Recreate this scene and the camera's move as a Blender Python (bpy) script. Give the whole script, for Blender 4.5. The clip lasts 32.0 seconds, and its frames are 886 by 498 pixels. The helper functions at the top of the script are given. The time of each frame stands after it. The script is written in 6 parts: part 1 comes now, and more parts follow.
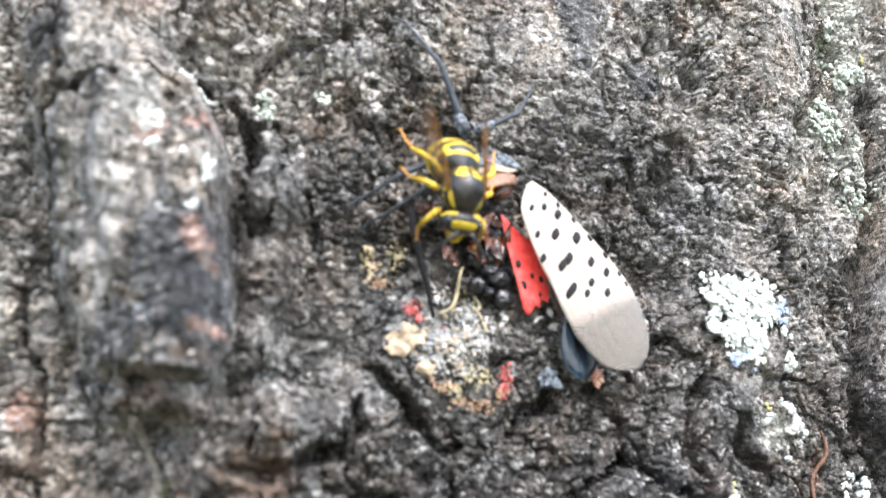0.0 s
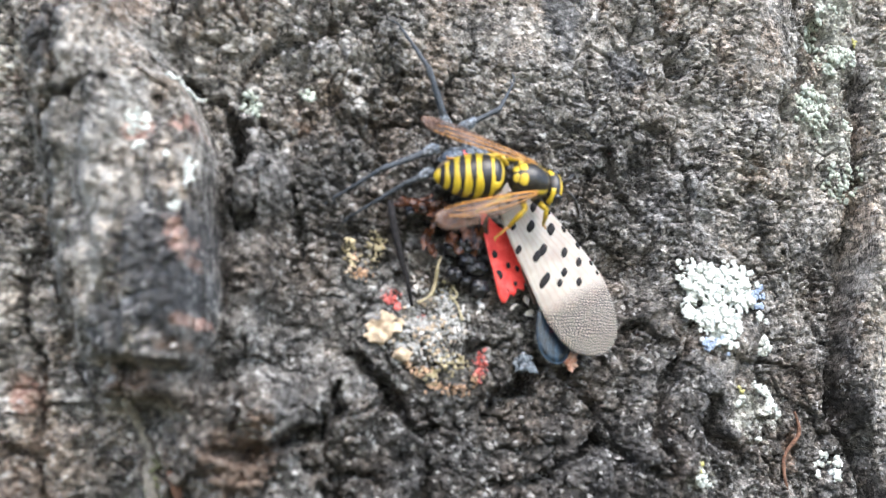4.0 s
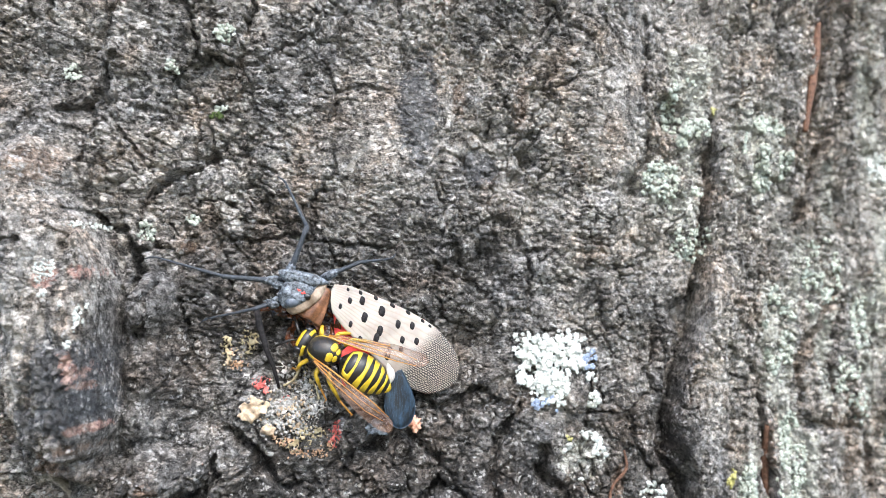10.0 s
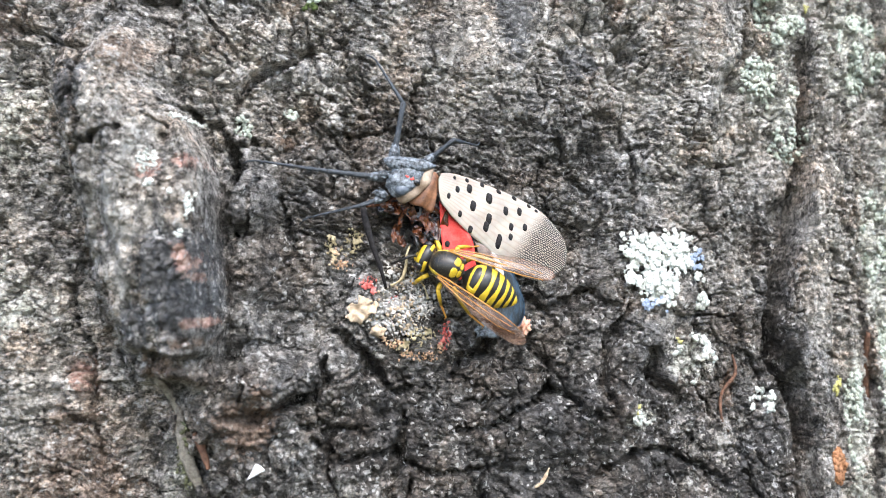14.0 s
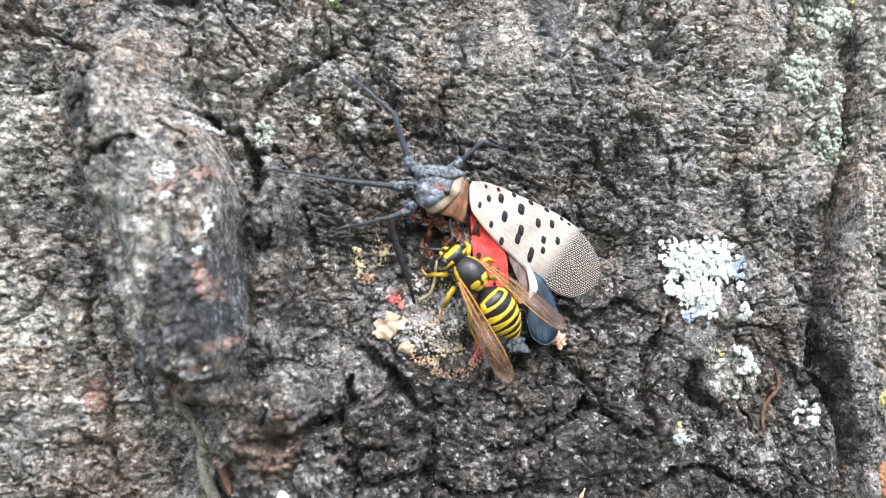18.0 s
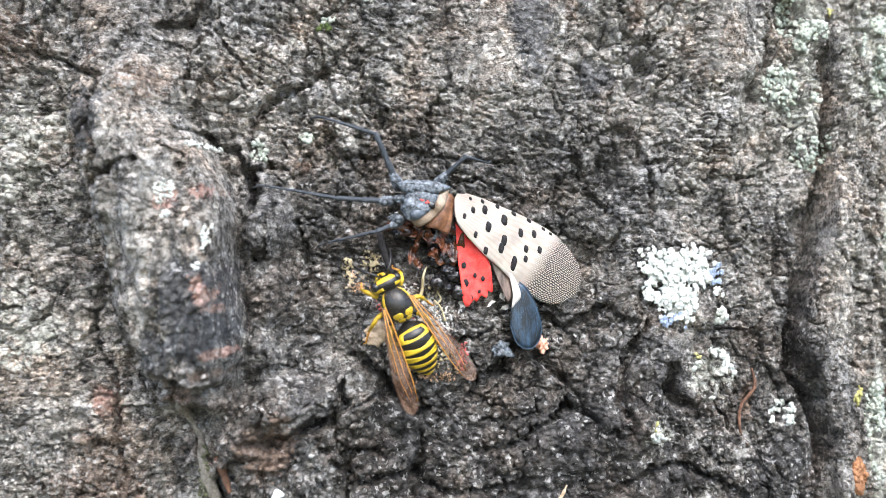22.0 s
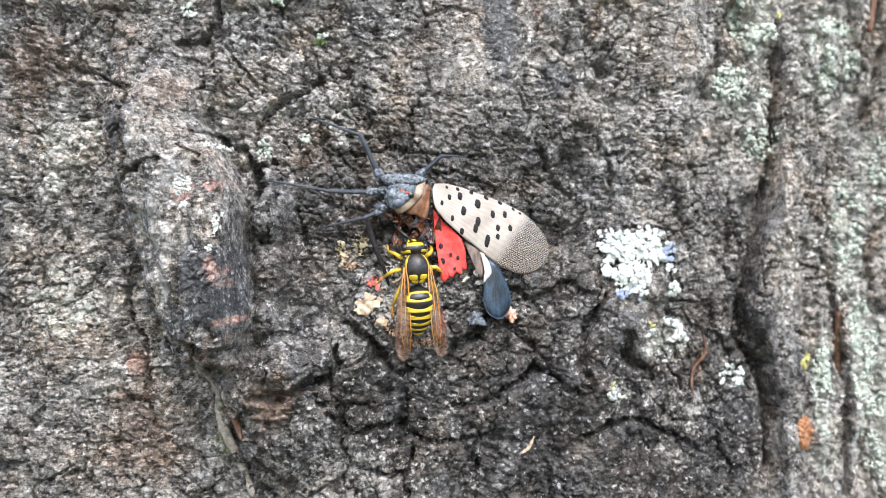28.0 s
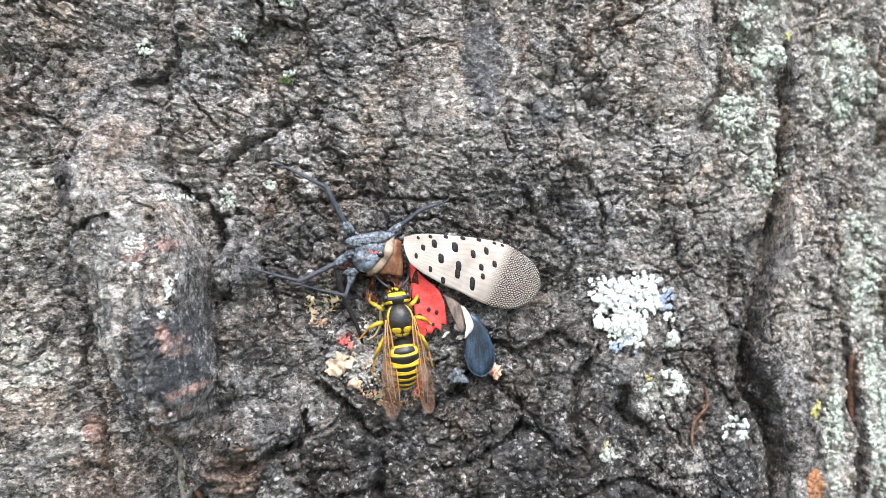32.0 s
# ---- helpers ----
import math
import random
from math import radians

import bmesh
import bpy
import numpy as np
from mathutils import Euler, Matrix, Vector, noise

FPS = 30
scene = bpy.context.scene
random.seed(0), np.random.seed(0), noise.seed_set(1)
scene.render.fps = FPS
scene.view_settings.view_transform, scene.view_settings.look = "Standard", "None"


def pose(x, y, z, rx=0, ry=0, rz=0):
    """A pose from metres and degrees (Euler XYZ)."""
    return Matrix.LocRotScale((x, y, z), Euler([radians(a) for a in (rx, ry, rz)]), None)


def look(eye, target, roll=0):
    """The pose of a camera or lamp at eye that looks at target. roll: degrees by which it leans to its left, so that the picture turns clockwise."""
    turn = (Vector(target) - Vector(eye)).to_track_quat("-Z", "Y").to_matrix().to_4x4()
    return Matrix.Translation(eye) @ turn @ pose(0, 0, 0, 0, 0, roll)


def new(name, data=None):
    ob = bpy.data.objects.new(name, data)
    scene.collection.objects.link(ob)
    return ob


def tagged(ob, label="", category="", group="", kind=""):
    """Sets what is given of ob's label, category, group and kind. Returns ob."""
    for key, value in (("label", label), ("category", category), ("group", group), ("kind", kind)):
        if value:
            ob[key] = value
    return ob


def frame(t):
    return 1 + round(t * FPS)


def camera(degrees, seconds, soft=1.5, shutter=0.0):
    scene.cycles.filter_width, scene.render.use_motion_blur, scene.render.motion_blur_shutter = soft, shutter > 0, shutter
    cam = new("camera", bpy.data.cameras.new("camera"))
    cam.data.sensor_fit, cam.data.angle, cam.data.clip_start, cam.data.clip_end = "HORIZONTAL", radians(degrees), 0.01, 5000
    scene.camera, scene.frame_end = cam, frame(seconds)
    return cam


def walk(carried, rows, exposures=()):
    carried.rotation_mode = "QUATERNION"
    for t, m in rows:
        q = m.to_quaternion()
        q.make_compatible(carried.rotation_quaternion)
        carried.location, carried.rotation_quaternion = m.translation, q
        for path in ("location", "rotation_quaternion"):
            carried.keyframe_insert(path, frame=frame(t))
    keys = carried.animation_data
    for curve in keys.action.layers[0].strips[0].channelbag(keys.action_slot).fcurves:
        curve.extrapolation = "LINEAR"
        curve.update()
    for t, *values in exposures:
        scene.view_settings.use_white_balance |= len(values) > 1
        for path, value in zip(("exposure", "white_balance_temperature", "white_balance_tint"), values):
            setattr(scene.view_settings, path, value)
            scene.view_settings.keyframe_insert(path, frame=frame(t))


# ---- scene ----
# All shapes are worked in millimetres round the insects; MM turns them into metres, and Z0 is their height over the ground.
MM = 0.001
Z0 = 1.3

# ---- camera ----
cam = camera(52, 32.0, soft=0.6, shutter=0.4)
cam.data.dof.use_dof = True
cam.data.dof.focus_distance = 0.113
cam.data.dof.aperture_fstop = 31.0
walk(cam, [
    (0.0, pose(-0.01397, -0.08811, 1.28070, 102.70, -1.72, -8.10)),
    (0.5, pose(-0.01785, -0.08605, 1.28248, 103.57, -1.60, -10.05)),
    (1.0, pose(-0.01891, -0.08700, 1.27938, 103.80, -1.21, -9.61)),
    (1.5, pose(-0.01596, -0.09023, 1.28225, 100.96, -2.03, -7.90)),
    (2.0, pose(-0.01352, -0.09415, 1.28290, 100.55, -2.35, -6.81)),
    (2.5, pose(-0.01307, -0.09483, 1.28146, 101.04, -2.12, -7.02)),
    (4.5, pose(-0.00475, -0.09301, 1.28648, 97.92, -2.62, -4.95)),
    (5.0, pose(0.00198, -0.09723, 1.29381, 94.89, -2.77, -2.75)),
    (5.5, pose(0.00578, -0.09657, 1.29581, 94.29, -2.82, -1.35)),
    (6.0, pose(0.01359, -0.09778, 1.29350, 95.02, -2.52, 0.19)),
    (6.5, pose(0.01813, -0.10117, 1.29781, 93.56, -2.99, 0.49)),
    (7.0, pose(0.02286, -0.10465, 1.29753, 94.18, -2.73, 0.47)),
    (7.5, pose(0.02807, -0.10395, 1.29724, 94.26, -2.71, 1.24)),
    (8.0, pose(0.02573, -0.10501, 1.29703, 94.17, -2.35, -0.01)),
    (8.5, pose(0.02369, -0.10602, 1.29473, 94.67, -1.96, -0.80)),
    (9.0, pose(0.02238, -0.10704, 1.30019, 92.63, -2.45, -1.10)),
    (9.5, pose(0.01429, -0.11578, 1.30816, 91.39, -2.56, -2.00)),
    (10.0, pose(0.01401, -0.11795, 1.30520, 92.77, -2.05, -1.05)),
    (10.5, pose(0.01231, -0.11708, 1.30471, 93.00, -1.85, -1.41)),
    (11.0, pose(0.01221, -0.11483, 1.30488, 93.01, -1.70, -1.45)),
    (11.5, pose(0.01107, -0.11649, 1.30733, 92.33, -1.83, -1.46)),
    (12.0, pose(0.01155, -0.11495, 1.30644, 92.77, -1.68, -1.19)),
    (12.5, pose(0.00554, -0.11454, 1.29833, 92.62, -0.88, -2.25)),
    (13.0, pose(0.00104, -0.11144, 1.29588, 92.17, -0.73, -1.97)),
    (13.5, pose(-0.00004, -0.11228, 1.29362, 92.49, -0.49, -1.66)),
    (14.0, pose(0.00014, -0.11223, 1.29307, 92.43, -0.45, -1.60)),
    (14.5, pose(-0.00007, -0.10978, 1.29390, 92.18, -0.43, -1.71)),
    (15.0, pose(-0.00301, -0.10973, 1.29367, 92.12, -0.43, -1.92)),
    (15.5, pose(-0.00340, -0.10721, 1.29717, 91.05, -0.68, -1.79)),
    (17.5, pose(-0.00223, -0.10697, 1.29692, 91.14, -0.33, -1.00)),
    (18.0, pose(-0.00185, -0.10703, 1.29688, 91.14, -0.34, -0.83)),
    (18.5, pose(-0.00097, -0.10754, 1.29993, 90.45, -0.45, -0.45)),
    (19.0, pose(0.00038, -0.10768, 1.29860, 90.66, -0.42, -0.24)),
    (19.5, pose(-0.00198, -0.10706, 1.30237, 90.22, -0.32, -0.60)),
    (20.0, pose(-0.00092, -0.10665, 1.30359, 90.15, -0.33, -0.21)),
    (20.5, pose(0.00012, -0.10570, 1.30018, 90.75, -0.06, 0.16)),
    (21.0, pose(-0.00077, -0.10787, 1.30113, 90.28, -0.20, -0.21)),
    (21.5, pose(0.00058, -0.10991, 1.30072, 90.24, -0.22, 0.12)),
    (22.0, pose(0.00104, -0.11242, 1.29973, 90.20, -0.07, -0.05)),
    (22.5, pose(0.00009, -0.11542, 1.29912, 90.45, 0.01, 0.07)),
    (23.0, pose(-0.00016, -0.11587, 1.30028, 90.13, -0.02, 0.07)),
    (23.5, pose(-0.00041, -0.11830, 1.29889, 90.39, -0.01, 0.13)),
    (24.0, pose(0.00096, -0.11796, 1.30103, 89.86, -0.09, 0.55)),
    (24.5, pose(0.00186, -0.12036, 1.29891, 90.34, 0.04, 0.85)),
    (25.0, pose(0.00573, -0.12090, 1.29503, 90.73, 0.27, 1.98)),
    (25.5, pose(0.00773, -0.12491, 1.29549, 90.28, 0.32, 2.39)),
    (26.0, pose(0.01062, -0.12662, 1.29720, 89.67, 0.26, 3.13)),
    (26.5, pose(0.01028, -0.12668, 1.29615, 90.08, 0.34, 2.68)),
    (28.5, pose(0.00961, -0.12962, 1.29981, 89.17, 0.46, 2.70)),
    (29.0, pose(0.01344, -0.12170, 1.29965, 89.15, 0.54, 3.54)),
    (29.5, pose(0.01530, -0.11839, 1.30116, 88.62, 0.69, 4.45)),
    (30.0, pose(0.01862, -0.11472, 1.30330, 88.00, 0.63, 5.75)),
    (30.5, pose(0.01687, -0.11610, 1.30725, 86.86, 0.55, 4.61)),
    (31.0, pose(0.01571, -0.11708, 1.31270, 86.29, 0.48, 4.31)),
    (31.5, pose(0.01568, -0.11617, 1.31084, 87.22, 0.76, 4.24)),
    (32.0, pose(0.01464, -0.11958, 1.30922, 87.71, 0.92, 3.88)),
], exposures=((0, 2.26), (1, 2.20), (2.5, 2.10), (5, 1.86), (9, 1.80), (12, 1.88), (14, 1.90), (24, 1.88), (32, 1.82)))

# ---- light: bright overcast sky, soft sun from above and a little to one side ----
world = bpy.data.worlds.new("overcast_sky")
scene.world = world
world.use_nodes = True
wn = world.node_tree
sky = wn.nodes.new("ShaderNodeTexSky")
sky.sky_type, sky.sun_disc = "NISHITA", False
sky.sun_elevation, sky.sun_rotation = radians(52), radians(183)
sky.air_density, sky.dust_density, sky.ozone_density = 1.0, 2.0, 1.0
wn.links.new(sky.outputs["Color"], wn.nodes["Background"].inputs["Color"])
wn.nodes["Background"].inputs["Strength"].default_value = 0.15
sun = new("sun", bpy.data.lights.new("sun", "SUN"))
sun.data.energy, sun.data.angle, sun.data.color = 1.15, radians(32), (1.0, 0.985, 0.96)
sun.matrix_world = look((1.8, -2.4, 4.6), (0, 0, 1.3))


# ---- materials ----
def nodes_of(name):
    m = bpy.data.materials.new(name)
    m.use_nodes = True
    nt = m.node_tree
    return m, nt, nt.nodes["Principled BSDF"]


def add(nt, kind, **values):
    n = nt.nodes.new(kind)
    for key, v in values.items():
        n.inputs[key.replace("_", " ")].default_value = v
    return n


def noise_of(nt, co, scale, detail=5.0, rough=0.6, distortion=0.0):
    n = add(nt, "ShaderNodeTexNoise", Scale=scale, Detail=detail, Roughness=rough, Distortion=distortion)
    nt.links.new(co, n.inputs["Vector"])
    return n.outputs["Fac"]


def ramp_of(nt, fac, stops):
    r = nt.nodes.new("ShaderNodeValToRGB")
    el = r.color_ramp.elements
    while len(el) < len(stops):
        el.new(0.5)
    for e, (p, c) in zip(el, stops):
        e.position, e.color = p, (*c, 1) if len(c) == 3 else c
    nt.links.new(fac, r.inputs["Fac"])
    return r.outputs["Color"]


def blend(nt, fac, a, b, how="MIX"):
    m = nt.nodes.new("ShaderNodeMix")
    m.data_type, m.blend_type = "RGBA", how
    for sock, v in ((m.inputs[0], fac), (m.inputs[6], a), (m.inputs[7], b)):
        if hasattr(v, "is_linked"):
            nt.links.new(v, sock)
        else:
            sock.default_value = v if isinstance(v, float) else (*v, 1)
    return m.outputs[2]


def calc(nt, op, a, b=0.0, clamp=False):
    m = nt.nodes.new("ShaderNodeMath")
    m.operation, m.use_clamp = op, clamp
    for sock, v in zip(m.inputs, (a, b)):
        if hasattr(v, "is_linked"):
            nt.links.new(v, sock)
        else:
            sock.default_value = v
    return m.outputs[0]


def bump_of(nt, bsdf, height, depth_mm, strength=1.0, before=None):
    b = add(nt, "ShaderNodeBump", Strength=strength, Distance=depth_mm * MM)
    nt.links.new(height, b.inputs["Height"])
    if before:
        nt.links.new(before, b.inputs["Normal"])
    nt.links.new(b.outputs["Normal"], bsdf.inputs["Normal"])
    return b.outputs["Normal"]


def coords(nt, stretch=(1, 1, 1)):
    tc = nt.nodes.new("ShaderNodeTexCoord")
    mp = nt.nodes.new("ShaderNodeMapping")
    mp.inputs["Scale"].default_value = stretch
    nt.links.new(tc.outputs["Object"], mp.inputs["Vector"])
    return mp.outputs["Vector"]


def attribute(nt, name):
    a = nt.nodes.new("ShaderNodeAttribute")
    a.attribute_name = name
    return a.outputs["Fac"]


def crisp(nt, co, scale, kind):
    """Ridged noise with sharp creases."""
    n = add(nt, "ShaderNodeTexNoise", Scale=scale, Detail=5.0, Roughness=0.6, Distortion=0.5)
    n.noise_type, n.normalize = kind, True
    nt.links.new(co, n.inputs["Vector"])
    return n.outputs["Fac"]


def bent(nt, co, scale, by):
    """Coordinates pushed about by noise."""
    n = add(nt, "ShaderNodeTexNoise", Scale=scale, Detail=4.0, Roughness=0.65)
    nt.links.new(co, n.inputs["Vector"])
    v = nt.nodes.new("ShaderNodeVectorMath")
    v.operation = "MULTIPLY_ADD"
    nt.links.new(n.outputs["Color"], v.inputs[0])
    v.inputs[1].default_value = (by, by, by)
    nt.links.new(co, v.inputs[2])
    return v.outputs[0]


def scales(nt, co, scale, feature):
    v = add(nt, "ShaderNodeTexVoronoi", Scale=scale, Randomness=1.0)
    v.feature = feature
    nt.links.new(co, v.inputs["Vector"])
    return v


def make_bark(name, masks=True):
    m, nt, p = nodes_of(name)
    co, flat, tall = coords(nt), coords(nt, (1, 1, 1.1)), coords(nt, (1, 1, 0.6))
    big = noise_of(nt, co, 110, 6, 0.65)
    lump = noise_of(nt, tall, 330, 6, 0.7, 0.8)
    mid = noise_of(nt, flat, 1000, 6, 0.72, 0.7)
    fine = noise_of(nt, flat, 3600, 4, 0.75, 0.5)
    # flakes of two sizes with thin dark cracks between them
    push, push2 = bent(nt, flat, 420, 0.0032), bent(nt, flat, 1500, 0.0011)
    chip, chip2 = scales(nt, push, 430, "F1"), scales(nt, push2, 1250, "F1")
    gap = calc(nt, "MULTIPLY", scales(nt, push, 430, "DISTANCE_TO_EDGE").outputs["Distance"], 13.0, True)
    gap2 = calc(nt, "MULTIPLY", scales(nt, push2, 1250, "DISTANCE_TO_EDGE").outputs["Distance"], 7.0, True)
    shown = calc(nt, "MULTIPLY", calc(nt, "SUBTRACT", mid, 0.40), 7.0, True)
    gap = calc(nt, "MAXIMUM", gap, shown)
    gap2 = calc(nt, "MAXIMUM", gap2, calc(nt, "MULTIPLY", calc(nt, "SUBTRACT", lump, 0.44), 8.0, True))
    tone = nt.nodes.new("ShaderNodeSeparateColor")
    nt.links.new(chip.outputs["Color"], tone.inputs[0])
    tone2 = nt.nodes.new("ShaderNodeSeparateColor")
    nt.links.new(chip2.outputs["Color"], tone2.inputs[0])
    # fibres: level over most of the bark, upright on the ridges
    level, post = noise_of(nt, coords(nt, (0.42, 0.42, 1.6)), 2500, 4, 0.72, 0.9), noise_of(nt, coords(nt, (1.6, 1.6, 0.42)), 2500, 4, 0.72, 0.9)
    stand = attribute(nt, "upright")
    strand = calc(nt, "ADD", calc(nt, "MULTIPLY", level, calc(nt, "SUBTRACT", 1.0, stand)), calc(nt, "MULTIPLY", post, stand))
    grain = calc(nt, "ADD", calc(nt, "ADD", calc(nt, "MULTIPLY", lump, 0.12), calc(nt, "MULTIPLY", mid, 0.20)), calc(nt, "ADD", calc(nt, "MULTIPLY", fine, 0.32), calc(nt, "MULTIPLY", strand, 0.36)))
    grain = calc(nt, "ADD", grain, calc(nt, "MULTIPLY", calc(nt, "SUBTRACT", tone.outputs[0], 0.5), 0.06))
    grain = calc(nt, "ADD", grain, calc(nt, "MULTIPLY", calc(nt, "SUBTRACT", tone2.outputs[0], 0.5), 0.11))
    base = ramp_of(nt, grain, [(0.395, (0.026, 0.025, 0.024)), (0.445, (0.105, 0.101, 0.095)), (0.50, (0.235, 0.227, 0.214)), (0.565, (0.37, 0.358, 0.34)), (0.65, (0.58, 0.565, 0.535))])
    tint = ramp_of(nt, big, [(0.35, (0.93, 0.94, 0.97)), (0.5, (1.01, 0.98, 0.95)), (0.63, (1.12, 0.97, 0.86))])
    col = blend(nt, 1.0, base, tint, "MULTIPLY")
    if masks:
        # random tone and soot, plus shade and light painted into the bark's colour
        stain_shade = ramp_of(nt, attribute(nt, "stain_shade"), [(0.0, (1.8, 1.77, 1.72)), (0.5, (1.0, 1.0, 1.0)), (1.0, (0.36, 0.36, 0.37))])
        col = blend(nt, 1.0, col, stain_shade, "MULTIPLY")
        speck = noise_of(nt, flat, 1900, 5, 0.75, 0.8)
        patchy = noise_of(nt, co, 520, 5, 0.7, 1.0)
        raw = calc(nt, "ADD", calc(nt, "MULTIPLY", speck, 0.55), calc(nt, "MULTIPLY", patchy, 0.45))
        raw = calc(nt, "ADD", raw, calc(nt, "MULTIPLY", calc(nt, "SUBTRACT", tone2.outputs[1], 0.5), 0.10))
        for key, hue, edge, most in (("rust", (0.34, 0.215, 0.145), 0.66, 0.6), ("pale", (0.60, 0.58, 0.55), 0.665, 0.85), ("moss", (0.70, 0.70, 0.645), 0.64, 0.94), ("blue", (0.115, 0.125, 0.142), 0.60, 0.75), ("pink", (0.66, 0.50, 0.42), 0.64, 0.8)):
            a = attribute(nt, key)
            cut = calc(nt, "MULTIPLY", calc(nt, "SUBTRACT", calc(nt, "ADD", raw, calc(nt, "MULTIPLY", a, 0.30)), edge), 14.0, True)
            near = calc(nt, "MULTIPLY", cut, calc(nt, "MULTIPLY", a, 2.0, True))
            shade = blend(nt, 0.5, hue, base, "OVERLAY")
            col = blend(nt, calc(nt, "MULTIPLY", near, most), col, shade)
    # hairline checks that run across the grain, and small crisp flecks
    check = noise_of(nt, coords(nt, (0.38, 0.38, 1.5)), 900, 3, 0.6, 1.1)
    check2 = noise_of(nt, coords(nt, (0.45, 0.45, 1.4)), 1900, 3, 0.6, 1.3)
    line = calc(nt, "MULTIPLY", calc(nt, "ABSOLUTE", calc(nt, "SUBTRACT", check, 0.5)), 34.0, True)
    line2 = calc(nt, "MULTIPLY", calc(nt, "ABSOLUTE", calc(nt, "SUBTRACT", check2, 0.47)), 30.0, True)
    line = calc(nt, "MINIMUM", line, calc(nt, "MAXIMUM", line2, calc(nt, "MULTIPLY", calc(nt, "SUBTRACT", mid, 0.47), 9.0, True)))
    fleck = scales(nt, bent(nt, co, 3000, 0.0005), 2300, "F1")
    dots = nt.nodes.new("ShaderNodeSeparateColor")
    nt.links.new(fleck.outputs["Color"], dots.inputs[0])
    rare = calc(nt, "SUBTRACT", 0.99, calc(nt, "MULTIPLY", calc(nt, "SUBTRACT", lump, 0.40), 0.9, True))
    col = blend(nt, calc(nt, "MULTIPLY", calc(nt, "MULTIPLY", calc(nt, "SUBTRACT", dots.outputs[0], rare), 30.0, True), 0.6), col, (0.62, 0.61, 0.585))
    line = calc(nt, "MAXIMUM", line, calc(nt, "SUBTRACT", 1.0, calc(nt, "ADD", attribute(nt, "fine"), 0.25), True))
    gap2 = calc(nt, "MINIMUM", gap2, line)
    dirt = calc(nt, "MINIMUM", gap, calc(nt, "ADD", calc(nt, "MULTIPLY", gap2, 0.6), 0.4))
    col = blend(nt, calc(nt, "MULTIPLY", calc(nt, "SUBTRACT", 1.0, dirt), 0.85), col, (0.022, 0.019, 0.017))
    nt.links.new(col, p.inputs["Base Color"])
    nt.links.new(ramp_of(nt, fine, [(0.3, (0.95,) * 3), (0.7, (0.6,) * 3)]), p.inputs["Roughness"])
    p.inputs["Specular IOR Level"].default_value = 0.3
    n0 = bump_of(nt, p, calc(nt, "ADD", gap, calc(nt, "MULTIPLY", tone.outputs[1], 0.5)), 0.45, 0.9)
    n1 = bump_of(nt, p, calc(nt, "ADD", gap2, calc(nt, "MULTIPLY", tone2.outputs[2], 0.6)), 0.22, 0.9, n0)
    n2 = bump_of(nt, p, mid, 0.12, 1.0, n1)
    n3 = bump_of(nt, p, strand, 0.14, 1.0, n2)
    bump_of(nt, p, fine, 0.07, 1.0, n3)
    return m


def make_plain(name, dark, light, scale, rough=0.5, bump=0.05, spec=0.5, stretch=(1, 1, 1), lo=0.35, hi=0.68, sheen=0.0):
    """A mottled surface: two tones by noise at two scales, with a fine relief."""
    m, nt, p = nodes_of(name)
    co = coords(nt, stretch)
    a, b = noise_of(nt, co, scale, 5, 0.6), noise_of(nt, co, scale * 5, 4, 0.65)
    f = calc(nt, "ADD", calc(nt, "MULTIPLY", a, 0.65), calc(nt, "MULTIPLY", b, 0.35))
    nt.links.new(ramp_of(nt, f, [(lo, dark), (hi, light)]), p.inputs["Base Color"])
    p.inputs["Roughness"].default_value, p.inputs["Specular IOR Level"].default_value = rough, spec
    p.inputs["Sheen Weight"].default_value = sheen
    if bump:
        bump_of(nt, p, f, bump, 1.0)
    return m


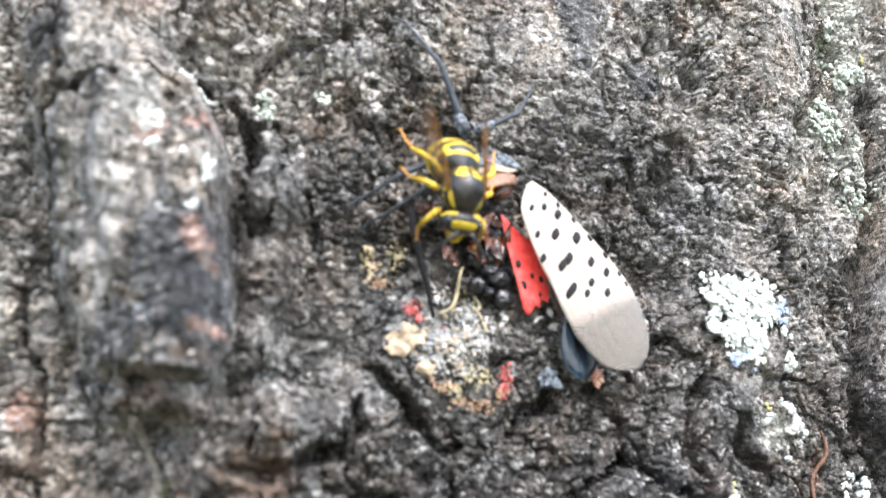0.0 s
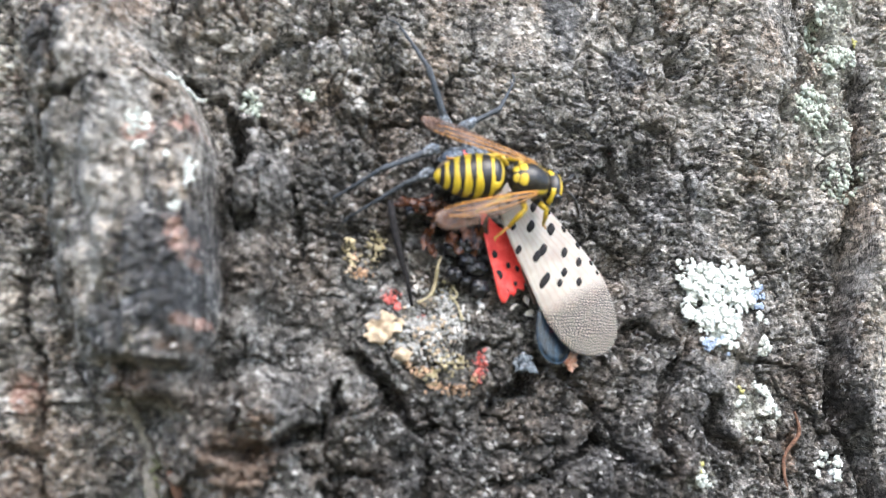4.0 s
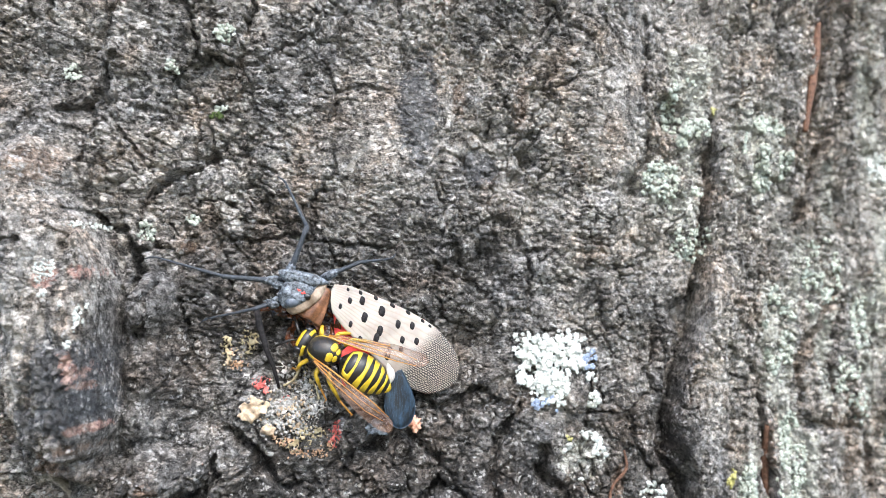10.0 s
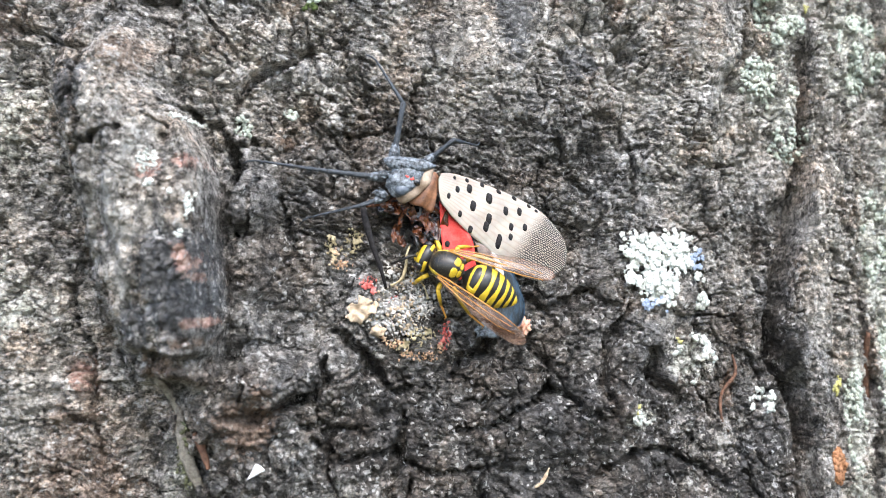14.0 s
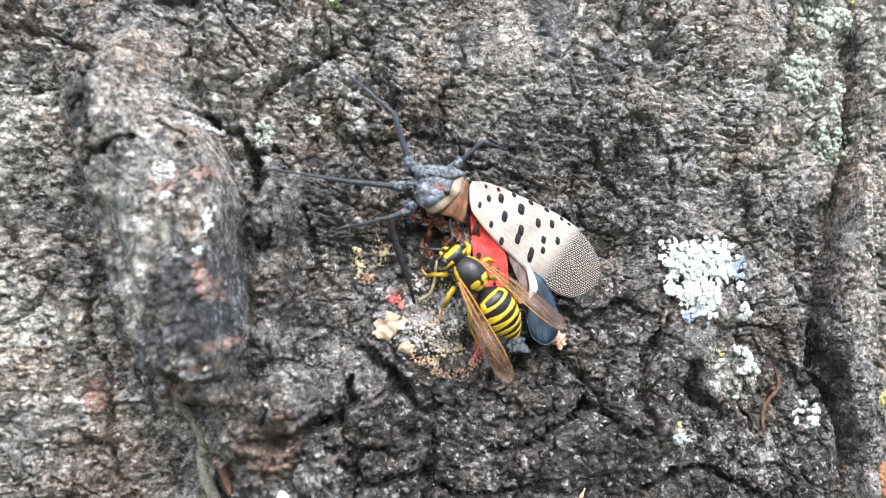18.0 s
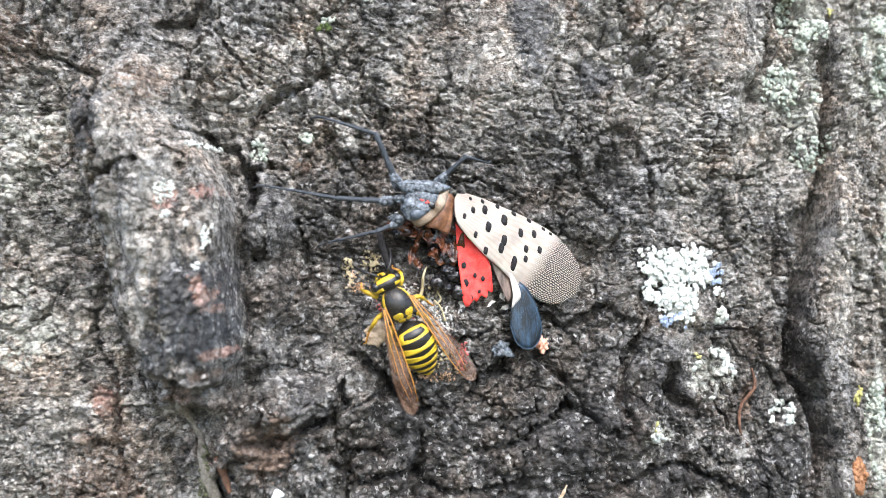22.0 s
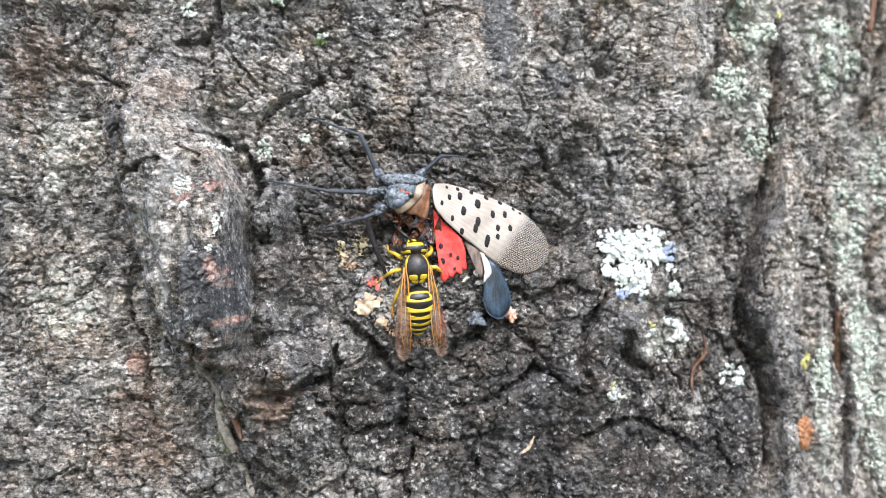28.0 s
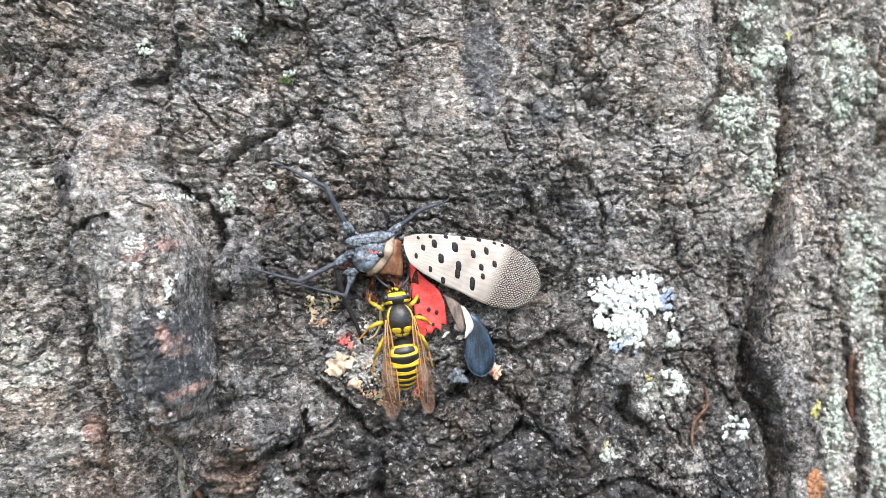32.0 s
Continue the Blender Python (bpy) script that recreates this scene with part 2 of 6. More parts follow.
def make_forewing():
    """Pinkish tan membrane with long veins, and at the tip a dark net of small cells."""
    m, nt, p = nodes_of("forewing_membrane")
    co = coords(nt)
    sep = nt.nodes.new("ShaderNodeSeparateXYZ")
    nt.links.new(co, sep.inputs[0])
    x, y = sep.outputs[0], sep.outputs[1]
    cloud = noise_of(nt, co, 260, 4, 0.6)
    tan = ramp_of(nt, cloud, [(0.35, (0.33, 0.285, 0.245)), (0.65, (0.49, 0.44, 0.385))])
    # long veins that fan out from the base
    fan = calc(nt, "DIVIDE", calc(nt, "ADD", y, 0.0012), calc(nt, "ADD", x, 0.004))
    wob = calc(nt, "ADD", calc(nt, "MULTIPLY", fan, 60.0), calc(nt, "MULTIPLY", noise_of(nt, co, 260, 3), 3.0))
    vein = calc(nt, "POWER", calc(nt, "ABSOLUTE", calc(nt, "SINE", wob)), 0.5)
    tan = blend(nt, calc(nt, "MULTIPLY", calc(nt, "SUBTRACT", 1.0, vein), 0.40, True), tan, (0.30, 0.21, 0.155))
    net = nt.nodes.new("ShaderNodeTexBrick")
    net.offset = 0.5
    for key, v in (("Color1", (0.46, 0.40, 0.335, 1)), ("Color2", (0.36, 0.31, 0.26, 1)), ("Mortar", (0.020, 0.019, 0.020, 1)), ("Scale", 1000.0), ("Mortar Size", 0.066), ("Mortar Smooth", 0.2), ("Brick Width", 0.40), ("Row Height", 0.235)):
        net.inputs[key].default_value = v
    warp = nt.nodes.new("ShaderNodeVectorMath")
    warp.operation = "ADD"
    jig = add(nt, "ShaderNodeTexNoise", Scale=420.0, Detail=2.0)
    nt.links.new(co, jig.inputs["Vector"])
    small = nt.nodes.new("ShaderNodeVectorMath")
    small.operation = "SCALE"
    small.inputs["Scale"].default_value = 0.0011
    nt.links.new(jig.outputs["Color"], small.inputs[0])
    nt.links.new(co, warp.inputs[0]), nt.links.new(small.outputs[0], warp.inputs[1])
    nt.links.new(warp.outputs[0], net.inputs["Vector"])
    edge = calc(nt, "ADD", calc(nt, "ADD", x, calc(nt, "MULTIPLY", y, -0.28)), calc(nt, "MULTIPLY", cloud, 0.003))
    tip = calc(nt, "MULTIPLY", calc(nt, "SUBTRACT", edge, 0.0150), 620.0, True)
    nt.links.new(blend(nt, tip, tan, net.outputs["Color"]), p.inputs["Base Color"])
    p.inputs["Roughness"].default_value, p.inputs["Sheen Weight"].default_value = 0.55, 0.1
    p.inputs["Subsurface Weight"].default_value, p.inputs["Subsurface Scale"].default_value = 0.15, 0.0006
    bump_of(nt, p, vein, 0.03, 0.5)
    return m


def make_wasp_wing():
    m, nt, p = nodes_of("wasp_wing_membrane")
    co = coords(nt, (0.25, 1, 1))
    f = noise_of(nt, co, 900, 2, 0.4)
    nt.links.new(ramp_of(nt, f, [(0.4, (0.10, 0.050, 0.030)), (0.6, (0.25, 0.155, 0.11))]), p.inputs["Base Color"])
    p.inputs["Roughness"].default_value = 0.28
    nt.links.new(ramp_of(nt, f, [(0.42, (0.30,) * 3), (0.58, (0.44,) * 3)]), p.inputs["Alpha"])
    bump_of(nt, p, f, 0.03)
    return m


BARK = make_bark("bark")
BARK_FAR = make_bark("bark_plain", False)
GROUND = make_plain("leaf_litter_and_grass", (0.035, 0.040, 0.018), (0.11, 0.10, 0.055), 3.0, 0.9, 8.0, 0.2)
FOREWING = make_forewing()
SPOT = make_plain("black_wing_spot", (0.012, 0.011, 0.012), (0.045, 0.042, 0.043), 3000, 0.85, 0.05, 0.15)
RED = make_plain("scarlet_hindwing", (0.66, 0.022, 0.022), (0.90, 0.12, 0.095), 1100, 0.5, 0.04, 0.4)
BLUE = make_plain("blue_black_wing_tip", (0.003, 0.006, 0.012), (0.045, 0.105, 0.18), 900, 0.30, 0.05, 0.8, (1.6, 0.5, 1), 0.44, 0.74)
WHITE_WING = make_plain("white_wing_band", (0.30, 0.26, 0.23), (0.86, 0.83, 0.78), 700, 0.45, 0.04, 0.5, (2.5, 0.6, 1))
CHITIN = make_plain("blue_grey_chitin", (0.014, 0.017, 0.022), (0.33, 0.38, 0.43), 2400, 0.40, 0.12, lo=0.42, hi=0.70)
LEG_DARK = make_plain("dark_grey_leg", (0.006, 0.008, 0.011), (0.075, 0.09, 0.108), 2600, 0.55, 0.14, 0.5, (0.6, 2, 2))
BROWN = make_plain("tan_brown_chitin", (0.05, 0.018, 0.009), (0.34, 0.155, 0.075), 1000, 0.42, 0.14)
AMBER = make_plain("torn_amber_flesh", (0.006, 0.002, 0.002), (0.17, 0.052, 0.018), 800, 0.16, 0.16, 0.6, lo=0.40, hi=0.66)
BEIGE = make_plain("beige_collar_chitin", (0.15, 0.10, 0.065), (0.50, 0.40, 0.30), 700, 0.45, 0.08)
GREY_WOOD = make_plain("weathered_grey_wood", (0.10, 0.088, 0.07), (0.40, 0.365, 0.31), 900, 0.85, 0.25, 0.2, (2, 2, 0.3))
ORANGE_CRUST = make_plain("orange_brown_crust", (0.16, 0.065, 0.03), (0.52, 0.27, 0.14), 1500, 0.85, 0.2, 0.2)
PALE_FLAKE = make_plain("pale_flake", (0.62, 0.65, 0.68), (0.84, 0.86, 0.88), 900, 0.8, 0.1, 0.2)
EYE = make_plain("blue_grey_eye", (0.045, 0.055, 0.07), (0.16, 0.19, 0.23), 900, 0.35, 0.03)
BLACK = make_plain("wet_black_flesh", (0.006, 0.006, 0.007), (0.03, 0.028, 0.03), 900, 0.18, 0.10, 0.6)
ORANGE = make_plain("orange_crumb", (0.36, 0.19, 0.10), (0.66, 0.48, 0.34), 900, 0.7, 0.15)
CORAL = make_plain("coral_crumb", (0.46, 0.13, 0.06), (0.80, 0.56, 0.42), 1800, 0.6, 0.15)
CREAM = make_plain("cream_crumb", (0.34, 0.24, 0.15), (0.70, 0.57, 0.42), 1500, 0.8, 0.2)
WHITE = make_plain("white_fibre", (0.20, 0.20, 0.19), (0.64, 0.63, 0.60), 1800, 0.8, 0.15)
PINKRED = make_plain("red_crumb", (0.38, 0.05, 0.05), (0.78, 0.24, 0.20), 1500, 0.6, 0.15)
STRAW = make_plain("straw_yellow_shred", (0.30, 0.25, 0.14), (0.55, 0.47, 0.30), 900, 0.6, 0.1)
W_YELLOW = make_plain("wasp_yellow", (0.46, 0.31, 0.012), (0.70, 0.51, 0.045), 900, 0.36, 0.03)
W_BLACK = make_plain("wasp_black", (0.006, 0.006, 0.006), (0.022, 0.019, 0.015), 1500, 0.34, 0.04, 0.5)
W_HAIR = make_plain("wasp_down", (0.10, 0.075, 0.035), (0.26, 0.20, 0.10), 3000, 0.8, 0.1)
W_LEG = make_plain("wasp_leg_yellow", (0.42, 0.26, 0.010), (0.66, 0.45, 0.04), 800, 0.4, 0.03)
W_FOOT = make_plain("wasp_foot_orange", (0.38, 0.15, 0.02), (0.60, 0.30, 0.06), 900, 0.45, 0.03)
W_WING = make_wasp_wing()
LICHEN = make_plain("white_green_lichen", (0.34, 0.37, 0.335), (0.78, 0.80, 0.76), 1300, 0.9, 0.18, 0.2)
LICHEN_GREEN = make_plain("pale_green_lichen", (0.22, 0.25, 0.205), (0.60, 0.64, 0.56), 1200, 0.9, 0.2, 0.2)
LICHEN_BLUE = make_plain("blue_lichen_edge", (0.18, 0.23, 0.33), (0.42, 0.49, 0.60), 900, 0.9, 0.2, 0.2)
MOSS_DULL = make_plain("olive_moss", (0.05, 0.055, 0.028), (0.20, 0.20, 0.12), 900, 0.9, 0.2, 0.2)
BLUE_RIM = make_plain("pale_blue_wing_rim", (0.01, 0.02, 0.035), (0.08, 0.13, 0.19), 900, 0.4, 0.03)
SMOKY = make_plain("smoky_wing_band", (0.05, 0.035, 0.03), (0.30, 0.22, 0.18), 900, 0.4, 0.04, 0.5, (2.5, 0.6, 1))
MOSS = make_plain("green_moss", (0.02, 0.035, 0.008), (0.09, 0.12, 0.04), 900, 0.85, 0.2, 0.2)
YELLOW_LICHEN = make_plain("yellow_lichen", (0.30, 0.28, 0.08), (0.52, 0.50, 0.24), 900, 0.9, 0.2, 0.2)
RUST = make_plain("rusty_bark_strip", (0.04, 0.020, 0.014), (0.26, 0.14, 0.09), 1500, 0.8, 0.25, 0.3)


# ---- builders ----
def link(name, bm, material, parent=None, label="", smooth=True):
    """One mesh object from a bmesh in millimetres."""
    bmesh.ops.scale(bm, vec=(MM, MM, MM), verts=bm.verts)
    bmesh.ops.recalc_face_normals(bm, faces=bm.faces)
    for f in bm.faces:
        f.smooth = smooth
    me = bpy.data.meshes.new(name)
    bm.to_mesh(me)
    bm.free()
    me.materials.append(material)
    ob = new(name, me)
    ob.parent = parent
    if label:
        ob["label"] = label
    return ob


def part(name, bm, material, parent, label=""):
    return link(name, bm, material, parent, label)


def ellipsoid(bm, c, r, seg=20, rings=12, turn=None, rough=0.0, size=1.0):
    """Adds an ellipsoid; rough: uneven by that share of its radius."""
    m = Matrix.Translation(c) @ (turn or Matrix()) @ Matrix.Diagonal((*r, 1))
    made = bmesh.ops.create_uvsphere(bm, u_segments=seg, v_segments=rings, radius=1, matrix=Matrix())
    for v in made["verts"]:
        k = 1 + rough * noise.noise(Vector(v.co) * 2.1 * size + Vector(c) * 3.7) * 2
        v.co = m @ (v.co * k)
    return made["verts"]


def tube(bm, pts, radii, sides=8, caps=True):
    """A round bar along points, with a radius at each."""
    pts = [Vector(p) for p in pts]
    rings, last = [], None
    for n, p in enumerate(pts):
        d = (pts[min(n + 1, len(pts) - 1)] - pts[max(n - 1, 0)]).normalized()
        side = (last - d * last.dot(d)) if last else d.orthogonal()
        side.normalize()
        last, up = side, d.cross(side)
        rings.append([bm.verts.new(p + radii[n] * (math.cos(a) * side + math.sin(a) * up)) for a in (2 * math.pi * k / sides for k in range(sides))])
    for a, b in zip(rings, rings[1:]):
        for k in range(sides):
            bm.faces.new((a[k], a[(k + 1) % sides], b[(k + 1) % sides], b[k]))
    if caps:
        bm.faces.new(rings[0][::-1]), bm.faces.new(rings[-1])


def smooth_line(pts, steps=4):
    """More points on a soft curve through the given ones."""
    pts, out = [Vector(p) for p in pts], []
    for n in range(len(pts) - 1):
        a, b = pts[n], pts[n + 1]
        p0, p3 = pts[max(n - 1, 0)], pts[min(n + 2, len(pts) - 1)]
        for k in range(steps):
            t = k / steps
            out.append(0.5 * ((2 * a) + (b - p0) * t + (2 * p0 - 5 * a + 4 * b - p3) * t * t + (3 * a - p0 - 3 * b + p3) * t**3))
    return out + [pts[-1]]


def blade(bm, lead, trail, height, ns=40, nw=14, thick=0.10, edge=0.0):
    """A wing: lead and trail are its two edges as (along, across); height(s, w) is its arch; edge: how ragged."""
    s0, s1 = max(lead[0][0], trail[0][0]), min(lead[-1][0], trail[-1][0])
    top, low = [], []
    for i in range(ns + 1):
        s = s0 + (s1 - s0) * i / ns
        a, b = (np.interp(s, [q[0] for q in e], [q[1] for q in e]) for e in (lead, trail))
        a += edge * noise.noise((s * 2.3, 5, 0))
        b += edge * noise.noise((s * 2.3, 0, 0))
        row, row2 = [], []
        for j in range(nw + 1):
            w = a + (b - a) * j / nw
            h = height(s, w)
            row.append(bm.verts.new((s, w, h + thick / 2)))
            row2.append(bm.verts.new((s, w, h - thick / 2)))
        top.append(row), low.append(row2)
    for i in range(ns):
        for j in range(nw):
            bm.faces.new((top[i][j], top[i][j + 1], top[i + 1][j + 1], top[i + 1][j]))
            bm.faces.new((low[i][j], low[i + 1][j], low[i + 1][j + 1], low[i][j + 1]))
    for i in range(ns):
        for j in (0, nw):
            bm.faces.new((top[i][j], top[i + 1][j], low[i + 1][j], low[i][j]))
    for j in range(nw):
        for i in (0, ns):
            bm.faces.new((top[i][j], low[i][j], low[i][j + 1], top[i][j + 1]))


def leaf_shape(bm, outline, height, thick=0.12, rings=5):
    """A thin closed shape from an outline round its middle, in rings, with an arch."""
    c = Vector((sum(q[0] for q in outline) / len(outline), sum(q[1] for q in outline) / len(outline)))
    loop = [Vector(p[:2]) for p in smooth_line([(*q, 0) for q in (*outline, outline[0])], 5)][:-1]
    for sign in (1, -1):
        prev = None
        mid = bm.verts.new((*c, height(*c) + sign * thick / 2))
        for k in range(1, rings + 1):
            ring = []
            for q in loop:
                p = c + (q - c) * k / rings
                ring.append(bm.verts.new((*p, height(*p) + sign * thick / 2 * (1 if k < rings else 0.3))))
            for n in range(len(ring)):
                nx = (n + 1) % len(ring)
                bm.faces.new((ring[n], ring[nx], mid) if prev is None else (ring[n], ring[nx], prev[nx], prev[n]))
            prev = ring
        if sign == 1:
            upper = prev
    for n in range(len(upper)):
        nx = (n + 1) % len(upper)
        bm.faces.new((upper[n], upper[nx], prev[nx], prev[n]))


# ---- the trunk's relief ----
PROFILE_X = (-120, -80, -49, -38, -25, -15, -6, 4, 14, 20, 28, 35, 42, 50, 57, 64, 70, 80, 100, 130)
PROFILE_Y = (8, -4, -8.5, -8.2, -8, -7.5, -6, -3.2, -0.3, 0.8, 3, 4.8, 8.2, 11.0, 14.6, 18.6, 22.0, 28, 42, 75)
LEAN = 0.06
TABLE = np.random.RandomState(7).rand(256, 256)


def step(e0, e1, x):
    t = np.clip((x - e0) / (e1 - e0), 0, 1)
    return t * t * (3 - 2 * t)


def trunk_y(x, z):
    """How far back the trunk's face lies, in millimetres."""
    return np.interp(x, PROFILE_X, PROFILE_Y) + LEAN * z


def wave(x, z, size, seed=0):
    """Smooth value noise from 0 to 1."""
    u, v = x / size + 31.7 * seed + 100, z / size + 17.3 * seed + 100
    i, j = np.floor(u).astype(int), np.floor(v).astype(int)
    a, b = u - i, v - j
    a, b = a * a * a * (a * (a * 6 - 15) + 10), b * b * b * (b * (b * 6 - 15) + 10)
    g = lambda p, q: TABLE[p & 255, q & 255]
    return (g(i, j) * (1 - a) + g(i + 1, j) * a) * (1 - b) + (g(i, j + 1) * (1 - a) + g(i + 1, j + 1) * a) * b


def cloud(x, z, size, octaves=4, seed=0, gain=0.55):
    out, amp, total = 0, 1.0, 0.0
    for k in range(octaves):
        out, total = out + amp * wave(x, z, size / 2**k, seed + k), total + amp
        amp *= gain
    return out / total


def ridges(x, z, size, octaves=3, seed=0):
    return 1 - np.abs(2 * cloud(x, z, size, octaves, seed) - 1) * 2.2


def along(x, z, pts):
    """The distance to a line through points, and how far along it the nearest place lies (0 to 1)."""
    best, where = np.full(x.shape, 1e9), np.zeros(x.shape)
    for n, ((ax, az), (bx, bz)) in enumerate(zip(pts, pts[1:])):
        dx, dz = bx - ax, bz - az
        t = np.clip(((x - ax) * dx + (z - az) * dz) / (dx * dx + dz * dz), 0, 1)
        d = np.hypot(x - ax - t * dx, z - az - t * dz)
        near = d < best
        best, where = np.where(near, d, best), np.where(near, (n + t) / (len(pts) - 1), where)
    return best, where


def beside(x, z, pts, margin):
    """Which places lie within a margin of the box round a line."""
    px, pz = [p[0] for p in pts], [p[1] for p in pts]
    return (x > min(px) - margin) & (x < max(px) + margin) & (z > min(pz) - margin) & (z < max(pz) + margin)


# Deep cracks in the bark: half width, depth, and the line each one follows.
CRACKS = []


def crack(width, depth, *pts):
    CRACKS.append((width, depth, pts))


crack(0.9, 2.5, (-32.4, 25.5), (-28.8, 26.6), (-26.8, 29.1), (-26, 33))
crack(1.1, 2.8, (-21.2, 13.2), (-19.5, 16.5), (-16.4, 19.0), (-12.9, 21.4))
crack(1.0, 2.0, (-16.0, 19.3), (-16.4, 13.1))
crack(0.7, 3.0, (-29.0, 13.7), (-22.7, 11.0), (-21.2, 8.7), (-20.6, 4.7), (-20.4, -1.5))
crack(0.6, 1.5, (-21.4, 9.0), (-20.0, 9.4), (-16.4, 9.5))
crack(0.8, 2.0, (-18.3, 4.9), (-18.6, -0.6), (-20.4, -1.7))
crack(1.1, 1.8, (-29.2, -16.9), (-26.6, -21.3), (-25.1, -25.8), (-23.0, -30.2), (-19.5, -35.6))
crack(1.2, 3.2, (-19.6, -21.1), (-17.1, -21.3), (-14.9, -19.9), (-11.7, -19.2), (-10.0, -17.0))
crack(1.1, 3.0, (-9.7, -12.5), (-7.8, -13.0), (-6.3, -15.1), (-5.2, -17.5))
crack(1.1, 2.8, (-1.3, -22.2), (-1.9, -25.7), (-3.3, -31.7))
crack(1.0, 1.6, (-51.4, -14.9), (-49.6, -19.8), (-49.7, -24.4))
crack(1.8, 4.0, (4.2, -17.5), (7.7, -14.9), (9.5, -12.3))
crack(1.0, 2.4, (5.4, -24.0), (9.5, -23.8), (13.1, -21.3), (16.3, -19.3), (19.4, -20.9), (23.7, -22.6))
crack(1.6, 3.4, (30.4, -14.4), (29.6, -18.7), (32.6, -19.8))
crack(1.6, 5.0, (53.6, 8.0), (52.2, 2.7), (50.8, -2.8), (49.4, -7.0), (47.8, -12.0), (48.6, -17.0), (51.4, -21.5), (52.8, -27.6), (52.2, -36))
crack(1.4, 5.0, (64.1, -7.5), (66.2, -15.0), (67.5, -26.4), (66.5, -41.7))
crack(1.3, 3.0, (56.0, 33), (55.4, 25), (54.5, 17.8), (54.3, 9.7))
crack(1.6, 5.0, (79.6, 60), (79.2, 53.4), (77.1, 41.5), (75.0, 33.0))
crack(1.6, 5.0, (85.5, 58), (84.5, 48), (80.5, 36), (75.5, 25), (72.3, 18.0))
crack(1.2, 2.6, (81.4, 9), (72.6, -4), (73.6, -12.9), (86.6, -15.2))
crack(0.8, 2.0, (11, -7.5), (16, -9.5), (21.5, -7.5), (25, -9.5))
crack(0.6, 1.4, (-17, -8), (-14.5, -3), (-15.5, 3))
crack(0.5, 1.2, (-38, 20), (-36, 10), (-37.5, -2), (-34, -12))
crack(0.6, 1.4, (-13, 14.5), (-9.5, 10.5), (-4, 12), (2, 10.6), (9, 10.8))
crack(0.6, 1.2, (17, 13), (19, 7), (24, 3.5), (23.5, -1))
crack(0.9, 2.4, (9.5, -12.3), (14, -13.5), (17, -17), (16.3, -19.3))
crack(0.9, 2.2, (20, -31), (27, -27), (33, -28), (40, -32))
crack(0.9, 2.2, (-12, -24), (-8, -27), (-3, -26), (3, -29), (9, -28))
crack(1.0, 2.6, (27, -9.5), (24, -13), (23, -18), (24.5, -22.5))
crack(0.45, 1.6, (49.8, -9.9), (53.0, -10.2))
crack(0.45, 1.6, (57.9, -4.8), (61.9, -6.0))
crack(0.45, 1.6, (59.6, -7.5), (63.1, -7.4))
crack(0.45, 1.6, (58.0, -16.0), (60.3, -16.5))
crack(0.6, 1.4, (48.8, 35.2), (45.5, 32.0), (44.6, 25.2), (42.0, 20.8))
crack(1.5, 3.4, (82.4, 5.5), (79.0, -4.3), (80, -11))
crack(1.3, 3.4, (54.7, 19.1), (52.6, 11.7))
crack(1.6, 4.0, (89.3, -16), (90.5, -25))
crack(0.7, 2.6, (-30.8, 10.2), (-34, 8.4), (-37.4, 7.0))
crack(0.8, 2.2, (-36.9, -12.7), (-35.7, -16.5), (-35.3, -20.6))
crack(0.9, 2.4, (-7.5, -12.9), (-4.8, -16.5), (-3.2, -18.9), (-0.8, -18.4))
crack(0.9, 2.4, (-15.2, -20.1), (-12.1, -19.0), (-10.2, -15.6))
crack(1.1, 2.8, (12.3, -21.7), (17.0, -19.8))
PITS = ((26.9, 23.8, 1.5, 2.6), (25.4, 20.9, 1.2, 2.0), (21.5, 26.9, 1.4, 1.6), (42.1, 20.7, 1.6, 2.4), (23.5, 14.9, 1.0, 1.8),
        (48.6, 31.9, 2.4, 3.6), (-49.7, 29.3, 2.0, 2.5), (-28.8, 25.6, 1.6, 2.0), (51.6, 3.4, 2.2, 4.5), (30.1, 5.3, 1.2, 1.2), (-17.5, -21.2, 1.2, 2.0))
SWELLS = ((-18.9, 2.0, 2.6, 3.6, 5.6), (-18.9, -5.5, 2.9, 4.0, 4.8), (-19.2, -11.5, 2.8, 2.6, 4.0), (-18, -24, 6.5, 8, 4.5), (-17, -16.5, 3.5, 2.5, 4.0), (-1, -11, 7.5, 4.5, 1.5), (-22, -20, 4, 4, 2.5), (-13, -18.5, 6, 4, 2.6), (-9.5, -16, 3.5, 4, 1.8),
          (-29, 22, 6, 7, 2.0), (15, -24, 8, 4, 1.4), (27, -13, 4.5, 4, 1.6), (23, 25, 4, 4, -1.2), (-43, -14, 7, 12, 1.8), (8, 24, 9, 10, 0.8), (24, -21, 4, 4, 2.4), (39, 32, 8, 14, 3.0), (37, 12, 8, 10, 1.0),
          (20.5, 8, 4, 4, -1.6), (5, 14, 5, 5, -0.8), (17, -2, 4, 5, -1.5), (20.5, -1, 4.5, 4.5, -2.2), (-20, 20, 4, 5, 1.8), (-45, 9, 5, 6, 2.0))
# The upright slab: its two side edges by height, and the left edge of the long plate beyond the fissure.
SLAB_Z, SLAB_RIGHT, SLAB_LEFT = (-18, -14, -10, -6, -1, 3, 7, 11, 15), (-22.6, -21.9, -21.7, -21.8, -22.4, -22.8, -23.4, -25.6, -28.8), (-29.0, -30.0, -31.2, -33, -34.3, -35.8, -37.4, -38.5, -39.5)
PLATE_Z, PLATE_X = (-40, -25, -20, -16, -11, -6, -2, 4, 10, 18, 32), (54, 54, 53, 51, 49.2, 51, 52, 53.8, 55, 55, 56)


